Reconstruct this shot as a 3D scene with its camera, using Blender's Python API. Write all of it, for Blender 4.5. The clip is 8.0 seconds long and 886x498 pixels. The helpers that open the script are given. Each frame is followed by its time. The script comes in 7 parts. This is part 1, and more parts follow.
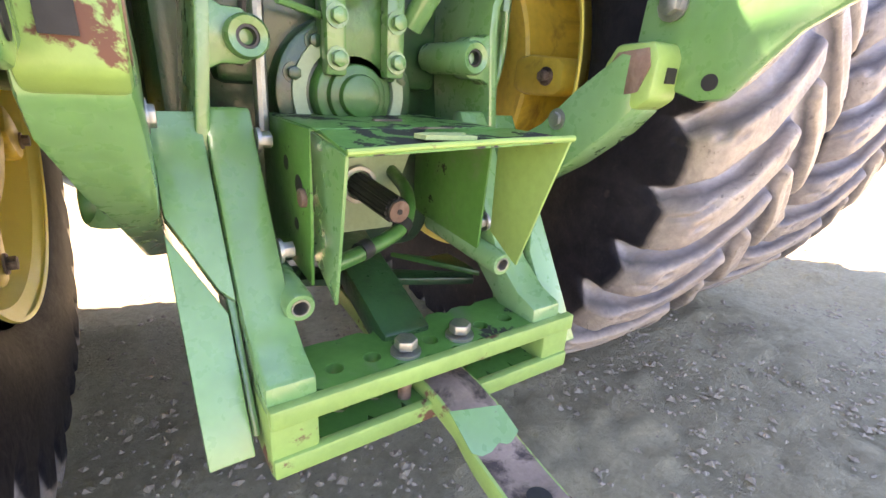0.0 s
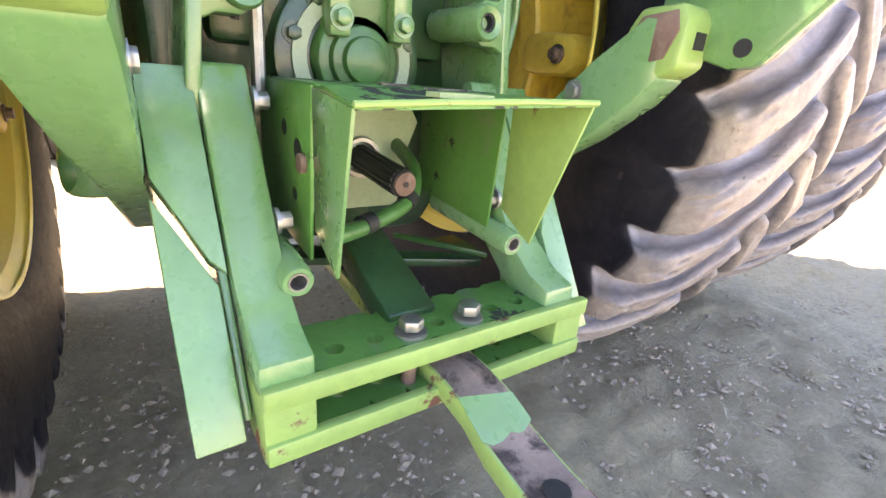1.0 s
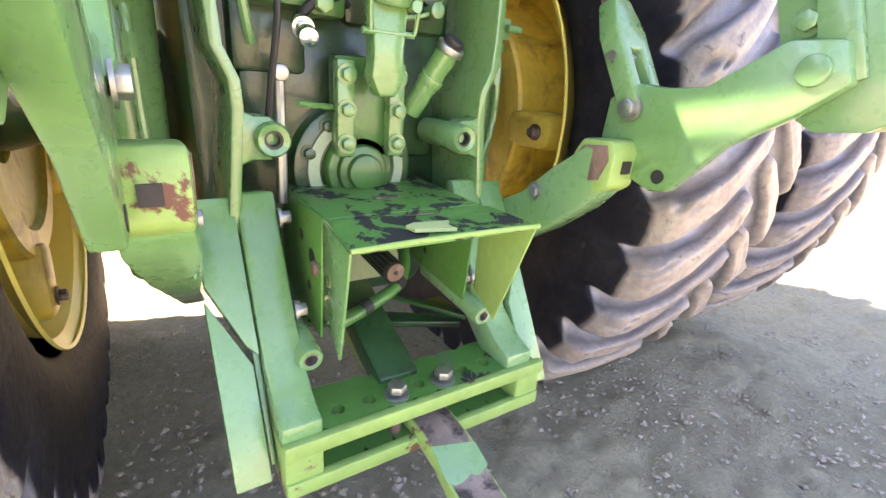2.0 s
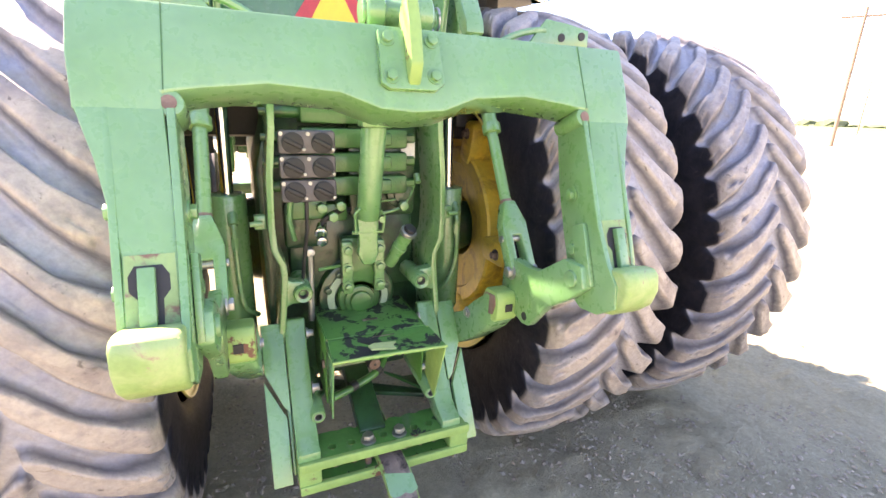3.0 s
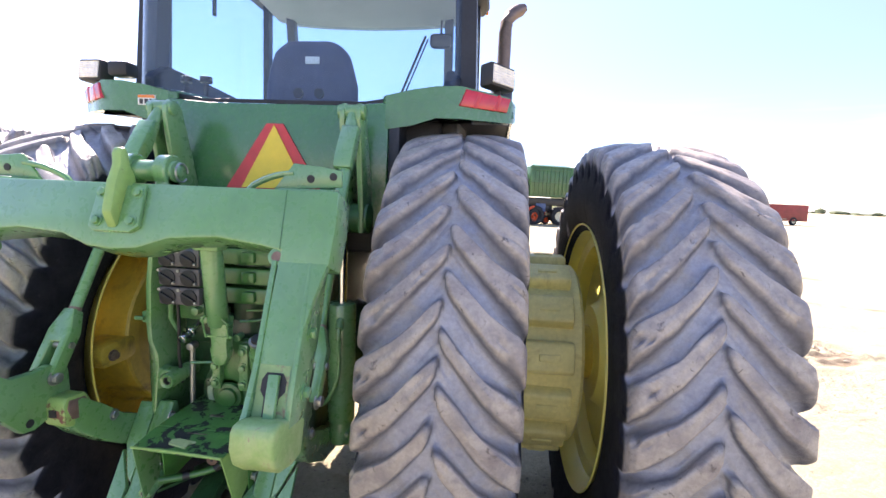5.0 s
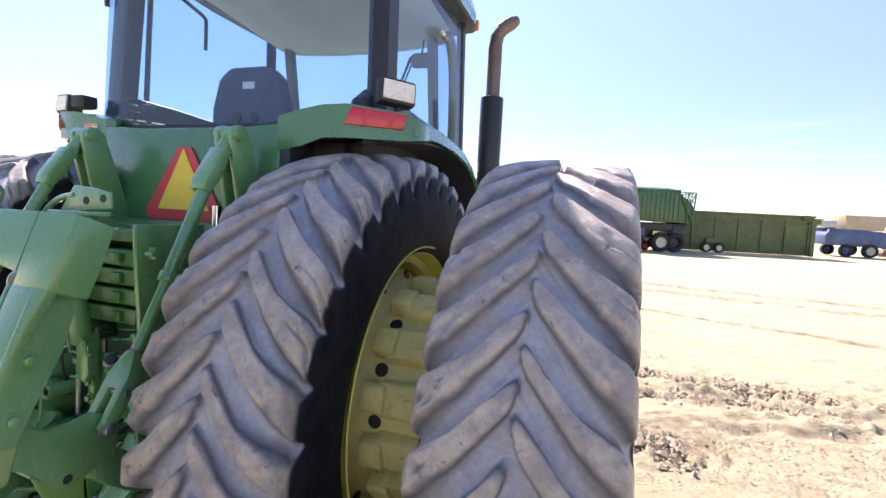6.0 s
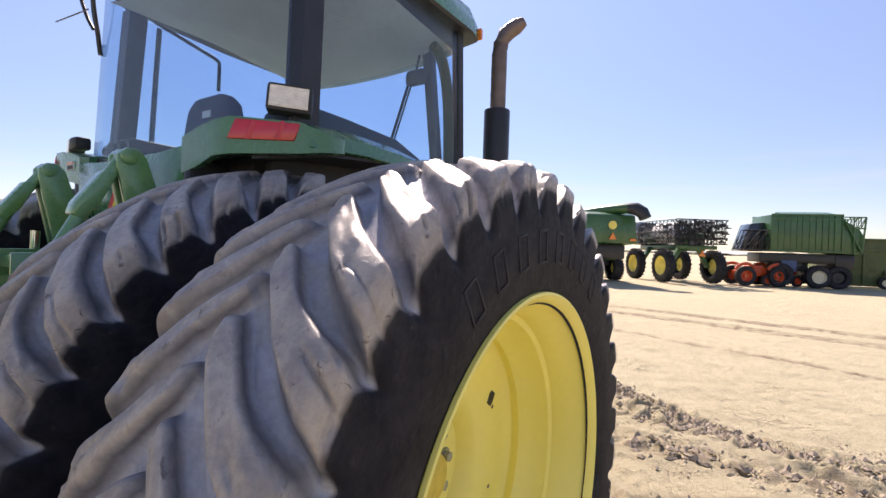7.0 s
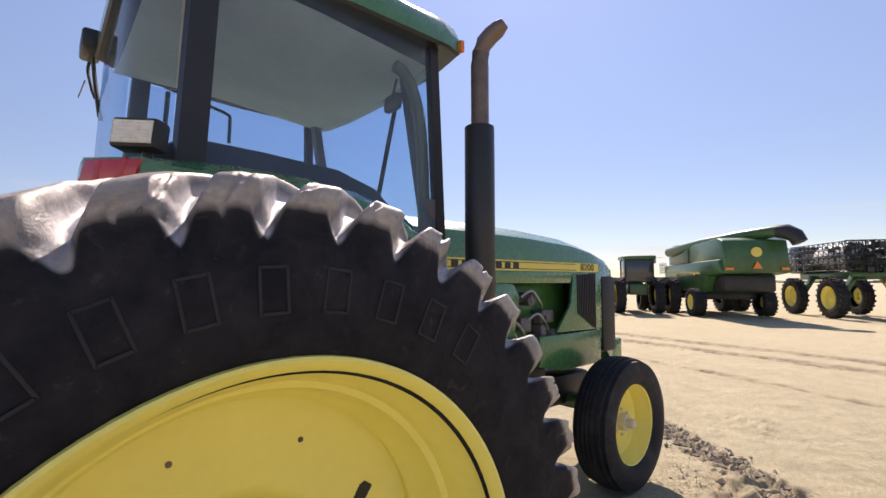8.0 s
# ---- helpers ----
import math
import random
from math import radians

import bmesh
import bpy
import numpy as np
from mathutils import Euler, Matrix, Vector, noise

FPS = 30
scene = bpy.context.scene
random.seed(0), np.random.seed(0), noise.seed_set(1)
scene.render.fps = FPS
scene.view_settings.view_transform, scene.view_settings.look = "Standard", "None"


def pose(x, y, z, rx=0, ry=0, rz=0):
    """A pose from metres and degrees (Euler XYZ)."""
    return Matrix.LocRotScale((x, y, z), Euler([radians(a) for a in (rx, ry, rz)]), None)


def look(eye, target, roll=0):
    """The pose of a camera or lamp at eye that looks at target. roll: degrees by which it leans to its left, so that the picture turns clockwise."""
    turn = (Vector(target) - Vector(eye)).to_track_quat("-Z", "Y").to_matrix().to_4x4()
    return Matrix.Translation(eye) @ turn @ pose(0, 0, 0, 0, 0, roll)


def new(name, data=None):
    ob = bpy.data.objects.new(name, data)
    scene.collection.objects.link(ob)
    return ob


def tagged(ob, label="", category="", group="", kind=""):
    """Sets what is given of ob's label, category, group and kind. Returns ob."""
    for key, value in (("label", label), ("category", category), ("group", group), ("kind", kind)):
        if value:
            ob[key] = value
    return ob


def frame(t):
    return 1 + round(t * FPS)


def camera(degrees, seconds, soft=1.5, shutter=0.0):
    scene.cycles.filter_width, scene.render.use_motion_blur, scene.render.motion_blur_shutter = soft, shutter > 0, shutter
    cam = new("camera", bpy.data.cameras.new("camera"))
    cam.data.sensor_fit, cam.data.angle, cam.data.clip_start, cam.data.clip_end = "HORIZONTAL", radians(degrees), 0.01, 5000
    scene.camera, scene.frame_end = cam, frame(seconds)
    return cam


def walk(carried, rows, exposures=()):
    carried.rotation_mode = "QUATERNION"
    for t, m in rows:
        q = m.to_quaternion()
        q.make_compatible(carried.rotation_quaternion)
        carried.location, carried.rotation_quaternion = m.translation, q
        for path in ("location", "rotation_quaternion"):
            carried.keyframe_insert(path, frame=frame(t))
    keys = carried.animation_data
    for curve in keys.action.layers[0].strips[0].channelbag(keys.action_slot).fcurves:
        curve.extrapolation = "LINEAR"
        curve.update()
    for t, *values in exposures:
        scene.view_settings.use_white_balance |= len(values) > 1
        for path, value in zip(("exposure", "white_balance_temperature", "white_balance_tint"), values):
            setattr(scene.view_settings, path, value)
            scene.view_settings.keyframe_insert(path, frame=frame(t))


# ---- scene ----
cam = camera(87.8, 8.0)
PATH = [
    (0, (-0.357, 1.117, 0.894), (0.717, 2.66, 0.21), 3.4),
    (0.5, (-0.358, 1.146, 0.863), (0.715, 2.687, 0.175), 4.1),
    (1, (-0.35, 1.158, 0.845), (0.736, 2.685, 0.146), 4.5),
    (1.2, (-0.353, 1.161, 0.845), (0.739, 2.682, 0.141), 4.5),
    (2.3, (-0.403, 0.903, 1.219), (0.58, 2.505, 0.534), 4.2),
    (2.5, (-0.413, 0.802, 1.33), (0.52, 2.441, 0.664), 3.7),
    (2.7, (-0.415, 0.679, 1.407), (0.483, 2.355, 0.785), 2.7),
    (3, (-0.337, 0.445, 1.5), (0.43, 2.202, 0.93), 2.0),
    (3.3, (-0.265, 0.306, 1.563), (0.398, 2.124, 1.057), 1.4),
    (3.5, (-0.177, 0.259, 1.557), (0.375, 2.125, 1.095), 1.1),
    (3.7, (-0.063, 0.247, 1.547), (0.384, 2.151, 1.126), 1.0),
    (4, (0.138, 0.282, 1.602), (0.425, 2.225, 1.227), 1.1),
    (4.2, (0.272, 0.301, 1.623), (0.458, 2.264, 1.287), 1.4),
    (4.3, (0.353, 0.3, 1.624), (0.485, 2.27, 1.303), 1.4),
    (4.5, (0.527, 0.276, 1.612), (0.568, 2.254, 1.317), 1.8),
    (4.7, (0.72, 0.263, 1.63), (0.663, 2.245, 1.367), 2.1),
    (5.8, (1.6, 0.595, 1.715), (1.065, 2.515, 1.546), 3.0),
    (6, (1.8, 0.663, 1.714), (1.174, 2.557, 1.563), 3.0),
    (6.3, (2.066, 0.792, 1.733), (1.286, 2.63, 1.62), 2.8),
    (6.5, (2.179, 0.902, 1.721), (1.31, 2.7, 1.624), 2.7),
    (6.8, (2.315, 1.156, 1.682), (1.304, 2.881, 1.634), 2.3),
    (7, (2.373, 1.348, 1.694), (1.278, 3.021, 1.678), 1.9),
    (7.2, (2.447, 1.506, 1.695), (1.264, 3.119, 1.709), 1.5),
    (7.3, (2.491, 1.588, 1.685), (1.269, 3.17, 1.715), 1.3),
    (7.5, (2.587, 1.763, 1.68), (1.285, 3.28, 1.745), 0.7),
    (7.8, (2.72, 2.02, 1.717), (1.292, 3.415, 1.834), 0.2),
    (8, (2.762, 2.206, 1.716), (1.264, 3.522, 1.858), 0.0),
]
EXPOSURES = [(0.0, 3.6, 8300, 30), (1.2, 3.75, 8300, 30), (2.4, 3.55, 8300, 30), (3.0, 3.25, 8100, 29), (3.6, 2.9, 7900, 28), (4.2, 2.6, 7400, 26), (4.7, 2.4, 7100, 25), (5.8, 1.95, 6900, 25), (6.5, 1.5, 7100, 25), (7.2, 1.15, 7350, 25), (8.0, 0.97, 7450, 24)]
walk(cam, [(t, look(eye, target, roll)) for t, eye, target, roll in PATH], EXPOSURES)

# ---- daylight: clear sky, one sun from the front left ----
SUN_DIR = Vector((-0.62, 0.76, 1.0)).normalized()
SUN_EL = math.asin(SUN_DIR.z)
world = bpy.data.worlds.new("world")
world.use_nodes = True
wn = world.node_tree.nodes
sky = wn.new("ShaderNodeTexSky")
sky.sky_type = "NISHITA"
sky.sun_disc = False
sky.sun_elevation = SUN_EL
sky.sun_rotation = math.atan2(SUN_DIR.x, SUN_DIR.y)
sky.altitude = 900
sky.air_density, sky.dust_density, sky.ozone_density = 1.0, 0.15, 2.3
cc = wn.new("ShaderNodeTexCoord")
cmap = wn.new("ShaderNodeMapping")
cmap.inputs["Scale"].default_value = (1.0, 2.2, 16.0)
cmap.inputs["Rotation"].default_value = (0, 0, 0.5)
cnoise = wn.new("ShaderNodeTexNoise")
cnoise.inputs["Scale"].default_value, cnoise.inputs["Detail"].default_value = 2.2, 7
cramp = wn.new("ShaderNodeValToRGB")
cramp.color_ramp.elements[0].position, cramp.color_ramp.elements[1].position = 0.52, 0.85
csep = wn.new("ShaderNodeSeparateXYZ")
clow = wn.new("ShaderNodeMapRange")
clow.inputs["From Min"].default_value, clow.inputs["From Max"].default_value = 0.22, 0.0
cmul = wn.new("ShaderNodeMath")
cmul.operation = "MULTIPLY"
cadd = wn.new("ShaderNodeMix")
cadd.data_type = "RGBA"
cadd.inputs["B"].default_value = (3.6, 3.7, 4.0, 1)
bg = wn["Background"]
wl = world.node_tree.links
wl.new(cc.outputs["Generated"], cmap.inputs["Vector"])
wl.new(cmap.outputs["Vector"], cnoise.inputs["Vector"])
wl.new(cnoise.outputs["Fac"], cramp.inputs["Fac"])
wl.new(cc.outputs["Generated"], csep.inputs["Vector"])
wl.new(csep.outputs["Z"], clow.inputs["Value"])
wl.new(clow.outputs["Result"], cmul.inputs[0])
wl.new(cramp.outputs["Color"], cmul.inputs[1])
wl.new(cmul.outputs["Value"], cadd.inputs["Factor"])
# thin dry air: the band over the horizon is dimmer and bluer
hlow = wn.new("ShaderNodeMapRange")
hlow.interpolation_type = "SMOOTHSTEP"
hlow.inputs["From Min"].default_value, hlow.inputs["From Max"].default_value = -0.05, 0.75
hmix, hmul = wn.new("ShaderNodeMix"), wn.new("ShaderNodeMix")
hmix.data_type = hmul.data_type = "RGBA"
hmul.blend_type = "MULTIPLY"
hmul.inputs["Factor"].default_value = 1.0
hmix.inputs["A"].default_value, hmix.inputs["B"].default_value = (0.50, 0.50, 0.52, 1), (1.03, 1.0, 1.0, 1)
wl.new(csep.outputs["Z"], hlow.inputs["Value"])
wl.new(hlow.outputs["Result"], hmix.inputs["Factor"])
wl.new(sky.outputs["Color"], hmul.inputs["A"])
wl.new(hmix.outputs["Result"], hmul.inputs["B"])
wl.new(hmul.outputs["Result"], cadd.inputs["A"])
wl.new(cadd.outputs["Result"], bg.inputs["Color"])
bg.inputs["Strength"].default_value = 0.105
scene.world = world
sun = new("sun", bpy.data.lights.new("sun", "SUN"))
sun.data.energy, sun.data.angle, sun.data.color = 4.0, radians(0.55), (1.0, 0.95, 0.87)
sun.matrix_world = look(SUN_DIR * 60, (0, 0, 0))

# ---- materials ----
def material(name, base, rough=0.5, metal=0.0, vary=(0.85, 1.12), scale=6.0, bump=0.0, bump_scale=60.0,
             wear=None, wear_at=(0.62, 0.68), wear_scale=5.0, wear_rough=0.7, coat=0.0, spots=None, spots_at=(0.6, 0.8), spots_scale=25.0, grain=0.86):
    """A procedural surface: base colour with grain at two scales, optional chipped wear and a second stain colour."""
    m = bpy.data.materials.new(name)
    m.use_nodes = True
    n, l = m.node_tree.nodes, m.node_tree.links
    p = n["Principled BSDF"]
    p.inputs["Roughness"].default_value, p.inputs["Metallic"].default_value = rough, metal
    p.inputs["Coat Weight"].default_value = coat
    p.inputs["Coat Roughness"].default_value = 0.15
    tc = n.new("ShaderNodeTexCoord")

    def noise_tex(s, detail=5, dist=0.0, r=0.55):
        t = n.new("ShaderNodeTexNoise")
        t.inputs["Scale"].default_value, t.inputs["Detail"].default_value = s, detail
        t.inputs["Distortion"].default_value, t.inputs["Roughness"].default_value = dist, r
        l.new(tc.outputs["Object"], t.inputs["Vector"])
        return t

    def ramp(src, a, b):
        r = n.new("ShaderNodeMapRange")
        r.inputs["From Min"].default_value, r.inputs["From Max"].default_value = a, b
        l.new(src, r.inputs["Value"])
        return r.outputs["Result"]

    def mix(fac, a, b, mode="MIX"):
        x = n.new("ShaderNodeMix")
        x.data_type, x.blend_type = "RGBA", mode
        for sock, v in ((x.inputs["Factor"], fac), (x.inputs["A"], a), (x.inputs["B"], b)):
            if isinstance(v, tuple):
                sock.default_value = (*v, 1) if len(v) == 3 else v
            elif isinstance(v, float):
                sock.default_value = v
            else:
                l.new(v, sock)
        return x.outputs["Result"]

    big, fine = noise_tex(scale), noise_tex(scale * 14, 6)
    lo, hi = tuple(c * vary[0] for c in base), tuple(min(1.0, c * vary[1]) for c in base)
    col = mix(ramp(big.outputs["Fac"], 0.3, 0.7), lo, hi)
    col = mix(ramp(fine.outputs["Fac"], 0.35, 0.75), col, mix(1.0, col, (grain, grain, grain), "MULTIPLY"))
    rough_out = ramp(fine.outputs["Fac"], 0.0, 1.0)
    rr = n.new("ShaderNodeMapRange")
    rr.inputs["To Min"].default_value, rr.inputs["To Max"].default_value = max(0.03, rough - 0.1), min(1.0, rough + 0.12)
    l.new(rough_out, rr.inputs["Value"])
    rsock = rr.outputs["Result"]
    if spots:
        st = noise_tex(spots_scale, 8, 0.6, 0.65)
        col = mix(ramp(st.outputs["Fac"], *spots_at), col, spots)
    if wear:
        wt = noise_tex(wear_scale, 9, 0.4, 0.68)
        wf = ramp(wt.outputs["Fac"], *wear_at)
        col = mix(wf, col, wear)
        rx = n.new("ShaderNodeMix")
        rx.inputs["B"].default_value = wear_rough
        l.new(wf, rx.inputs["Factor"])
        l.new(rsock, rx.inputs["A"])
        rsock = rx.outputs["Result"]
    l.new(col, p.inputs["Base Color"])
    l.new(rsock, p.inputs["Roughness"])
    if bump:
        bt = noise_tex(bump_scale, 8, 0.2, 0.6)
        b = n.new("ShaderNodeBump")
        b.inputs["Strength"].default_value, b.inputs["Distance"].default_value = 0.6, bump
        l.new(bt.outputs["Fac"], b.inputs["Height"])
        l.new(b.outputs["Normal"], p.inputs["Normal"])
    return m


GREEN = material("green_paint", (0.125, 0.305, 0.10), 0.28, vary=(0.82, 1.15), scale=3.0, bump=0.0012, bump_scale=9, coat=0.9,
                 spots=(0.19, 0.36, 0.205), spots_at=(0.40, 0.85), spots_scale=2.5, wear=(0.11, 0.065, 0.045), wear_at=(0.735, 0.75), wear_scale=11)
GREEN_CAST = material("green_cast_paint", (0.050, 0.185, 0.043), 0.36, vary=(0.6, 1.25), scale=5.0, bump=0.003, bump_scale=70,
                      spots=(0.025, 0.045, 0.02), spots_at=(0.52, 0.8), spots_scale=9, coat=0.4)
GREEN_OILY = material("oily_dark_green_casting", (0.020, 0.072, 0.026), 0.30, vary=(0.5, 1.4), scale=7.0, bump=0.003, bump_scale=60,
                      spots=(0.012, 0.016, 0.011), spots_at=(0.5, 0.7), spots_scale=11, coat=0.5)
GREEN_CHIPPED = material("green_chipped_paint", (0.075, 0.25, 0.055), 0.34, vary=(0.85, 1.12), scale=4.0, bump=0.001, bump_scale=30,
                         wear=(0.025, 0.025, 0.022), wear_at=(0.528, 0.540), wear_scale=13, wear_rough=0.75)
GREEN_SCUFFED = material("green_scuffed_paint", (0.075, 0.25, 0.055), 0.36, vary=(0.8, 1.15), scale=5.0, bump=0.0012, bump_scale=30,
                         spots=(0.16, 0.20, 0.13), spots_at=(0.55, 0.8), spots_scale=9, wear=(0.03, 0.028, 0.025), wear_at=(0.60, 0.615), wear_scale=14, wear_rough=0.75)
RUSTY_GREEN = material("rust_mottled_green", (0.24, 0.38, 0.15), 0.5, vary=(0.8, 1.15), scale=6.0, bump=0.002, bump_scale=40,
                       spots=(0.22, 0.13, 0.10), spots_at=(0.56, 0.66), spots_scale=22, wear=(0.20, 0.11, 0.085), wear_at=(0.55, 0.62), wear_scale=13, wear_rough=0.85)
GREEN_WORN = material("green_rusty_paint", (0.25, 0.42, 0.12), 0.36, vary=(0.85, 1.12), scale=4.0, bump=0.0015, bump_scale=30,
                      wear=(0.16, 0.075, 0.05), wear_at=(0.585, 0.62), wear_scale=8.0, wear_rough=0.8)
GREEN_BODY = material("green_body_panel", (0.055, 0.19, 0.07), 0.26, vary=(0.92, 1.06), scale=2.0, coat=0.7,
                      spots=(0.09, 0.16, 0.09), spots_at=(0.6, 1.0), spots_scale=5)
YELLOW = material("yellow_wheel_paint", (0.95, 0.82, 0.20), 0.42, grain=0.97, vary=(0.97, 1.03), scale=2.0, bump=0.0003, bump_scale=40, coat=0.15,
                  spots=(0.90, 0.78, 0.28), spots_at=(0.6, 1.0), spots_scale=5, wear=(0.2, 0.11, 0.04), wear_at=(0.80, 0.82), wear_scale=16)
YELLOW_DIRTY = material("yellow_oily_paint", (0.84, 0.62, 0.10), 0.4, vary=(0.7, 1.12), scale=3.0, bump=0.002, bump_scale=40,
                        spots=(0.26, 0.12, 0.03), spots_at=(0.52, 0.72), spots_scale=6)
YELLOW_PALE = material("pale_yellow_casting", (0.86, 0.75, 0.30), 0.5, vary=(0.8, 1.08), scale=4.0, bump=0.003, bump_scale=50,
                       spots=(0.42, 0.30, 0.10), spots_at=(0.58, 0.85), spots_scale=8)
YELLOW_DECAL = material("yellow_decal", (0.80, 0.66, 0.14), 0.4, vary=(0.97, 1.03))
RUBBER_WALL = material("tyre_sidewall_rubber", (0.022, 0.022, 0.026), 0.72, vary=(0.7, 1.4), scale=3.0, bump=0.001, bump_scale=40,
                       spots=(0.07, 0.066, 0.064), spots_at=(0.5, 0.85), spots_scale=5)
MOULDED = material("moulded_sidewall_rubber", (0.017, 0.017, 0.022), 0.75, vary=(0.7, 1.3), scale=9.0, bump=0.0006, bump_scale=60)
RUBBER_WALL.node_tree.nodes["Principled BSDF"].inputs["Specular IOR Level"].default_value = 0.3
BLACK = material("black_rubber", (0.02, 0.02, 0.021), 0.55, vary=(0.8, 1.3), bump=0.0008, bump_scale=60)
BLACK_STEEL = material("black_painted_steel", (0.018, 0.018, 0.02), 0.42, vary=(0.8, 1.4), scale=4, bump=0.0008, bump_scale=70,
                       spots=(0.05, 0.045, 0.04), spots_at=(0.6, 0.9), spots_scale=14)
CHARCOAL = material("charcoal_plastic", (0.125, 0.115, 0.122), 0.5, vary=(0.85, 1.2), bump=0.0006, bump_scale=120,
                    spots=(0.16, 0.15, 0.14), spots_at=(0.55, 0.9), spots_scale=20)
CHROME = material("chromed_rod", (0.78, 0.78, 0.78), 0.1, 1.0, vary=(0.95, 1.0), scale=8)
STEEL = material("zinc_plated_steel", (0.44, 0.45, 0.43), 0.42, 0.9, vary=(0.8, 1.1), scale=20, bump=0.0006, bump_scale=90)
RUST = material("rusty_steel", (0.20, 0.13, 0.10), 0.7, 0.35, vary=(0.6, 1.4), scale=12, bump=0.002, bump_scale=70,
                spots=(0.30, 0.22, 0.18), spots_at=(0.5, 0.7), spots_scale=16)
BARE = material("worn_bare_steel", (0.27, 0.20, 0.165), 0.62, 0.25, vary=(0.6, 1.3), scale=11, bump=0.0015, bump_scale=80,
                spots=(0.055, 0.04, 0.035), spots_at=(0.46, 0.58), spots_scale=14)
EXHAUST = material("heat_stained_steel", (0.20, 0.15, 0.13), 0.5, 0.6, vary=(0.7, 1.2), scale=7, bump=0.001, bump_scale=60)
RED_LENS = material("red_lamp_lens", (0.62, 0.02, 0.03), 0.18, vary=(0.85, 1.1), scale=30, coat=0.6)
ORANGE_LENS = material("orange_lamp_lens", (0.85, 0.22, 0.02), 0.2, vary=(0.9, 1.1), scale=30, coat=0.5)
LAMP_GLASS = material("clear_lamp_lens", (0.86, 0.82, 0.74), 0.22, vary=(0.85, 1.1), scale=40, coat=0.6)
SMV_RED = material("faded_red_reflector", (0.62, 0.045, 0.06), 0.4, vary=(0.9, 1.1), scale=20)
SMV_YELLOW = material("yellow_reflector", (0.86, 0.62, 0.06), 0.4, vary=(0.95, 1.05), scale=20)
LINER = material("grey_headliner", (0.60, 0.58, 0.58), 0.8, vary=(0.9, 1.08), scale=3, bump=0.002, bump_scale=40)
DARK_TRIM = material("dark_cab_trim", (0.022, 0.023, 0.028), 0.5, vary=(0.85, 1.2), bump=0.0006, bump_scale=80)
SEAT_CLOTH = material("blue_grey_seat_cloth", (0.07, 0.08, 0.13), 0.85, vary=(0.85, 1.2), scale=9, bump=0.001, bump_scale=140)
WHITE = material("white_label", (0.78, 0.78, 0.76), 0.5, vary=(0.95, 1.03))
GREEN_FAR = material("green_machine_paint", (0.034, 0.118, 0.036), 0.35, vary=(0.8, 1.15), scale=1.2, coat=0.2,
                     spots=(0.09, 0.13, 0.065), spots_at=(0.5, 0.9), spots_scale=2.5)
GREEN_FADED = material("faded_green_steel", (0.09, 0.125, 0.045), 0.6, vary=(0.8, 1.2), scale=1.0, bump=0.002, bump_scale=12,
                       spots=(0.20, 0.19, 0.08), spots_at=(0.5, 0.9), spots_scale=1.6)
BLUE_FAR = material("blue_machine_paint", (0.06, 0.10, 0.21), 0.5, vary=(0.8, 1.2), scale=1.2, spots=(0.14, 0.15, 0.2), spots_at=(0.5, 0.9), spots_scale=2.5)
BEIGE_FAR = material("beige_bin_steel", (0.46, 0.38, 0.27), 0.6, vary=(0.85, 1.1), scale=1.5)
RED_FAR = material("red_trailer_paint", (0.24, 0.03, 0.025), 0.55, vary=(0.8, 1.2), scale=1.5)
ORANGE_FAR = material("orange_tractor_paint", (0.62, 0.085, 0.02), 0.4, vary=(0.85, 1.1), scale=2)
CREAM_FAR = material("cream_wheel_paint", (0.72, 0.66, 0.48), 0.5, vary=(0.9, 1.05), scale=4)
POLE_WOOD = material("weathered_pole_wood", (0.20, 0.15, 0.11), 0.85, vary=(0.8, 1.2), scale=4)
# the hills' haze is only this pale grey base colour
FAR_HILL = material("hill_haze_painted", (0.42, 0.42, 0.42), 0.9, vary=(0.92, 1.06), scale=0.02)
FAR_TREES = material("distant_tree_leaves", (0.09, 0.11, 0.06), 0.9, vary=(0.7, 1.3), scale=0.3)
GRASS_FAR = material("distant_green_crop", (0.16, 0.22, 0.07), 0.9, vary=(0.85, 1.15), scale=0.05)


def glass_material(name, tint):
    """Thin tinted glass: see-through, with gloss that grows towards grazing views and a film of dust."""
    m = bpy.data.materials.new(name)
    m.use_nodes = True
    n, l = m.node_tree.nodes, m.node_tree.links
    n.remove(n["Principled BSDF"])
    tr, gl, mx = n.new("ShaderNodeBsdfTransparent"), n.new("ShaderNodeBsdfGlossy"), n.new("ShaderNodeMixShader")
    df, md = n.new("ShaderNodeBsdfDiffuse"), n.new("ShaderNodeMixShader")
    lw, pw = n.new("ShaderNodeLayerWeight"), n.new("ShaderNodeMath")
    sc = n.new("ShaderNodeMath")
    pw.operation, pw.inputs[1].default_value = "POWER", 4.0
    sc.operation, sc.inputs[1].default_value, sc.inputs[2].default_value = "MULTIPLY_ADD", 0.5, 0.04
    tr.inputs["Color"].default_value = (*tint, 1)
    df.inputs["Color"].default_value = (0.42, 0.55, 0.75, 1)
    gl.inputs["Roughness"].default_value = 0.04
    md.inputs["Fac"].default_value = 0.07
    l.new(lw.outputs["Facing"], pw.inputs[0])
    l.new(pw.outputs["Value"], sc.inputs[0])
    l.new(sc.outputs["Value"], mx.inputs["Fac"])
    l.new(tr.outputs["BSDF"], md.inputs[1])
    l.new(df.outputs["BSDF"], md.inputs[2])
    l.new(md.outputs["Shader"], mx.inputs[1])
    l.new(gl.outputs["BSDF"], mx.inputs[2])
    l.new(mx.outputs["Shader"], n["Material Output"].inputs["Surface"])
    return m


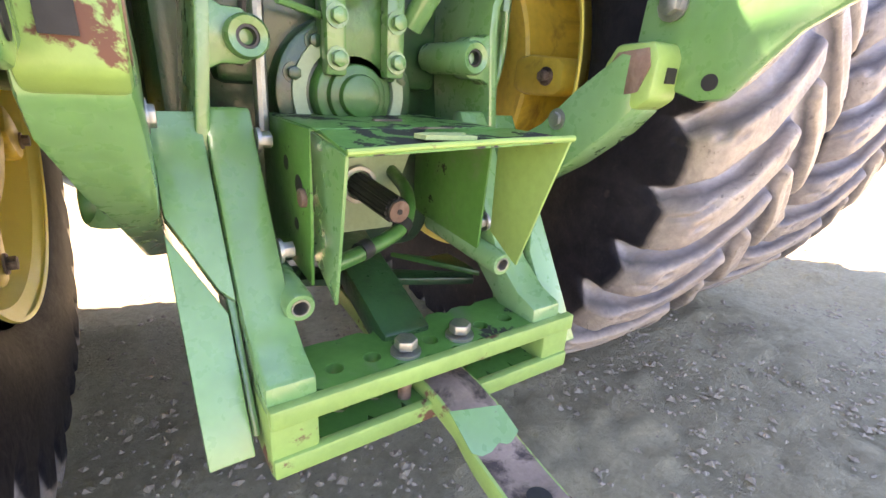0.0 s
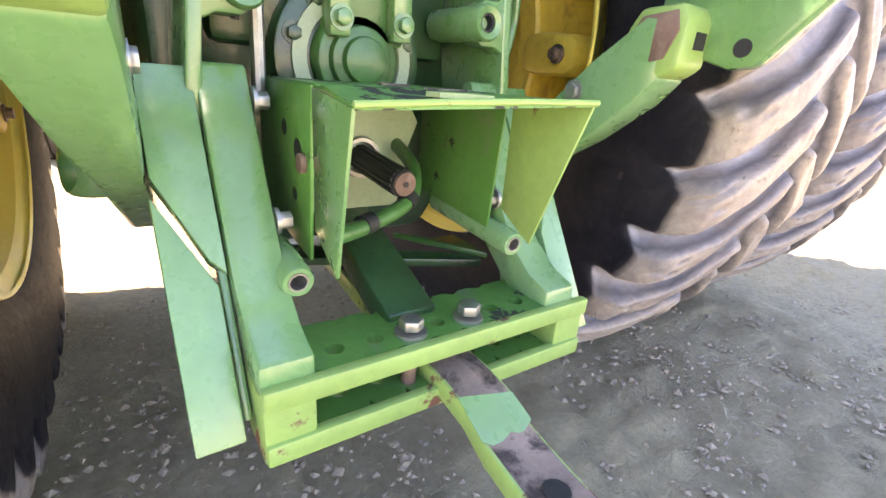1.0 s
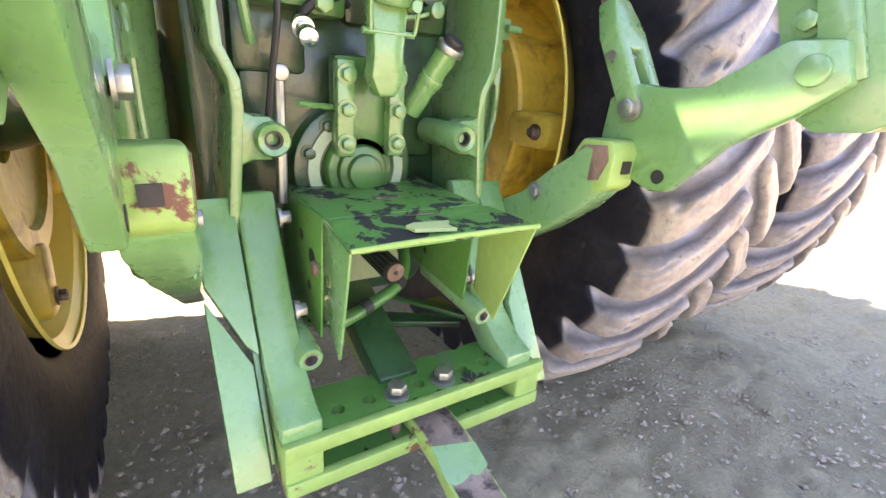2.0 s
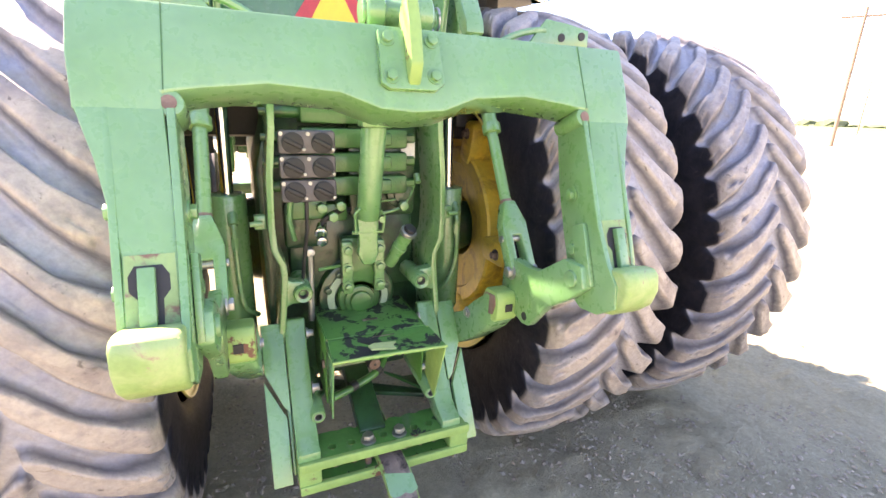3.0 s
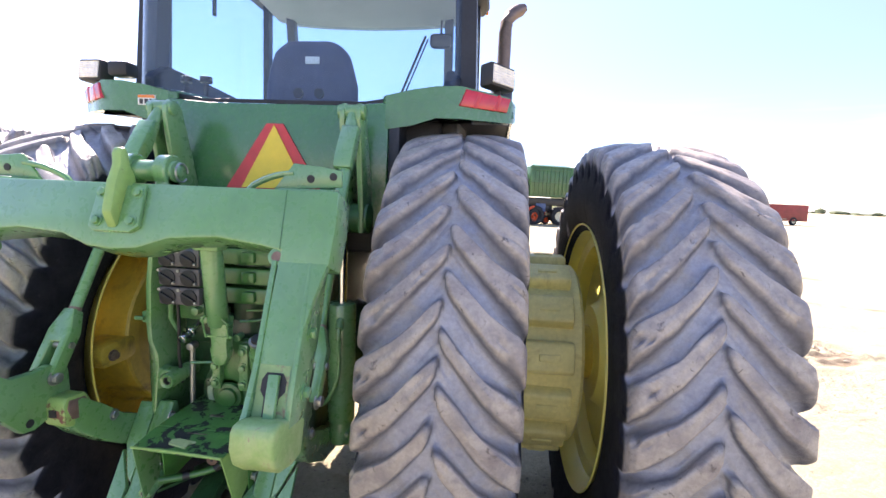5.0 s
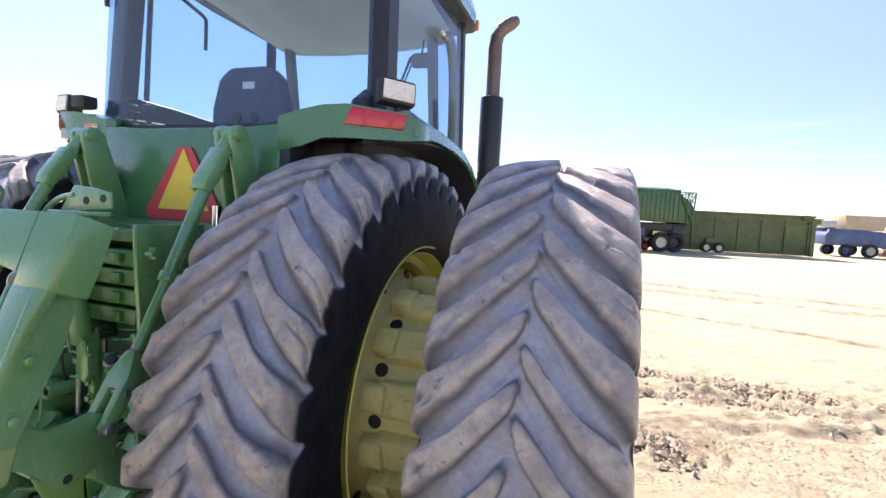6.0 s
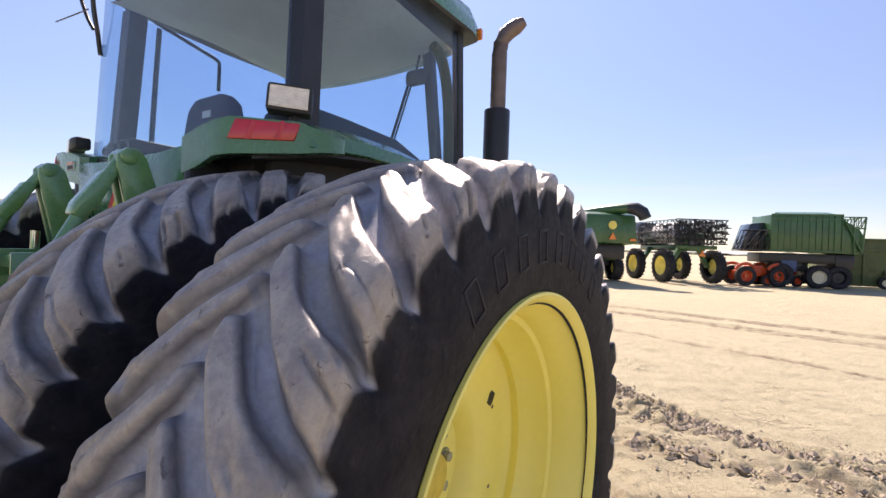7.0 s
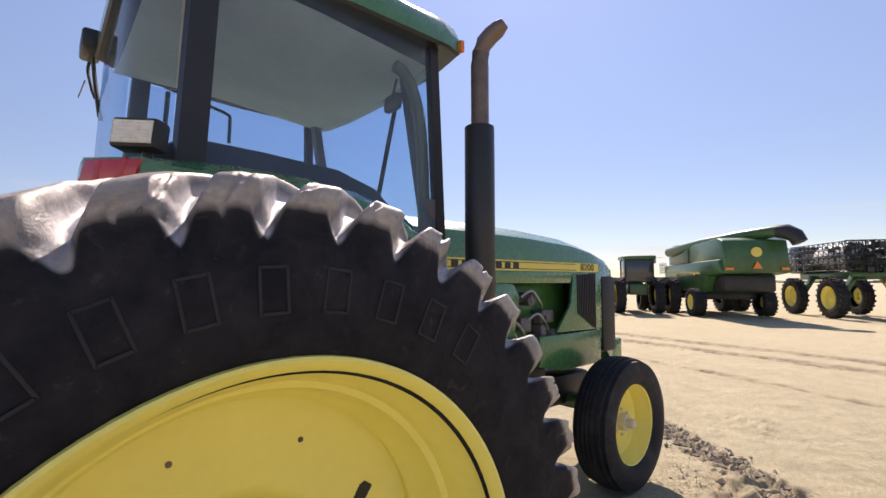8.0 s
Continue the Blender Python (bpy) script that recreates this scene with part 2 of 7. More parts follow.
GLASS = glass_material("blue_tinted_cab_glass", (0.66, 0.80, 0.92))


def ground_material():
    m = bpy.data.materials.new("sandy_dirt")
    m.use_nodes = True
    n, l = m.node_tree.nodes, m.node_tree.links
    p = n["Principled BSDF"]
    p.inputs["Roughness"].default_value = 0.95
    p.inputs["Specular IOR Level"].default_value = 0.15
    tc = n.new("ShaderNodeTexCoord")

    def tex(s, d=8, r=0.6, stretch=None):
        t = n.new("ShaderNodeTexNoise")
        t.inputs["Scale"].default_value, t.inputs["Detail"].default_value, t.inputs["Roughness"].default_value = s, d, r
        if stretch:
            mp = n.new("ShaderNodeMapping")
            mp.inputs["Scale"].default_value, mp.inputs["Rotation"].default_value = stretch, (0, 0, 0.35)
            l.new(tc.outputs["Object"], mp.inputs["Vector"])
            l.new(mp.outputs["Vector"], t.inputs["Vector"])
        else:
            l.new(tc.outputs["Object"], t.inputs["Vector"])
        return t.outputs["Fac"]

    def ramp(src, stops):
        r = n.new("ShaderNodeValToRGB")
        e = r.color_ramp.elements
        e[0].position, e[0].color = stops[0][0], (*stops[0][1], 1)
        e[1].position, e[1].color = stops[-1][0], (*stops[-1][1], 1)
        for pos, c in stops[1:-1]:
            x = e.new(pos)
            x.color = (*c, 1)
        l.new(src, r.inputs["Fac"])
        return r.outputs["Color"]

    def mix(fac, a, b, mode="MIX"):
        x = n.new("ShaderNodeMix")
        x.data_type, x.blend_type = "RGBA", mode
        for sock, v in ((x.inputs["Factor"], fac), (x.inputs["A"], a), (x.inputs["B"], b)):
            if isinstance(v, (int, float)):
                sock.default_value = v
            elif isinstance(v, tuple):
                sock.default_value = (*v, 1)
            else:
                l.new(v, sock)
        return x.outputs["Result"]

    broad = ramp(tex(0.35, 6), [(0.3, (0.426, 0.369, 0.234)), (0.55, (0.510, 0.451, 0.291)), (0.75, (0.567, 0.512, 0.339))])
    mid = tex(3.2, 9, 0.65)
    fine = tex(38, 9, 0.7)
    col = mix(0.45, broad, ramp(mid, [(0.3, (0.312, 0.264, 0.171)), (0.7, (0.582, 0.522, 0.348))]))
    col = mix(0.42, col, ramp(fine, [(0.32, (0.260, 0.226, 0.171)), (0.6, (0.520, 0.473, 0.331)), (0.8, (0.655, 0.616, 0.456))]))
    churn = n.new("ShaderNodeAttribute")
    churn.attribute_name = "churn"
    col = mix(churn.outputs["Fac"], col, ramp(mid, [(0.35, (0.17, 0.13, 0.09)), (0.65, (0.38, 0.31, 0.22))]))
    l.new(col, p.inputs["Base Color"])
    add = n.new("ShaderNodeMath")
    add.operation = "MULTIPLY_ADD"
    add.inputs[1].default_value = 0.45
    l.new(fine, add.inputs[0])
    low, grain = n.new("ShaderNodeMath"), n.new("ShaderNodeMath")
    low.operation = grain.operation = "MULTIPLY_ADD"
    low.inputs[1].default_value, grain.inputs[1].default_value, grain.inputs[2].default_value = 0.55, 0.22, 0.0
    l.new(tex(150, 6, 0.75), grain.inputs[0])
    l.new(mid, low.inputs[0])
    l.new(grain.outputs["Value"], low.inputs[2])
    l.new(low.outputs["Value"], add.inputs[2])
    b = n.new("ShaderNodeBump")
    b.inputs["Strength"].default_value, b.inputs["Distance"].default_value = 1.0, 0.055
    l.new(add.outputs["Value"], b.inputs["Height"])
    l.new(b.outputs["Normal"], p.inputs["Normal"])
    return m


SAND = ground_material()
CLOD = material("dirt_clod", (0.36, 0.30, 0.225), 0.95, vary=(0.75, 1.2), scale=8, bump=0.004, bump_scale=50)
STRAW = material("dry_straw", (0.45, 0.39, 0.27), 0.85, vary=(0.7, 1.2), scale=20)
DARK_GLASS = material("dark_machine_glass", (0.03, 0.04, 0.05), 0.08, vary=(0.9, 1.1), coat=0.5)


def tyre_material():
    """Rear tyre rubber: dry tan dust on the worn lug tops, blue-grey valleys, dark sidewalls; both fields are moulded into the mesh."""
    m = bpy.data.materials.new("worn_tyre_rubber")
    m.use_nodes = True
    n, l = m.node_tree.nodes, m.node_tree.links
    p = n["Principled BSDF"]
    tc = n.new("ShaderNodeTexCoord")

    def tex(s, d=7, r=0.6, dist=0.0):
        t = n.new("ShaderNodeTexNoise")
        t.inputs["Scale"].default_value, t.inputs["Detail"].default_value = s, d
        t.inputs["Roughness"].default_value, t.inputs["Distortion"].default_value = r, dist
        l.new(tc.outputs["Object"], t.inputs["Vector"])
        return t.outputs["Fac"]

    def span(src, a, b, lo=0.0, hi=1.0):
        r = n.new("ShaderNodeMapRange")
        for k, v in (("From Min", a), ("From Max", b), ("To Min", lo), ("To Max", hi)):
            r.inputs[k].default_value = v
        l.new(src, r.inputs["Value"])
        return r.outputs["Result"]

    def calc(op, a, b):
        x = n.new("ShaderNodeMath")
        x.operation = op
        for i, v in enumerate((a, b)):
            if isinstance(v, (int, float)):
                x.inputs[i].default_value = v
            else:
                l.new(v, x.inputs[i])
        return x.outputs["Value"]

    def mix(fac, a, b):
        x = n.new("ShaderNodeMix")
        x.data_type = "RGBA"
        for sock, v in ((x.inputs["Factor"], fac), (x.inputs["A"], a), (x.inputs["B"], b)):
            if isinstance(v, tuple):
                sock.default_value = (*v, 1)
            else:
                l.new(v, sock)
        return x.outputs["Result"]

    def attr(name):
        a = n.new("ShaderNodeAttribute")
        a.attribute_name = name
        return a.outputs["Fac"]

    broad, mid, fine, pit = tex(3.0, 5), tex(11, 8, 0.65, 0.4), tex(70, 7, 0.7), tex(26, 9, 0.7, 0.8)
    blot = tex(5.5, 7, 0.65, 0.8)
    valley = mix(span(mid, 0.35, 0.7), (0.31, 0.315, 0.37), (0.50, 0.495, 0.52))
    valley = mix(span(blot, 0.46, 0.66), valley, (0.40, 0.36, 0.32))
    top = mix(span(mid, 0.3, 0.7), (0.33, 0.275, 0.235), (0.50, 0.435, 0.37))
    top = mix(span(blot, 0.50, 0.68), top, (0.235, 0.195, 0.185))
    top = mix(span(pit, 0.60, 0.66), top, (0.13, 0.105, 0.09))
    wall = mix(span(mid, 0.4, 0.75), (0.010, 0.010, 0.015), (0.028, 0.027, 0.033))
    wall = mix(span(pit, 0.60, 0.78), wall, (0.060, 0.056, 0.057))
    jitter = calc("MULTIPLY", calc("SUBTRACT", mid, 0.5), 0.7)
    lugged = calc("ADD", attr("lug"), jitter)
    col = mix(span(lugged, 0.45, 0.95), valley, top)
    # shade on the steep flanks between valley and top, painted in as dark rubber colour
    flank_shade = calc("MULTIPLY", span(lugged, 0.15, 0.5), span(lugged, 0.95, 0.55))
    col = mix(calc("MULTIPLY", flank_shade, 0.85), col, mix(span(blot, 0.4, 0.62), (0.045, 0.046, 0.062), (0.15, 0.14, 0.145)))
    col = mix(span(fine, 0.4, 0.7, 0.0, 0.30), col, (0.12, 0.11, 0.11))
    col = mix(span(calc("ADD", attr("wall"), calc("MULTIPLY", jitter, 0.5)), 0.35, 0.75), col, wall)
    l.new(col, p.inputs["Base Color"])
    l.new(calc("ADD", span(fine, 0.3, 0.75, 0.34, 0.56), calc("MULTIPLY", attr("wall"), 0.22)), p.inputs["Roughness"])
    l.new(calc("SUBTRACT", 0.6, calc("MULTIPLY", attr("wall"), 0.45)), p.inputs["Specular IOR Level"])
    b = n.new("ShaderNodeBump")
    b.inputs["Strength"].default_value, b.inputs["Distance"].default_value = 0.5, 0.006
    l.new(calc("ADD", calc("MULTIPLY", fine, 0.5), pit), b.inputs["Height"])
    l.new(b.outputs["Normal"], p.inputs["Normal"])
    return m


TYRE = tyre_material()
OLIVE = material("olive_plastic", (0.16, 0.15, 0.10), 0.5, vary=(0.9, 1.1), scale=4)
PALE_GREEN = material("pale_green_flange_paint", (0.36, 0.47, 0.30), 0.45, vary=(0.85, 1.1), scale=9)
PALE_PAINT = material("pale_rubbed_paint", (0.52, 0.62, 0.27), 0.5, vary=(0.85, 1.1), scale=14)
HOOK_PAINT = material("rubbed_hook_paint", (0.25, 0.40, 0.13), 0.42, vary=(0.85, 1.15), scale=7.0, bump=0.0015, bump_scale=30, spots=(0.42, 0.48, 0.24), spots_at=(0.48, 0.78), spots_scale=9,
                      wear=(0.30, 0.19, 0.15), wear_at=(0.60, 0.66), wear_scale=9, wear_rough=0.8)

# ---- building blocks ----
BASE = {}


def thing(name, at, label, category, group="", kind=""):
    e = new(name)
    e.location = at
    BASE[e] = Vector(at)
    return tagged(e, label, category, group, kind)


def smooth(me, angle=35):
    me.polygons.foreach_set("use_smooth", [True] * len(me.polygons))
    me.set_sharp_from_angle(angle=radians(angle))


def clusters(bm):
    """Groups of connected faces whose boxes touch: the pieces that one could lift away singly."""
    bm.verts.index_update()
    seen, comps = set(), []
    for v in bm.verts:
        if v in seen:
            continue
        stack, comp = [v], []
        seen.add(v)
        while stack:
            w = stack.pop()
            comp.append(w)
            for e in w.link_edges:
                o = e.other_vert(w)
                if o not in seen:
                    seen.add(o)
                    stack.append(o)
        comps.append(comp)
    if len(comps) == 1:
        return comps
    boxes = [(np.min([v.co for v in c], 0) - 0.0015, np.max([v.co for v in c], 0) + 0.0015) for c in comps]
    root = list(range(len(comps)))

    def find(i):
        while root[i] != i:
            i = root[i]
        return i
    for i in range(len(comps)):
        for j in range(i):
            if find(i) != find(j) and (boxes[i][0] <= boxes[j][1]).all() and (boxes[j][0] <= boxes[i][1]).all():
                root[find(i)] = find(j)
    out = {}
    for i, c in enumerate(comps):
        out.setdefault(find(i), []).extend(c)
    return list(out.values())


def link_mesh(name, bm, mats, parent, off, label, angle):
    me = bpy.data.meshes.new(name)
    bm.to_mesh(me)
    bm.free()
    for x in mats:
        me.materials.append(x)
    smooth(me, angle)
    ob = new(name, me)
    if parent:
        ob.parent = parent
    BASE[ob] = off.copy()
    if label:
        tagged(ob, label)
    return ob


SPLIT = []      # every piece that the last call of part() made


def part(name, bm, mat, parent=None, label="", angle=35, split=True):
    """Links a bmesh, built in world coordinates, as a mesh under a thing or a part; pieces that lie apart become parts of their own."""
    off = BASE.get(parent, Vector((0, 0, 0)))
    bmesh.ops.translate(bm, vec=-off, verts=bm.verts)
    mats = mat if isinstance(mat, (list, tuple)) else (mat,)
    groups = clusters(bm) if split else []
    SPLIT.clear()
    if len(groups) > 1:
        for g in groups:
            one = bmesh.new()
            to = {v: one.verts.new(v.co) for v in g}
            for f in {f for v in g for f in v.link_faces}:
                one.faces.new([to[v] for v in f.verts]).material_index = f.material_index
            SPLIT.append(link_mesh(name, one, mats, parent, off, label, angle))
        bm.free()
    else:
        SPLIT.append(link_mesh(name, bm, mats, parent, off, label, angle))
    return SPLIT[0]


def again(name, me, parent, m):
    """Another part on a mesh that is there already."""
    ob = new(name, me)
    ob.parent = parent
    ob.matrix_basis = Matrix.Translation(-BASE[parent]) @ m
    BASE[ob] = BASE[parent].copy()
    return ob


def put(bm, verts, m):
    bmesh.ops.transform(bm, matrix=m, verts=verts)


def bevel(bm, geom_verts, w, seg=2):
    vs = set(geom_verts)
    edges = [e for e in bm.edges if e.verts[0] in vs and e.verts[1] in vs and e.is_manifold and e.calc_face_angle(0) > 0.5]
    if edges and w:
        bmesh.ops.bevel(bm, geom=edges, offset=w, segments=seg, affect="EDGES", profile=0.5)


def box(bm, c, s, bev=0.0, m=None, seg=2):
    r = bmesh.ops.create_cube(bm, size=1, matrix=Matrix.Translation(c) @ Matrix.Diagonal((*s, 1)))
    vs = r["verts"]
    if m is not None:
        put(bm, vs, m)
    if bev:
        bevel(bm, vs, bev, seg)


def prism(bm, pts, axis, a, b, bev=0.0, m=None, seg=2):
    """A plate: the outline pts in the two other axes (x,y,z order), from a to b along axis."""
    def v3(p, w):
        q = list(p)
        q.insert("xyz".index(axis), w)
        return Vector(q)
    lo, hi = [bm.verts.new(v3(p, a)) for p in pts], [bm.verts.new(v3(p, b)) for p in pts]
    n = len(pts)
    fs = [bm.faces.new(lo), bm.faces.new(hi[::-1])]
    fs += [bm.faces.new((lo[i], hi[i], hi[(i + 1) % n], lo[(i + 1) % n])) for i in range(n)]
    bmesh.ops.recalc_face_normals(bm, faces=fs)
    if m is not None:
        put(bm, lo + hi, m)
    if bev:
        bevel(bm, lo + hi, bev, seg)


def rod(bm, p0, p1, r, r2=None, seg=20, bev=0.0):
    p0, p1 = Vector(p0), Vector(p1)
    d = p1 - p0
    m = Matrix.Translation((p0 + p1) / 2) @ d.to_track_quat("Z", "Y").to_matrix().to_4x4()
    r_ = bmesh.ops.create_cone(bm, cap_ends=True, segments=seg, radius1=r, radius2=r if r2 is None else r2, depth=d.length, matrix=m)
    if bev:
        bevel(bm, r_["verts"], bev, 2)


def lathe(bm, prof, m=None, seg=48, mat_index=None):
    """Turns the outline prof [(along, radius)] about the x axis."""
    rings = []
    for a, r in prof:
        rings.append([bm.verts.new((a, -r * math.sin(2 * math.pi * k / seg), r * math.cos(2 * math.pi * k / seg))) for k in range(seg)])
    for i in range(len(prof) - 1):
        for k in range(seg):
            f = bm.faces.new((rings[i][k], rings[i][(k + 1) % seg], rings[i + 1][(k + 1) % seg], rings[i + 1][k]))
            if mat_index:
                f.material_index = mat_index[i]
    vs = [v for r in rings for v in r]
    if m is not None:
        put(bm, vs, m)
    return rings


def pipe(bm, pts, r, seg=10, closed=False):
    """A bent tube along smooth points."""
    P = [Vector(p) for p in pts]
    out = []
    for i in range(len(P) - 1):
        p0, p1, p2, p3 = P[max(i - 1, 0)], P[i], P[i + 1], P[min(i + 2, len(P) - 1)]
        for k in range(6):
            t = k / 6
            out.append(0.5 * (2 * p1 + (p2 - p0) * t + (2 * p0 - 5 * p1 + 4 * p2 - p3) * t * t + (3 * p1 - p0 - 3 * p2 + p3) * t ** 3))
    out.append(P[-1])
    sweep(bm, out, r, seg)


def sweep(bm, P, r, seg=10):
    P = [Vector(p) for p in P]
    up = Vector((0.13, 0.31, 0.94)).normalized()
    rings = []
    for i, p in enumerate(P):
        d = (P[min(i + 1, len(P) - 1)] - P[max(i - 1, 0)]).normalized()
        a = d.cross(up)
        if a.length < 0.1:
            a = d.cross(Vector((1, 0, 0)))
        a.normalize()
        b = d.cross(a)
        rr = r[i] if isinstance(r, (list, tuple)) else r
        rings.append([bm.verts.new(p + rr * (math.cos(2 * math.pi * k / seg) * a + math.sin(2 * math.pi * k / seg) * b)) for k in range(seg)])
    for x, y in zip(rings, rings[1:]):
        for k in range(seg):
            bm.faces.new((x[k], x[(k + 1) % seg], y[(k + 1) % seg], y[k]))
    fs = [bm.faces.new(rings[0][::-1]), bm.faces.new(rings[-1])]


def hexbolt(bm, at, axis, r=0.014, h=0.012, washer=True):
    at, axis = Vector(at), Vector(axis).normalized()
    if washer:
        rod(bm, at, at + axis * h * 0.3, r * 1.45, seg=14)
    rod(bm, at + axis * h * 0.25, at + axis * h * 1.25, r, seg=6, bev=r * 0.12)


def bmn():
    return bmesh.new()


def tilt(y, z, deg):
    """A turn about the x axis through (y, z)."""
    return Matrix.Translation((0, y, z)) @ Matrix.Rotation(radians(deg), 4, "X") @ Matrix.Translation((0, -y, -z))


def plate_with_hole(bm, outline, hole, axis, a, b):
    """A plate with one opening, bridged between outline and hole (same number of points, same winding)."""
    def v3(p, w):
        q = list(p)
        q.insert("xyz".index(axis), w)
        return Vector(q)
    n = len(outline)
    L = [[bm.verts.new(v3(p, w)) for p in ring] for w in (a, b) for ring in (outline, hole)]
    fs = []
    for i in range(n):
        j = (i + 1) % n
        fs.append(bm.faces.new((L[0][i], L[0][j], L[1][j], L[1][i])))
        fs.append(bm.faces.new((L[2][i], L[3][i], L[3][j], L[2][j])))
        fs.append(bm.faces.new((L[0][i], L[2][i], L[2][j], L[0][j])))
        fs.append(bm.faces.new((L[1][i], L[1][j], L[3][j], L[3][i])))
    bmesh.ops.recalc_face_normals(bm, faces=fs)
    return [v for l in L for v in l]

# ---- ground: one sheet to the horizon ----
def spaced(lo, hi, step, mid_lo, mid_hi, mid, far):
    """Grid lines: fine from lo to hi, middling out to mid_lo and mid_hi, then ever wider to the horizon."""
    up, down = [hi], [lo]
    d = step
    while up[-1] < far:
        d = min(d * 1.22, mid) if up[-1] < mid_hi else d * 1.22
        up.append(up[-1] + d)
    d = step
    while down[-1] > -far:
        d = min(d * 1.22, mid) if down[-1] > mid_lo else d * 1.22
        down.append(down[-1] - d)
    return np.array(down[:0:-1] + list(np.arange(lo, hi, step)) + up)


RUTS = [(0.25, 7.85, 1.75, 6.75, 0.17, 0.045, 0.15), (1.75, 6.7, 2.4, 6.35, 0.15, 0.020, 0.15), (1.5, 6.52, 2.9, 6.25, 0.20, 0.026, 0.19),
        (2.9, 6.25, 5.2, 6.3, 0.24, 0.026, 0.2), (1.6, 5.75, 4.2, 5.75, 0.22, 0.014, 0.24), (1.7, 4.42, 2.55, 4.55, 0.26, 0.028, 0.16)]
TRACKS = [(2.5, 4.95, 5.5, 5.9, 0.12, 0.014, 0.9), (2.6, 5.15, 5.5, 6.1, 0.06, 0.012, 0.9), (-6.0, 15.6, 9.0, 12.7, 0.15, 0.11, 1000.0), (-6.0, 15.9, 9.0, 13.05, 0.15, 0.11, 1000.0),
          (-6.0, 16.9, 9.0, 14.2, 0.15, 0.11, 1000.0), (-6.0, 17.2, 9.0, 14.5, 0.15, 0.11, 1000.0), (-2.0, 12.4, 8.0, 8.9, 0.10, 0.03, 1000.0)]


def ground():
    xs, ys = spaced(-1.6, 6.0, 0.026, -7, 10, 0.12, 3000), spaced(0.2, 9.0, 0.026, -1, 18, 0.10, 3000)
    rng = np.random.default_rng(4)
    X, Y = np.meshgrid(xs, ys)

    def bumps(scale, seed):
        g = np.random.default_rng(seed).random((64, 64))
        u, v = (X / scale) % 64, (Y / scale) % 64
        i, j = u.astype(int), v.astype(int)
        fu, fv = u - i, v - j
        fu, fv = fu * fu * (3 - 2 * fu), fv * fv * (3 - 2 * fv)
        i1, j1 = (i + 1) % 64, (j + 1) % 64
        i, j = i % 64, j % 64
        return (g[j, i] * (1 - fu) + g[j, i1] * fu) * (1 - fv) + (g[j1, i] * (1 - fu) + g[j1, i1] * fu) * fv - 0.5

    churn = np.zeros(X.shape)
    near = np.exp(-((np.hypot(X - 2, Y - 4) / 14) ** 2))
    crust = np.clip(bumps(0.55, 11) * 3, 0, 1)
    Z = near * (0.035 * bumps(0.9, 1) + 0.022 * bumps(0.31, 2) + 0.013 * bumps(0.13, 3) + 0.010 * bumps(0.06, 5)
                + crust * (0.060 * np.abs(bumps(0.11, 12)) + 0.034 * np.abs(bumps(0.055, 13))) + 0.016 * np.clip(bumps(0.075, 14) * 3 - 0.5, 0, 1))
    # churned strips left by wheels that went by: a ridge on each side and lug prints between
    def strip(x0, y0, x1, y1, half, deep, pitch, rough=1.0):
        nonlocal Z, churn
        dx, dy = x1 - x0, y1 - y0
        L = math.hypot(dx, dy)
        s = ((X - x0) * dx + (Y - y0) * dy) / L
        w = ((X - x0) * -dy + (Y - y0) * dx) / L
        on = np.clip((s + 0.6) / 0.5, 0, 1) * np.clip((L + 0.6 - s) / 0.5, 0, 1)
        bed = np.exp(-((w / half) ** 4))
        print_ = np.sin(2 * math.pi * (s + 0.55 * np.abs(w)) / pitch)
        churn = np.maximum(churn, on * bed * np.clip(0.55 + 1.6 * bumps(0.12, 31) + 1.2 * bumps(0.5, 33), 0, 1) * (0.5 + 0.35 * np.clip(print_, -1, 1) if rough > 0.5 else 1.25))
        Z += on * (bed * (deep * np.clip(print_ * 2, -1, 1) - deep * 0.6 + rough * 0.02 * bumps(0.16, 8) + rough * 0.04 * np.clip(bumps(0.065, 9) * 3 - 0.3, 0, 1))
                   + 0.026 * np.exp(-(((np.abs(w) - half * 1.25) / 0.09) ** 2)) * (0.7 + 1.6 * rough * bumps(0.2, 7)))
    for r in RUTS:
        strip(*r)
    for r in TRACKS:
        strip(*r, rough=0.35)
    Z += 0.030 * np.exp(-((np.hypot(X - 0.6, Y - 2.4) / 6) ** 2)) - 0.022
    ny, nx = X.shape
    co = np.stack([X, Y, Z], -1).reshape(-1, 3)
    k = (np.arange(ny - 1)[:, None] * nx + np.arange(nx - 1)).ravel()
    faces = np.stack([k, k + 1, k + nx + 1, k + nx], 1)
    me = bpy.data.meshes.new("ground")
    me.vertices.add(len(co))
    me.vertices.foreach_set("co", co.ravel())
    me.loops.add(faces.size)
    me.loops.foreach_set("vertex_index", faces.ravel())
    me.polygons.add(len(faces))
    me.polygons.foreach_set("loop_start", np.arange(0, faces.size, 4))
    me.update()
    me.validate()
    me.polygons.foreach_set("use_smooth", [True] * len(me.polygons))
    me.materials.append(SAND)
    a = me.attributes.new("churn", "FLOAT", "POINT")
    a.data.foreach_set("value", churn.ravel().astype(np.float32))
    return tagged(new("ground", me), "pale sandy dirt yard with ruts, clods and wheel tracks", "ground", kind="structure")


ground()

# ---- the tractor ----
AY, AZ = 2.58, 0.937
tractor = thing("tractor", (0, AY, 0), "green row-crop tractor with yellow wheels and dual rear tyres", "tractor")


LUGS = 37


def lug_lean(c):
    """How far round the tyre a lug has run at the distance c from the centre line."""
    return np.where(c > 0, 1.05 * np.clip(c, 0, 0.14) + 0.72 * np.clip(c - 0.14, 0, 0.16), 1.05 * c)


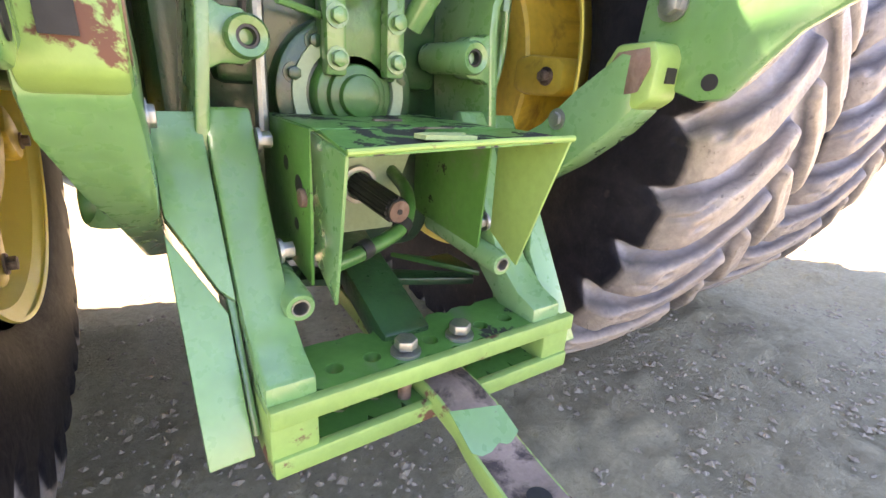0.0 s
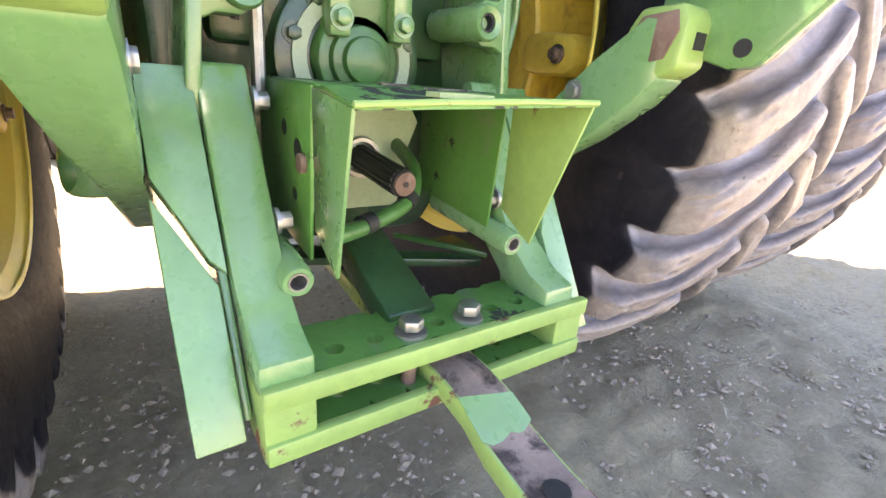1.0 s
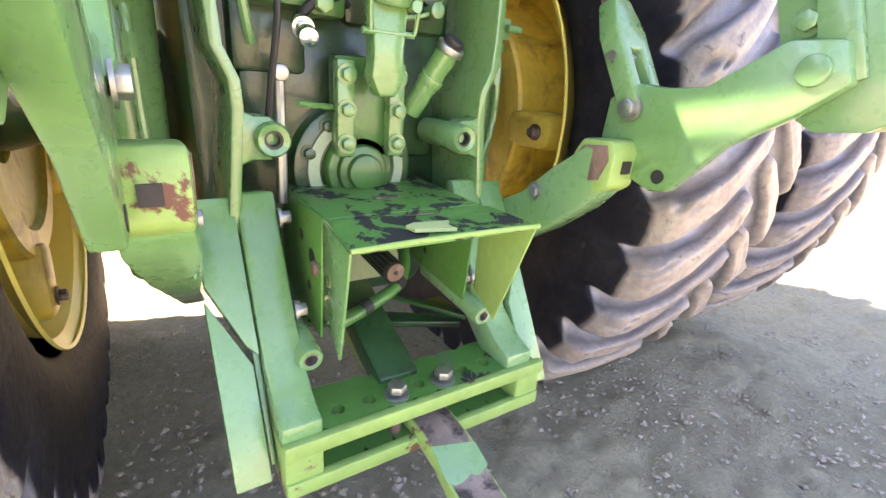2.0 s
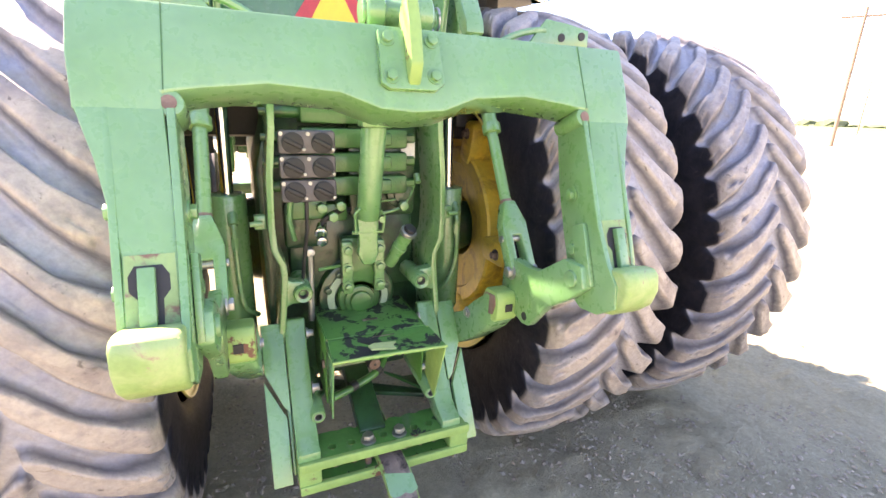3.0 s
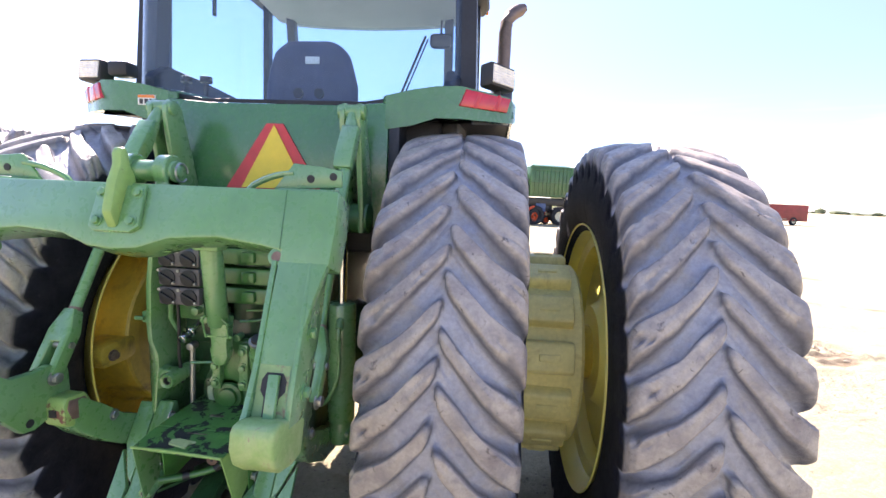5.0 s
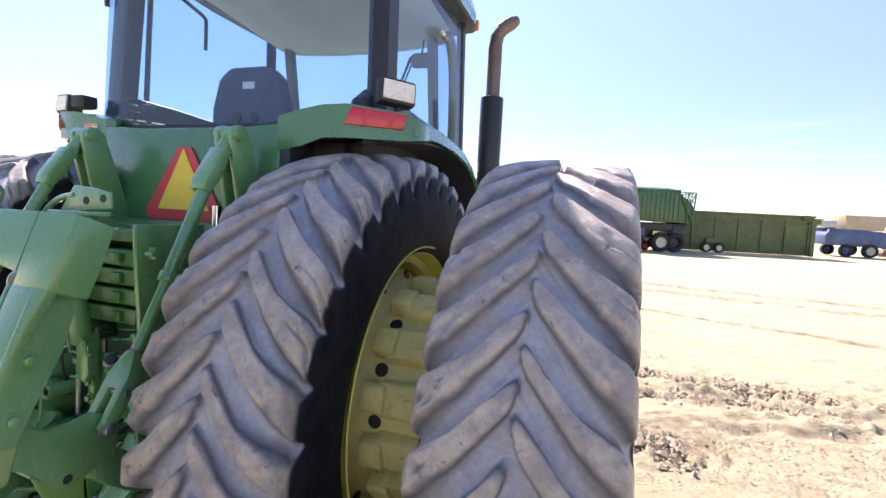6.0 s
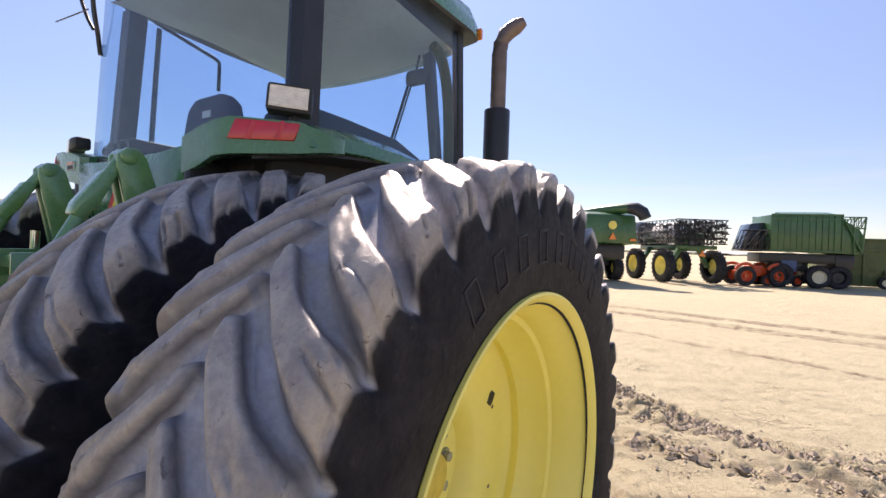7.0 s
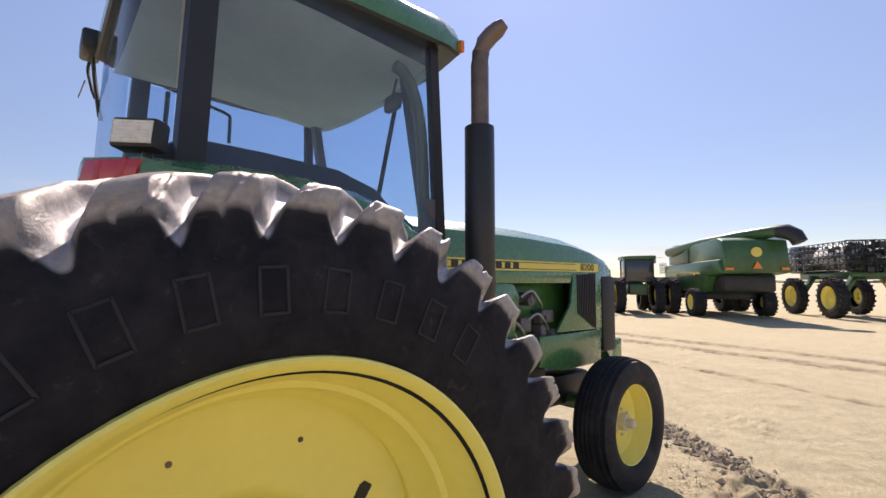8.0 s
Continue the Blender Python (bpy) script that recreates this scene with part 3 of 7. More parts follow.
def rear_tyre_mesh(seed):
    """One moulded surface: a valley outline and a lug outline turned about the axle, blended by a chevron pattern of worn lugs."""
    valley = [(0.0, 0.966), (0.055, 0.964), (0.11, 0.957), (0.155, 0.943), (0.19, 0.924), (0.217, 0.898), (0.237, 0.874), (0.250, 0.856), (0.2565, 0.842), (0.2585, 0.815), (0.260, 0.75), (0.255, 0.70), (0.245, 0.655), (0.234, 0.63), (0.215, 0.60)]
    lug = [(0.0, 1.010), (0.07, 1.009), (0.14, 1.004), (0.20, 0.995), (0.240, 0.984), (0.253, 0.960), (0.257, 0.920), (0.258, 0.885), (0.2585, 0.852), (0.259, 0.815), (0.260, 0.75), (0.255, 0.70), (0.245, 0.655), (0.234, 0.63), (0.215, 0.60)]
    steps = np.concatenate([np.linspace(0, 4, 30), np.linspace(4.12, 10, 26), np.linspace(10.4, 14, 10)])
    k_ = np.arange(15)
    va, lu = np.array(valley), np.array(lug)
    vx, vr = np.interp(steps, k_, va[:, 0]), np.interp(steps, k_, va[:, 1])
    lx, lr = np.interp(steps, k_, lu[:, 0]), np.interp(steps, k_, lu[:, 1])
    for _ in range(3):
        for q in (vx, vr, lx, lr):
            q[1:-1] = 0.25 * q[:-2] + 0.5 * q[1:-1] + 0.25 * q[2:]
    arc = np.concatenate([[0], np.cumsum(np.hypot(np.diff(lx), np.diff(lr)))])

    def mirror(a, sign):
        return np.concatenate([sign * a[:0:-1], a])
    VX, LX, C = mirror(vx, -1), mirror(lx, -1), mirror(arc, -1)
    VR, LR, S = mirror(vr, 1), mirror(lr, 1), mirror(steps, 1)
    n, lugs = 1200, LUGS
    F = 2 * math.pi * np.arange(n) / n
    rng = np.random.default_rng(seed)

    def field(sx, sy):
        """Smooth noise that closes round the tyre."""
        g = rng.random((sy, sx))
        u, v = np.meshgrid(F / (2 * math.pi) * sx, (C - C[0]) / (C[-1] - C[0]) * (sy - 1.001))
        i, j = np.floor(u).astype(int), np.floor(v).astype(int)
        fu, fv = u - i, v - j
        fu, fv = fu * fu * (3 - 2 * fu), fv * fv * (3 - 2 * fv)
        i0, i1, j1 = i % sx, (i + 1) % sx, np.minimum(j + 1, sy - 1)
        return (g[j, i0] * (1 - fu) + g[j, i1] * fu) * (1 - fv) + (g[j1, i0] * (1 - fu) + g[j1, i1] * fu) * fv - 0.5

    G = F[None, :] + lug_lean(np.abs(C))[:, None]      # columns run along the lugs
    H = np.zeros((len(C), n))
    wobble = 0.018 * field(70, 8) + 0.007 * field(200, 24)
    for side in (-1, 1):
        cc = side * C[:, None]
        lean = lug_lean(cc)
        ph = (G - lean - (math.pi / lugs if side > 0 else 0) + wobble * 0.5) * lugs / (2 * math.pi)
        k = np.round(ph)
        vary = rng.normal(0, 1, lugs + 2)[(k.astype(int)) % lugs]
        d = (ph - k) * (2 * math.pi / lugs) * 0.97 * 0.75
        w = 0.0205 + 0.032 * np.clip(cc, 0, 0.30) + 0.0015 * vary + 0.45 * wobble
        # a lug is a bar with a rounded nose at the centre line; its flanks lean out towards the shoulder
        back = np.clip(0.034 + 0.010 * vary - cc, 0, None) * 0.85
        soft = np.where(d > 0, 0.012, 0.017) + 0.020 * np.clip((cc - 0.15) / 0.12, 0, 1)
        prof = 1 - np.clip((np.hypot(d, back) - w) / soft, 0, 1)
        prof = prof * prof * (3 - 2 * prof)
        # worn and rounded: the middle of each top stands a little over its edges
        prof = prof * (0.96 + 0.04 * np.cos(np.clip(d / 0.03, -1.5, 1.5)))
        H = np.maximum(H, prof * (0.96 + 0.04 * np.clip(vary, -1.5, 1.2)))
    chips = np.clip(field(300, 34) * 3 - 0.75, 0, 1)
    H = H * (1 - 0.35 * chips * np.clip((np.abs(C[:, None]) - 0.15) / 0.06, 0, 1))
    low = 0.007 * field(120, 10) + 0.005 * field(330, 30)
    tread = np.clip((9.0 - S) / 2.0, 0, 1)[:, None]
    # valleys fill towards the centre line, where the lugs run into one another
    H = np.maximum(H, 0.12 * np.exp(-((C / 0.06) ** 2))[:, None])
    rr = VR[:, None] + (LR - VR)[:, None] * H + tread * low
    xx = VX[:, None] + (LX - VX)[:, None] * H
    co = np.stack([xx, -rr * np.sin(G), rr * np.cos(G)], -1).reshape(-1, 3)
    m = len(C)
    i, j = np.meshgrid(np.arange(m - 1), np.arange(n), indexing="ij")
    j1 = (j + 1) % n
    faces = np.stack([i * n + j, i * n + j1, (i + 1) * n + j1, (i + 1) * n + j], -1).reshape(-1, 4)
    me = bpy.data.meshes.new("rear_tyre")
    me.vertices.add(len(co))
    me.vertices.foreach_set("co", co.ravel())
    me.loops.add(faces.size)
    me.loops.foreach_set("vertex_index", faces[:, ::-1].ravel())
    me.polygons.add(len(faces))
    me.polygons.foreach_set("loop_start", np.arange(0, faces.size, 4))
    me.update()
    for name, val in (("lug", H), ("wall", np.clip((S[:, None] - 5.15 - 0.9 * (1 - H)) / 1.2, 0, 1))):
        a = me.attributes.new(name, "FLOAT", "POINT")
        a.data.foreach_set("value", np.ascontiguousarray(val, dtype=np.float32).ravel())
    me.materials.append(TYRE)
    me.polygons.foreach_set("use_smooth", [True] * len(me.polygons))
    return me


REAR_TYRE = rear_tyre_mesh(3)


def outer_rim(s, cx):
    """The dished steel disc and rim of an outer dual wheel, s: +1 right, -1 left."""
    at = Matrix.Translation((0, AY, AZ))
    made = []
    def X(v):
        return s * (cx + v)
    bm = bmn()
    prof = [(0.236, 0.636), (0.246, 0.634), (0.248, 0.626), (0.240, 0.618), (0.226, 0.604), (0.175, 0.592), (0.158, 0.575), (0.09, 0.562), (0.08, 0.545),
            (0.03, 0.538), (0.0, 0.52), (-0.03, 0.505), (-0.15, 0.53), (-0.165, 0.575), (-0.212, 0.598), (-0.226, 0.618), (-0.236, 0.632), (-0.243, 0.630), (-0.238, 0.622)]
    lathe(bm, [(X(a), r) for a, r in prof], at, 96)
    part("rim", bm, YELLOW, None, "yellow painted steel wheel rim")
    made += SPLIT
    bm = bmn()
    disc = [(-0.02, 0.53), (-0.06, 0.515), (-0.082, 0.49), (-0.087, 0.45), (-0.087, 0.285), (-0.10, 0.26), (-0.135, 0.235), (-0.155, 0.225), (-0.16, 0.19), (-0.16, 0.10)]
    lathe(bm, [(X(a), r) for a, r in disc], at, 96)
    lathe(bm, [(X(a - 0.014), r) for a, r in disc], at, 96)
    part("wheel_disc", bm, YELLOW)
    made += SPLIT
    bm = bmn()
    for k in range(10):
        f = 2 * math.pi * k / 10 + 0.37
        hexbolt(bm, (X(-0.16), AY - 0.155 * math.sin(f), AZ + 0.155 * math.cos(f)), (s, 0, 0), 0.019, 0.02)
    part("wheel_bolt", bm, STEEL, None, "ring of plated wheel bolts")
    made += SPLIT
    bm = bmn()
    for k in range(8):
        f = 2 * math.pi * k / 8 - 0.434
        rod(bm, (X(-0.0885), AY - 0.40 * math.sin(f), AZ + 0.40 * math.cos(f)), (X(-0.0855), AY - 0.40 * math.sin(f), AZ + 0.40 * math.cos(f)), 0.0075, seg=14)
    part("disc_hole", bm, RUST, None, "small rusty bolt hole in the disc")
    made += SPLIT
    bm = bmn()
    for k in range(2):
        f = math.pi * k - 1.117
        m = Matrix.Translation((X(-0.0865), AY - 0.40 * math.sin(f), AZ + 0.40 * math.cos(f))) @ Matrix.Rotation(f + 0.5, 4, "X")
        prism(bm, [(-0.017, -0.027), (0.014, -0.027), (0.021, -0.006), (0.02, 0.027), (-0.01, 0.027), (-0.02, 0.012)], "x", -0.002, 0.002, 0.0, m)
    part("disc_slot", bm, BLACK, None, "dark square slot through the disc")
    made += SPLIT
    bm = bmn()
    lathe(bm, [(X(-0.30), 0.13), (X(-0.155), 0.13), (X(-0.15), 0.12), (X(-0.15), 0.085), (X(-0.10), 0.08), (X(-0.095), 0.07), (X(-0.095), 0.002)], at, 40)
    part("hub", bm, YELLOW_DIRTY, None, "cast hub on the axle")
    made += SPLIT
    return made


def inner_rim(s, cx):
    """The cast-centre rim of an inner wheel."""
    at = Matrix.Translation((0, AY, AZ))
    made = []
    def X(v):
        return s * (cx + v)
    bm = bmn()
    prof = [(0.238, 0.622), (0.243, 0.630), (0.236, 0.632), (0.212, 0.598), (0.15, 0.578), (0.13, 0.55), (-0.02, 0.54), (-0.05, 0.52), (-0.10, 0.53), (-0.15, 0.578),
            (-0.212, 0.598), (-0.226, 0.618), (-0.236, 0.632), (-0.243, 0.630), (-0.238, 0.622)]
    lathe(bm, [(X(a), r) for a, r in prof], at, 96)
    part("rim", bm, YELLOW, None, "yellow steel rim with a cast centre")
    made += SPLIT
    bm = bmn()
    cast = [(0.10, 0.505), (0.02, 0.51), (0.0, 0.425), (-0.03, 0.405), (-0.19, 0.40), (-0.20, 0.392), (-0.20, 0.33), (-0.185, 0.32), (-0.16, 0.16), (-0.05, 0.12)]
    lathe(bm, [(X(a), r) for a, r in cast], at, 80)
    part("cast_centre", bm, YELLOW_DIRTY)
    made += SPLIT
    bm = bmn()
    lathe(bm, [(X(a), r) for a, r in ((0.30, 0.10), (0.54, 0.11), (0.55, 0.14), (0.55, 0.405), (0.535, 0.42), (0.20, 0.42), (0.17, 0.43), (0.12, 0.47), (0.10, 0.515))], at, 80)
    part("dual_spacer", bm, YELLOW_PALE, None, "pale yellow cast drum between the dual wheels")
    made += SPLIT
    bm = bmn()
    for k in range(14):
        m = Matrix.Translation((0, AY, AZ)) @ Matrix.Rotation(2 * math.pi * k / 14, 4, "X")
        # a stepped lobe: low foot by the rim, high back over the drum
        prism(bm, [(-0.068, 0.40), (0.068, 0.40), (0.064, 0.455), (0.054, 0.468), (-0.054, 0.468), (-0.064, 0.455)], "x", X(0.255), X(0.50), 0.010, m)
        prism(bm, [(-0.055, 0.42), (0.055, 0.42), (0.050, 0.485), (0.036, 0.492), (-0.036, 0.492), (-0.050, 0.485)], "x", X(0.20), X(0.29), 0.012, m)
        box(bm, (X(0.40), 0.0, 0.470), (0.085, 0.030, 0.012), 0.005, m)
    part("spacer_block", bm, YELLOW_PALE, None, "cast block on the dual spacer")
    made += SPLIT
    bm = bmn()
    for k in range(14):
        f = 2 * math.pi * (k + 0.5) / 14
        d = Vector((0, -math.sin(f), math.cos(f)))
        c_ = Vector((X(0.235), AY, AZ))
        rod(bm, c_ + d * 0.405, c_ + d * 0.424, 0.026, seg=16)
        c_ = Vector((X(0.115), AY, AZ))
        rod(bm, c_ + d * 0.488 - Vector((s * 0.01, 0, 0)), c_ + d * 0.488 + Vector((s * 0.004, 0, 0)), 0.022, seg=16)
    part("spacer_hole", bm, BLACK, None, "dark round hole in the spacer")
    made += SPLIT
    bm = bmn()
    for k in range(5):
        f = 2 * math.pi * k / 5 + 1.60
        m = Matrix.Translation((0, AY, AZ)) @ Matrix.Rotation(f, 4, "X")
        prism(bm, [(-0.045, 0.36), (0.045, 0.36), (0.055, 0.42), (0.05, 0.53), (0.035, 0.555), (-0.035, 0.555), (-0.05, 0.53), (-0.055, 0.42)], "x", X(-0.215), X(-0.07), 0.018, m)
    part("wheel_lug", bm, YELLOW_DIRTY, None, "cast clamping paddle on the wheel centre")
    made += SPLIT
    bm = bmn()
    for k in range(5):
        f = 2 * math.pi * k / 5 + 1.60
        m = Matrix.Translation((0, AY, AZ)) @ Matrix.Rotation(f, 4, "X")
        hexbolt(bm, m @ Vector((X(-0.217), 0, 0.50)), (-s, 0, 0), 0.017, 0.018)
        hexbolt(bm, m @ Vector((X(0.112), 0.0, 0.455)), (s, 0, 0), 0.016, 0.018)
    part("lug_bolt", bm, BARE, None, "dark clamping bolt")
    made += SPLIT
    return made


for sx in (1, -1):
    for cx, kind in ((0.84, "inner"), (1.66, "outer")):
        if kind == "inner":
            stance = pose(sx * 0.845, AY - 0.022, AZ - 0.015, 7) @ Matrix.Diagonal((1.02, 1.03, 1.03, 1))
        else:
            stance = pose(sx * cx, AY - 0.008, AZ - 0.006, -1.9) @ Matrix.Diagonal((1.0, 1.005, 1.005, 1))
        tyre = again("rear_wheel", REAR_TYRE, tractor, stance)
        tagged(tyre, "large dusty rear tractor tyre with chevron lugs, " + ("next to the hitch" if kind == "inner" else "outer dual"))
        BASE[tyre] = Vector((0, AY, 0))
        # parts hang on the tyre's own place and turn
        for piece in (inner_rim if kind == "inner" else outer_rim)(sx, cx):
            piece.parent = tyre
            piece.matrix_parent_inverse = tyre.matrix_basis.inverted() @ Matrix.Translation((0, -AY, 0))


# ---- fenders, rear panel and cab ----
for s in (1, -1):
    # fender: arched skin over the inner tyre with a turned-down outer lip
    bm = bmn()
    arc = [(2.335, 2.112), (2.37, 2.122), (2.48, 2.135), (2.75, 2.15), (3.0, 2.145), (3.25, 2.115), (3.45, 2.05), (3.60, 1.95), (3.70, 1.80)]
    rows = []
    for y, z in arc:
        ring = []
        for x, dz in ((0.50, -0.02), (0.70, 0.012), (0.90, 0.012), (0.99, -0.005), (1.045, -0.045), (1.06, -0.10), (1.045, -0.105), (1.03, -0.05), (0.97, -0.03), (0.70, -0.02), (0.50, -0.05)):
            cut = 0.785 + max(0.0, y - 2.31) * 1.5
            ring.append(bm.verts.new((s * (x if x <= 0.70 else 0.70 + (x - 0.70) * min(1.0, (cut - 0.70) / 0.345)), y, z + dz)))
        rows.append(ring)
    for a, b in zip(rows, rows[1:]):
        for j in range(11):
            k = (j + 1) % 11
            bm.faces.new((a[j], a[k], b[k], b[j]))
    bm.faces.new(rows[0]), bm.faces.new(rows[-1][::-1])
    bmesh.ops.recalc_face_normals(bm, faces=bm.faces)
    fender = part("fender", bm, GREEN_BODY, tractor, "rounded green fender over the rear wheel")
    # rear face of the fender
    bm = bmn()
    edge = [(0.50, 2.300, 1.945, 2.088), (0.62, 2.298, 1.965, 2.115), (0.72, 2.298, 1.998, 2.130), (0.825, 2.302, 1.998, 2.132), (1.03, 2.440, 2.005, 2.118), (1.062, 2.52, 2.02, 2.095), (1.064, 2.62, 2.035, 2.09)]
    rows = [[bm.verts.new((s * (x - dx), y + dy, z)) for dx, dy, z in ((0, 0, a), (0, 0, b), (0.02, 0.035, b), (0.02, 0.035, a))] for x, y, a, b in edge]
    for a, b in zip(rows, rows[1:]):
        for j in range(4):
            bm.faces.new((a[j], a[(j + 1) % 4], b[(j + 1) % 4], b[j]))
    bm.faces.new(rows[0]), bm.faces.new(rows[-1][::-1])
    bmesh.ops.recalc_face_normals(bm, faces=bm.faces)
    part("fender_end", bm, GREEN_BODY, tractor, "green rear face of the fender")
    bm = bmn()
    liner = [(2.36, 1.985), (2.6, 2.02), (3.0, 2.05), (3.35, 2.0), (3.58, 1.86), (3.68, 1.70), (3.74, 1.45), (3.76, 1.2)]
    rows = [[bm.verts.new((s * min(x, 0.80 + max(0.0, y - 2.31) * 1.4), y, z + dz)) for x, dz in ((0.50, 0), (1.035, 0), (1.035, 0.012), (0.50, 0.012))] for y, z in liner]
    for a, b in zip(rows, rows[1:]):
        for j in range(4):
            bm.faces.new((a[j], a[(j + 1) % 4], b[(j + 1) % 4], b[j]))
    bmesh.ops.recalc_face_normals(bm, faces=bm.faces)
    box(bm, (s * 0.54, 2.45, 1.72), (0.05, 0.3, 0.56), 0.01)
    part("fender_liner", bm, DARK_TRIM, tractor, "black underside of the fender")
    # tail lamp, leaning with the fender's end
    bm = bmn()
    cut = lambda f, z, out: Vector((s * (0.825 + 0.205 * f + 0.56 * out), 2.302 + 0.138 * f - 0.83 * out, z))

    def lens(bm, f0, f1, out):
        """A piece of the lamp along the fender's cut corner."""
        lo = [bm.verts.new(cut(f, z, out)) for f, z in ((f0 - 0.09, 2.050), (f1 + 0.0, 2.048), (f1 + 0.08, 2.110), (f0 + 0.03, 2.122))]
        hi = [bm.verts.new(v.co - Vector((s * 0.56, -0.83, 0)) * 0.03) for v in lo]
        fs = [bm.faces.new(lo), bm.faces.new(hi[::-1])] + [bm.faces.new((lo[k], hi[k], hi[(k + 1) % 4], lo[(k + 1) % 4])) for k in range(4)]
        bmesh.ops.recalc_face_normals(bm, faces=fs)
        bevel(bm, lo + hi, 0.004)
    lens(bm, 0.05, 0.93, 0.010)
    lamp = part("tail_lamp", bm, RED_LENS, tractor, "long red tail lamp lens on the fender's corner")
    bm = bmn()
    for f in (0.30, 0.72):
        lens(bm, f, f + 0.008, 0.0115)
    part("lens_rib", bm, SMV_RED, lamp)
    # work lamp on a bracket
    bm = bmn()
    m = pose(s * 0.972, 2.44, 2.200, -4, 3, 46 if s > 0 else -14)
    box(bm, (0, 0.0, 0), (0.158, 0.075, 0.104), 0.014, m)
    wl_body = part("work_lamp", bm, BLACK, tractor, "black square work lamp on the fender")
    bm = bmn()
    ribs = [(-0.030, -0.041)]
    for k in range(14):
        ribs.append((-0.0405 - (0.0025 if k % 2 else 0), -0.037 + 0.0057 * k))
    ribs += [(-0.030, 0.041)]
    prism(bm, ribs, "x", -0.067, 0.067, 0, m)
    part("lamp_lens", bm, LAMP_GLASS, wl_body, "clear ribbed lamp lens")
    bm = bmn()
    box(bm, (s * 0.975, 2.46, 2.13), (0.03, 0.03, 0.05), 0.004)
    part("lamp_bracket", bm, BLACK_STEEL, tractor)

bm = bmn()
prism(bm, [(-0.515, 1.52), (0.515, 1.52), (0.515, 2.06), (0.30, 2.045), (-0.30, 2.045), (-0.515, 2.06)], "y", 2.30, 2.42, 0.012)
part("rear_panel", bm, GREEN_BODY, tractor, "flat green panel under the rear window")
bm = bmn()
prism(bm, [(-0.79, 2.11), (-0.62, 2.085), (-0.40, 2.05), (0.40, 2.05), (0.62, 2.085), (0.80, 2.115), (0.80, 2.135), (0.60, 2.11), (0.38, 2.075), (-0.38, 2.075), (-0.60, 2.11), (-0.79, 2.13)], "y", 2.375, 2.44, 0.004)
part("window_sill", bm, BLACK, tractor, "black rubber sill of the rear window")
# slow-moving emblem
bm = bmn()
prism(bm, [(-0.03, 1.955), (0.045, 1.955), (0.225, 1.66), (0.205, 1.625), (-0.205, 1.625), (-0.225, 1.66)], "y", 2.288, 2.297)
emblem = part("slow_vehicle_emblem", bm, SMV_RED, tractor, "triangular slow vehicle emblem, faded red border")
bm = bmn()
prism(bm, [(0.007, 1.948), (0.155, 1.672), (-0.145, 1.672)], "y", 2.283, 2.289)
part("emblem_centre", bm, SMV_YELLOW, emblem, "yellow centre triangle")

# cab posts, roof, glass
def post(name, a, b, w, d, mat, label=""):
    bm = bmn()
    a, b = Vector(a), Vector(b)
    vs = []
    for p in (a, b):
        vs.append([bm.verts.new(p + Vector((dx * w / 2, dy * d / 2, 0))) for dx, dy in ((-1, -1), (1, -1), (1, 1), (-1, 1))])
    for j in range(4):
        bm.faces.new((vs[0][j], vs[0][(j + 1) % 4], vs[1][(j + 1) % 4], vs[1][j]))
    bm.faces.new(vs[0][::-1]), bm.faces.new(vs[1])
    bevel(bm, bm.verts[:], min(w, d) * 0.2)
    return part(name, bm, mat, tractor, label)


for s in (1, -1):
    post("cab_post", (s * 0.825, 2.61, 2.05), (s * 0.79, 2.66, 3.05), 0.10, 0.10, DARK_TRIM, "black cab corner post")
    post("cab_post", (s * 0.834, 3.90, 1.35), (s * 0.80, 3.84, 3.06), 0.045, 0.06, DARK_TRIM, "black cab corner post")
    post("front_post", (s * 0.60, 3.98, 2.0), (s * 0.60, 3.80, 3.0), 0.06, 0.06, CHARCOAL)
bm = bmn()
roof_out = [(-0.62, 2.40), (0.62, 2.40), (0.80, 2.60), (0.88, 3.3), (0.885, 3.9), (0.85, 4.02), (0.5, 4.10), (-0.5, 4.10), (-0.85, 4.02), (-0.885, 3.9), (-0.88, 3.3), (-0.80, 2.60)]
levels = [(3.045, 0.985), (3.06, 1.0), (3.13, 1.0), (3.21, 0.97), (3.26, 0.9), (3.28, 0.6)]
rings = [[bm.verts.new((x * k, 3.2 + (y - 3.2) * k, z)) for x, y in roof_out] for z, k in levels]
for a, b in zip(rings, rings[1:]):
    for j in range(12):
        bm.faces.new((a[j], a[(j + 1) % 12], b[(j + 1) % 12], b[j]))
bm.faces.new(rings[-1]), bm.faces.new(rings[0][::-1])
bmesh.ops.recalc_face_normals(bm, faces=bm.faces)
for f in bm.faces:
    f.material_index = 1 if f.calc_center_median().z < 3.062 else 0
part("cab_roof", bm, [GREEN_BODY, DARK_TRIM], tractor, "green moulded cab roof")
bm = bmn()
N = 10
grid = [[bm.verts.new((-0.74 + 1.48 * i / N, 2.5 + 1.42 * j / N,
        3.035 - 0.10 * (math.sin(math.pi * i / N) ** 0.5 if 0 < i < N else 0) * (0.25 + 0.75 * math.sin(math.pi * min(1, j / N * 0.8 + 0.1)) ** 0.7)
        - 0.07 * max(0, j / N - 0.45) / 0.55)) for i in range(N + 1)] for j in range(N + 1)]
for j in range(N):
    for i in range(N):
        bm.faces.new((grid[j][i], grid[j + 1][i], grid[j + 1][i + 1], grid[j][i + 1]))
part("headliner", bm, LINER, tractor, "grey padded headliner", 60)


def pane(name, pts, parent=tractor, label=""):
    bm = bmn()
    bm.faces.new([bm.verts.new(p) for p in pts])
    ob = part(name, bm, GLASS, parent, label)
    ob.visible_shadow = False
    return ob


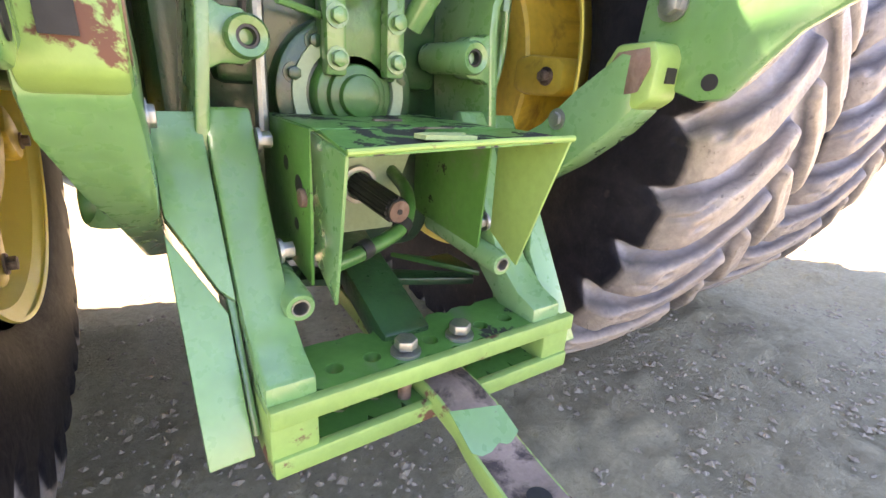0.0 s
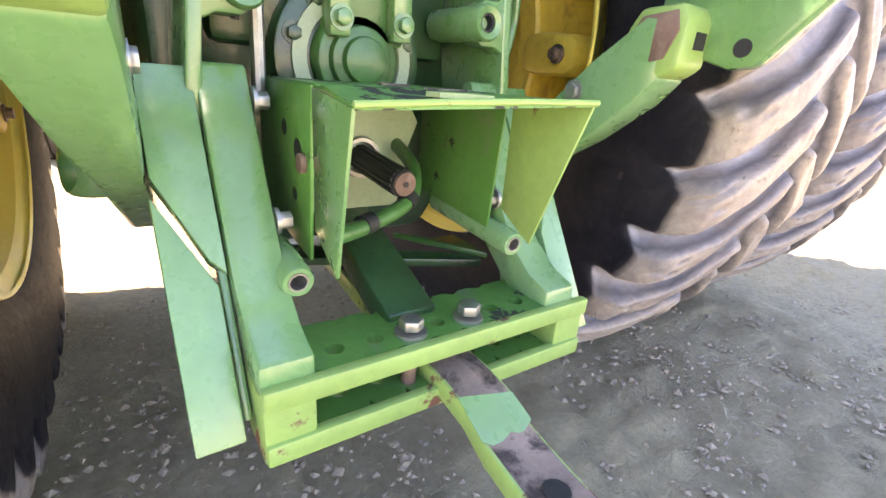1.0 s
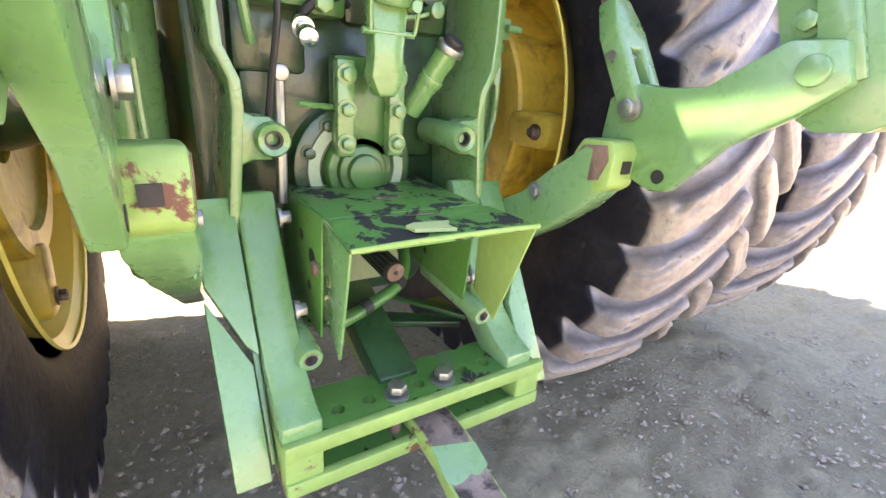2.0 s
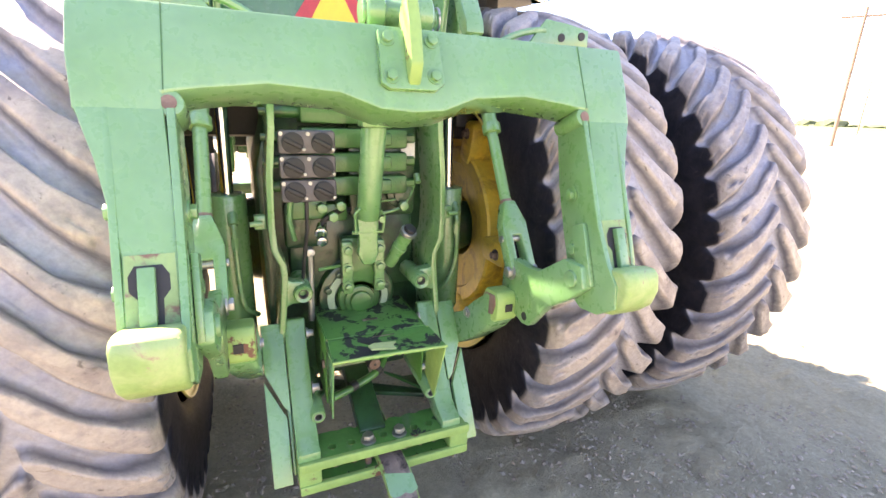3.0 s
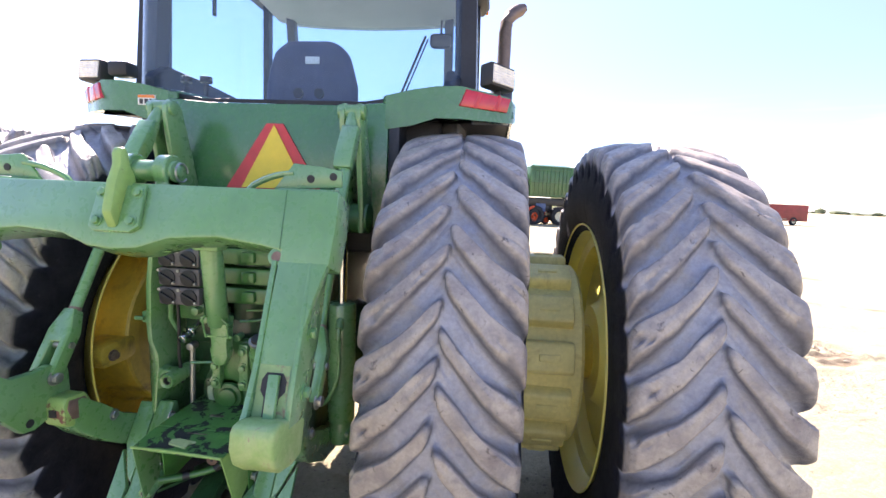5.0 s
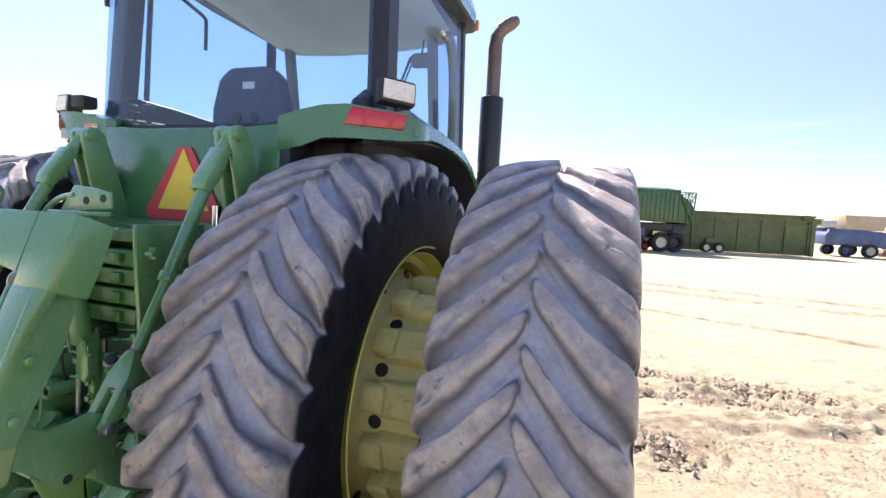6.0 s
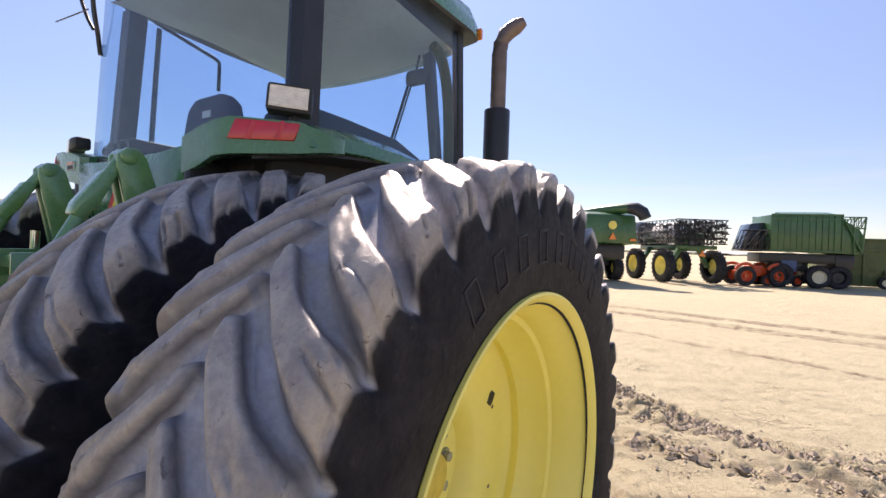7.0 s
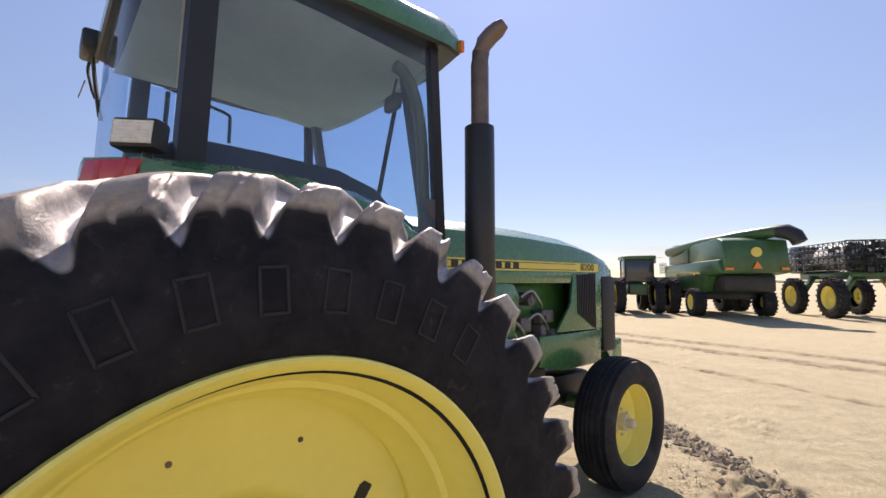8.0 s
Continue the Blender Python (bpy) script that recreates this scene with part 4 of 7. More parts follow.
def curved_pane(name, plan, z0, z1, label=""):
    """Glass that follows a bent line in plan, leaning in slightly at the top."""
    bm = bmn()
    lo = [bm.verts.new((x, y, z0 + dz)) for x, y, dz in plan]
    hi = [bm.verts.new((x * 0.97, y + 0.03, z1)) for x, y, dz in plan]
    for i in range(len(plan) - 1):
        bm.faces.new((lo[i], lo[i + 1], hi[i + 1], hi[i]))
    ob = part(name, bm, GLASS, tractor, label, 70)
    ob.visible_shadow = False
    return ob


curved_pane("rear_window", [(-0.80, 2.56, 0.03), (-0.77, 2.48, 0.025), (-0.70, 2.43, 0.01), (-0.5, 2.405, -0.02), (-0.3, 2.40, -0.045), (0.3, 2.40, -0.045), (0.5, 2.405, -0.02), (0.70, 2.43, 0.01), (0.77, 2.48, 0.025), (0.80, 2.56, 0.03)], 2.115, 3.05, "wide blue-tinted rear window")
for s in (1, -1):
    pane("side_window", [(s * 0.845, 2.67, 2.13), (s * 0.85, 3.2, 2.05), (s * 0.85, 3.55, 1.80), (s * 0.85, 3.88, 1.45), (s * 0.815, 3.83, 3.04), (s * 0.815, 2.70, 3.04)], label="blue-tinted cab door glass")
pane("windscreen", [(-0.60, 4.0, 1.95), (0.60, 4.0, 1.95), (0.60, 3.84, 3.02), (-0.60, 3.84, 3.02)], label="tinted windscreen")
for s in (1, -1):
    pane("front_corner_window", [(s * 0.61, 4.0, 1.95), (s * 0.81, 3.93, 1.85), (s * 0.79, 3.85, 3.02), (s * 0.61, 3.84, 3.02)])

# cab inside: floor, consoles, seat, wheel
bm = bmn()
box(bm, (0, 3.2, 1.50), (1.50, 1.3, 0.10), 0.02)
box(bm, (0, 2.56, 1.72), (1.45, 0.2, 0.68), 0.03)
part("cab_floor", bm, DARK_TRIM, tractor)
bm = bmn()
for s in (1, -1):
    pts = [(2.5, 1.5), (3.78, 1.5), (3.74, 1.85), (3.64, 2.05), (3.48, 2.19), (3.27, 2.255), (2.9, 2.275), (2.62, 2.28), (2.5, 2.2)]
    prism(bm, pts, "x", s * 0.72, s * 0.80, 0.02)
part("cab_side_trim", bm, DARK_TRIM, tractor, "dark trim along the cab sides")
bm = bmn()
box(bm, (0.01, 2.93, 1.95), (0.50, 0.48, 0.14), 0.05, seg=3)
seat = part("seat", bm, SEAT_CLOTH, tractor, "blue-grey cloth driver seat")
bm = bmn()
prism(bm, [(-0.235, 1.98), (0.255, 1.98), (0.25, 2.22), (0.205, 2.38), (0.13, 2.435), (-0.11, 2.435), (-0.185, 2.38), (-0.23, 2.22)], "y", 2.665, 2.76, 0.035, seg=3)
part("backrest", bm, SEAT_CLOTH, seat)
bm = bmn()
box(bm, (0.027, 2.661, 2.33), (0.075, 0.006, 0.036), 0.002)
part("seat_label", bm, WHITE, seat, "white sewn label")
bm = bmn()
for s in (-1, 1):
    rod(bm, (0.01 + s * 0.055, 2.655, 2.165), (0.01 + s * 0.055, 2.67, 2.165), 0.026, seg=18)
part("seat_hole", bm, BLACK, seat)
bm = bmn()
c = Vector((0.02, 3.52, 2.20))
ring = [c + Vector((0.20 * math.cos(a), 0.20 * math.sin(a) * 0.8, 0.20 * math.sin(a) * 0.6)) for a in np.linspace(0, 2 * math.pi, 33)]
sweep(bm, ring, 0.014, 8)
rod(bm, c, (0.02, 3.72, 1.6), 0.035)
for a in (0.5, 2.6, 4.7):
    rod(bm, c, c + Vector((0.2 * math.cos(a), 0.16 * math.sin(a), 0.12 * math.sin(a))), 0.009)
part("steering_wheel", bm, BLACK, tractor)
bm = bmn()
box(bm, (0.02, 3.78, 1.85), (0.34, 0.2, 0.55), 0.05)
box(bm, (0.45, 2.95, 2.05), (0.22, 0.6, 0.16), 0.04)
part("console", bm, DARK_TRIM, tractor)
bm = bmn()
box(bm, (0.83, 3.80, 2.06), (0.015, 0.09, 0.22), 0.006)
part("door_latch", bm, CHARCOAL, tractor)
bm = bmn()
pipe(bm, [(0.79, 3.80, 1.85), (0.79, 3.79, 2.3), (0.79, 3.765, 2.6), (0.79, 3.71, 2.78), (0.785, 3.65, 2.86), (0.78, 3.60, 2.88)], 0.034)
part("grab_rail", bm, OLIVE, tractor, "thick olive grab rail inside the door")

# hood, nose and engine side
bm = bmn()
sec = [(-0.44, 1.62), (-0.445, 1.95), (-0.40, 2.08), (-0.28, 2.16), (0, 2.19), (0.28, 2.16), (0.40, 2.08), (0.445, 1.95), (0.44, 1.62)]
rows = []
for y, kz, kx, zb in ((4.02, 1.0, 1.0, 1.78), (4.6, 1.0, 1.0, 1.78), (5.2, 0.96, 1.0, 1.78), (5.8, 0.86, 1.0, 1.78), (6.15, 0.70, 0.99, 1.30), (6.42, 0.48, 0.95, 1.0), (6.55, 0.28, 0.86, 0.95)):
    rows.append([bm.verts.new((x * kx, y, max(zb, zb if z < 1.7 else 1.78 + (z - 1.78) * kz))) for x, z in sec])
for a, b in zip(rows, rows[1:]):
    for j in range(len(sec) - 1):
        bm.faces.new((a[j], a[j + 1], b[j + 1], b[j]))
bm.faces.new(rows[-1]), bm.faces.new(rows[0][::-1])
bmesh.ops.recalc_face_normals(bm, faces=bm.faces)
part("hood", bm, GREEN_BODY, tractor, "long sloping green engine hood")
for s in (1, -1):
    bm = bmn()
    prism(bm, [(4.05, 1.800), (6.19, 1.806), (6.19, 1.884), (4.05, 1.884)], "x", s * 0.446, s * 0.452)
    stripe = part("hood_stripe", bm, YELLOW_DECAL, tractor, "yellow decal stripe with the model number")
    bm = bmn()
    for z in (1.815, 1.866):
        prism(bm, [(4.05, z), (5.82, z), (5.82, z + 0.006), (4.05, z + 0.006)], "x", s * 0.452, s * 0.4535)
    part("stripe_line", bm, BLACK, stripe)
    # engine side: green frame plate with an open bay, grille panel, lower shields
    bm = bmn()
    prism(bm, [(4.05, 1.705), (5.74, 1.705), (5.78, 1.798), (4.05, 1.798)], "x", s * 0.425, s * 0.444, 0.004)
    prism(bm, [(4.05, 1.29), (4.98, 1.29), (5.05, 1.60), (4.97, 1.703), (4.05, 1.703)], "x", s * 0.415, s * 0.438, 0.006)
    prism(bm, [(5.53, 1.285), (6.26, 1.275), (6.26, 1.798), (5.79, 1.798), (5.745, 1.52)], "x", s * 0.415, s * 0.441, 0.006)
    part("hood_side_panel", bm, GREEN_BODY, tractor, "green hood side panel")
    bm = bmn()
    prism(bm, [(5.30, 1.02), (5.62, 0.96), (6.24, 0.96), (6.25, 1.268), (5.30, 1.268)], "x", s * 0.40, s * 0.437, 0.01)
    prism(bm, [(4.2, 1.02), (5.26, 1.02), (5.28, 1.268), (4.2, 1.268)], "x", s * 0.40, s * 0.432, 0.01)
    part("lower_shield", bm, GREEN_BODY, tractor, "green engine side shield")
    bm = bmn()
    prism(bm, [(5.83, 1.785), (6.16, 1.785), (6.145, 1.30), (5.93, 1.41)], "x", s * 0.441, s * 0.4435, 0)
    for k in range(11):
        y = 5.85 + 0.0285 * k
        box(bm, (s * 0.447, y, 1.60 - 0.006 * k), (0.008, 0.011, 0.34 + 0.018 * k), 0.002)
    part("side_grille", bm, DARK_TRIM, tractor, "dark louvred side grille")
bm = bmn()
box(bm, (0, 6.39, 1.41), (0.90, 0.24, 0.72), 0.03)
part("front_grille", bm, BLACK, tractor)
bm = bmn()
box(bm, (0, 5.0, 1.35), (0.52, 1.9, 0.75), 0.06)
part("engine_block", bm, GREEN_CAST, tractor, "dark engine block behind the side opening")
rnd = random.Random(8)
bm = bmn()
for k in range(16):
    y, z = rnd.uniform(4.5, 5.55), rnd.uniform(1.25, 1.6)
    if k % 2:
        rod(bm, (0.27, y, z), (0.40, y + rnd.uniform(-0.05, 0.05), z), rnd.uniform(0.025, 0.07), seg=14, bev=0.006)
    else:
        box(bm, (0.33, y, z), (rnd.uniform(0.06, 0.13), rnd.uniform(0.06, 0.2), rnd.uniform(0.05, 0.15)), 0.01)
part("engine_fitting", bm, CHARCOAL, tractor, "pumps, filters and pipes on the engine")
bm = bmn()
for k in range(6):
    y, z = rnd.uniform(4.6, 5.4), rnd.uniform(1.3, 1.6)
    pipe(bm, [(0.38, y, z), (0.41, y + 0.1, z + 0.05), (0.40, y + 0.22, z - 0.04), (0.36, y + 0.3, z - 0.1)], 0.012, 8)
part("engine_pipe", bm, STEEL, tractor)
bm = bmn()
box(bm, (0, 5.95, 0.72), (0.5, 0.8, 0.28), 0.05)
box(bm, (0, 4.6, 0.80), (0.42, 2.2, 0.35), 0.05)
part("front_frame", bm, BLACK_STEEL, tractor)
bm = bmn()
box(bm, (0, 6.0, 0.62), (1.25, 0.14, 0.12), 0.02)
part("front_axle", bm, GREEN_CAST, tractor)
bm = bmn()
box(bm, (0.25, 6.75, 1.0), (0.1, 0.3, 0.25), 0.02)
box(bm, (-0.25, 6.75, 1.0), (0.1, 0.3, 0.25), 0.02)
part("front_bracket", bm, GREEN_BODY, tractor)

# exhaust
bm = bmn()
rod(bm, (1.008, 4.017, 1.55), (1.008, 4.017, 2.575), 0.083, seg=28, bev=0.006)
exhaust = part("muffler", bm, BLACK_STEEL, tractor, "black cylindrical exhaust muffler")
bm = bmn()
sweep(bm, [(1.01, 4.02, 2.56), (1.01, 4.02, 2.75), (1.01, 4.02, 2.93), (1.016, 4.022, 3.0), (1.04, 4.03, 3.055), (1.075, 4.045, 3.09), (1.115, 4.06, 3.115), (1.15, 4.075, 3.14)],
      [0.05, 0.05, 0.05, 0.05, 0.05, 0.05, 0.047, 0.03], 18)
part("stack_pipe", bm, EXHAUST, exhaust, "bent heat-stained stack pipe")
bm = bmn()
box(bm, (0.72, 4.03, 1.66), (0.62, 0.06, 0.2), 0.02)
part("muffler_bracket", bm, BLACK_STEEL, tractor)

# front wheels
def front_tyre_mesh():
    bm = bmn()
    prof = [(-0.105, 0.295), (-0.122, 0.308), (-0.142, 0.345), (-0.148, 0.39), (-0.138, 0.44), (-0.12, 0.475)]
    tread = []
    for x in (-0.115, -0.075, -0.035, 0.0, 0.035, 0.075, 0.115):
        tread += [(x - 0.013, 0.495 - 2.0 * x * x), (x + 0.013, 0.495 - 2.0 * x * x), (x + 0.018, 0.478 - 2.0 * x * x)]
    prof += tread[:-1] + [(0.138, 0.44), (0.148, 0.39), (0.142, 0.345), (0.122, 0.308), (0.105, 0.295)]
    lathe(bm, prof, seg=72)
    bmesh.ops.recalc_face_normals(bm, faces=bm.faces)
    bmesh.ops.scale(bm, vec=(1.1, 1.1, 1.1), verts=bm.verts)
    me = bpy.data.meshes.new("front_tyre")
    bm.to_mesh(me)
    bm.free()
    me.materials.append(RUBBER_WALL)
    smooth(me, 30)
    return me


FRONT_TYRE = front_tyre_mesh()
for s in (1, -1):
    FX, FY, FZ = s * 0.745, 6.0, 0.530
    tyre = again("front_wheel", FRONT_TYRE, tractor, pose(FX, FY, FZ))
    tagged(tyre, "ribbed black front tyre on a yellow rim")
    at = Matrix.Translation((FX, FY, FZ))
    bm = bmn()
    lathe(bm, [(s * a, r) for a, r in ((0.120, 0.335), (0.128, 0.346), (0.132, 0.352), (0.126, 0.338), (0.112, 0.318), (0.06, 0.306), (0.035, 0.292), (-0.02, 0.284), (-0.05, 0.25), (-0.04, 0.12), (0.0, 0.09), (0.0, 0.05))], at, 56)
    pieces = [part("rim", bm, YELLOW, None, "yellow front wheel rim")]
    bm = bmn()
    lathe(bm, [(s * a, r) for a, r in ((0.0, 0.075), (0.055, 0.07), (0.06, 0.045), (0.11, 0.04), (0.12, 0.03), (0.12, 0.002))], at, 28)
    for k in range(6):
        f = math.pi / 3 * k
        hexbolt(bm, (FX + s * 0.0, FY - 0.105 * math.sin(f), FZ + 0.105 * math.cos(f)), (s, 0, 0), 0.012, 0.014)
    part("hub", bm, CREAM_FAR, None)
    pieces += SPLIT
    for o in pieces:
        o.parent = tyre
        o.matrix_parent_inverse = tyre.matrix_basis.inverted() @ Matrix.Translation((0, -AY, 0))

bm = bmn()
box(bm, (-0.60, 2.296, 2.045), (0.085, 0.006, 0.045), 0.001)
decal = part("warning_decal", bm, WHITE, tractor, "small white, orange and black warning decal")
bm = bmn()
box(bm, (-0.60, 2.2918, 2.060), (0.080, 0.002, 0.012), 0)
part("decal_band", bm, ORANGE_LENS, decal)
bm = bmn()
for k in range(3):
    box(bm, (-0.625 + 0.025 * k, 2.2918, 2.038), (0.016, 0.002, 0.022), 0)
part("decal_mark", bm, BLACK, decal)
# model number on the hood stripe, maker's name as plain bars
cu = bpy.data.curves.new("model_number", "FONT")
cu.body, cu.size, cu.extrude, cu.align_x, cu.align_y = "8200", 0.085, 0.001, "CENTER", "CENTER"
for s in (1, -1):
    tx = new("model_number", cu)
    tx.parent = tractor
    tx.matrix_basis = Matrix.Translation((s * 0.4545, 6.00 - AY, 1.845)) @ Matrix.Rotation(radians(90 * s), 4, "Z") @ Matrix.Rotation(radians(90), 4, "X") @ Matrix.Scale(1.35, 4, (1, 0, 0))
    tagged(tx, "black model number 8200")
    bm = bmn()
    for k in range(8):
        box(bm, (s * 0.4535, 4.24 + 0.10 * k + (0.05 if k > 3 else 0), 1.843), (0.002, 0.065, 0.045), 0)
    part("name_bar", bm, BLACK, tractor)
cu.materials.append(BLACK)
# raised plain bars where the sidewall carries the maker's name
for sx in (1, -1):
    for k in range(8):
        f = -0.62 + 0.17 * k
        bm = bmn()
        at = Matrix.Translation((0, AY, AZ)) @ Matrix.Rotation(f, 4, "X")
        for y, z, wy, wz in ((-0.026, 0.765, 0.006, 0.09), (0.026, 0.765, 0.006, 0.09), (0, 0.722, 0.052, 0.006), (0, 0.808, 0.052, 0.006)):
            box(bm, (sx * (1.66 + 0.2598), y, z), (0.0024, wy, wz), 0.0006, at)
        part("sidewall_bar", bm, MOULDED, tractor, split=False)
# wiper, cables and a lamp bracket at the cab's rear corners, interior rails
bm = bmn()
rod(bm, (0.10, 3.90, 2.10), (0.42, 3.86, 2.85), 0.010, seg=8)
rod(bm, (0.13, 3.90, 2.10), (0.44, 3.86, 2.83), 0.006, seg=8)
part("wiper", bm, BLACK, tractor)
bm = bmn()
sweep(bm, [(-0.86, 2.80, 2.30), (-0.86, 2.815, 2.7), (-0.86, 2.83, 3.04)], 0.016, 8)
sweep(bm, [(-0.86, 2.80, 3.075), (-0.86, 3.0, 3.03), (-0.86, 3.20, 2.985), (-0.86, 3.24, 2.965), (-0.86, 3.243, 2.93), (-0.86, 3.24, 2.76)], 0.013, 8)
rod(bm, (-0.80, 2.65, 2.20), (-0.80, 3.85, 2.12), 0.02, seg=8)
rod(bm, (-0.80, 3.2, 1.95), (-0.30, 3.95, 2.0), 0.016, seg=8)
rod(bm, (0.2, 3.95, 2.03), (0.82, 3.88, 1.98), 0.014, seg=8)
part("cab_rail", bm, DARK_TRIM, tractor)
bm = bmn()
box(bm, (-0.62, 2.33, 3.02), (0.25, 0.10, 0.12), 0.02)
pipe(bm, [(-0.66, 2.34, 3.0), (-0.70, 2.36, 2.86), (-0.69, 2.38, 2.72), (-0.70, 2.40, 2.60)], 0.012, 8)
pipe(bm, [(-0.60, 2.34, 3.0), (-0.67, 2.35, 2.9), (-0.675, 2.37, 2.75), (-0.69, 2.39, 2.62)], 0.009, 8)
pipe(bm, [(-0.74, 2.36, 3.05), (-0.79, 2.33, 2.95), (-0.76, 2.35, 2.82), (-0.72, 2.37, 2.74)], 0.010, 8)
bmesh.ops.translate(bm, vec=(0.0, 0.05, 0.10), verts=bm.verts)
part("roof_lamp_bracket", bm, BLACK_STEEL, tractor, "dark bracket with hanging cables under the roof")
bm = bmn()
sweep(bm, [(-0.62, 2.36, 2.90), (-1.05, 2.35, 2.93)], 0.004, 6)
part("antenna", bm, BLACK_STEEL, tractor)
bm = bmn()
box(bm, (0.845, 4.02, 3.10), (0.06, 0.03, 0.07), 0.006)
part("corner_lamp", bm, ORANGE_LENS, tractor, "orange corner lamp on the roof")
bm = bmn()
for x in (-0.52, -0.42):
    rod(bm, (x, 2.46, 2.16), (x, 2.46, 2.19), 0.028, seg=16, bev=0.004)
    rod(bm, (x, 2.46, 2.10), (x, 2.46, 2.17), 0.012, seg=10)
part("window_latch", bm, BLACK, tractor)
bm = bmn()
box(bm, (-0.80, 2.40, 2.20), (0.10, 0.08, 0.07), 0.015)
part("side_lamp", bm, BLACK, tractor)
bm = bmn()
box(bm, (0.55, 3.75, 2.78), (0.16, 0.04, 0.10), 0.03)
rod(bm, (0.55, 3.75, 2.83), (0.55, 3.78, 2.95), 0.008, seg=8)
part("inside_mirror", bm, CHARCOAL, tractor)

# ---- rear axle, transmission case and three-point linkage ----
bm = bmn()
prism(bm, [(-0.30, 0.62), (-0.22, 0.50), (0.22, 0.50), (0.30, 0.62), (0.31, 1.30), (0.24, 1.56), (-0.24, 1.56), (-0.31, 1.30)], "y", 2.06, 3.6, 0.03)
case = part("transmission_case", bm, GREEN_OILY, tractor, "dark green cast transmission case")
bm = bmn()
for s in (1, -1):
    lathe(bm, [(s * 0.29, 0.19), (s * 0.36, 0.17), (s * 0.40, 0.13), (s * 0.60, 0.115), (s * 0.66, 0.13), (s * 0.68, 0.13), (s * 0.80, 0.10), (s * 1.5, 0.06)], Matrix.Translation((0, AY, AZ)), 32)
part("axle_housing", bm, GREEN_OILY, tractor, "round axle housing between case and wheel")
# rear cover of the case: ribs, covers, bosses
bm = bmn()
box(bm, (0, 2.04, 1.02), (0.44, 0.06, 0.30), 0.02)
box(bm, (0.10, 2.02, 1.30), (0.24, 0.07, 0.32), 0.02)
box(bm, (-0.16, 2.03, 1.12), (0.14, 0.06, 0.16), 0.015)
rod(bm, (0.16, 2.03, 1.22), (0.16, 1.965, 1.22), 0.05, seg=24, bev=0.006)
rod(bm, (0.16, 1.97, 1.22), (0.16, 1.95, 1.22), 0.028, seg=20, bev=0.004)
rod(bm, (0.10, 2.0, 1.40), (0.10, 1.96, 1.40), 0.03, seg=20, bev=0.004)
rod(bm, (0, 2.05, 0.86), (0, 1.965, 0.86), 0.135, seg=40, bev=0.01)
for k in range(5):
    a = math.pi * (0.1 + 0.2 * k)
    hexbolt(bm, (0.108 * math.cos(a), 1.965, 0.86 + 0.108 * math.sin(a)), (0, -1, 0), 0.012, 0.012)
part("rear_cover", bm, GREEN_OILY, tractor, "green cast rear cover with bolted bosses")
bm = bmn()
lathe(bm, [(0, 0.108), (0.008, 0.108), (0.010, 0.085), (0.0, 0.082)], Matrix.Translation((0, 1.962, 0.86)) @ Matrix.Rotation(radians(-90), 4, "Z"), 40)
part("pto_seal_ring", bm, PALE_GREEN, tractor, "pale green flange ring above the power shaft")
bm = bmn()
for k, (r, d) in enumerate(((0.078, 0.02), (0.058, 0.035), (0.04, 0.05))):
    rod(bm, (0, 1.965, 0.86), (0, 1.955 - d, 0.86), r, r * 0.92, seg=36, bev=0.005)
part("pto_dome", bm, GREEN_CAST, tractor)

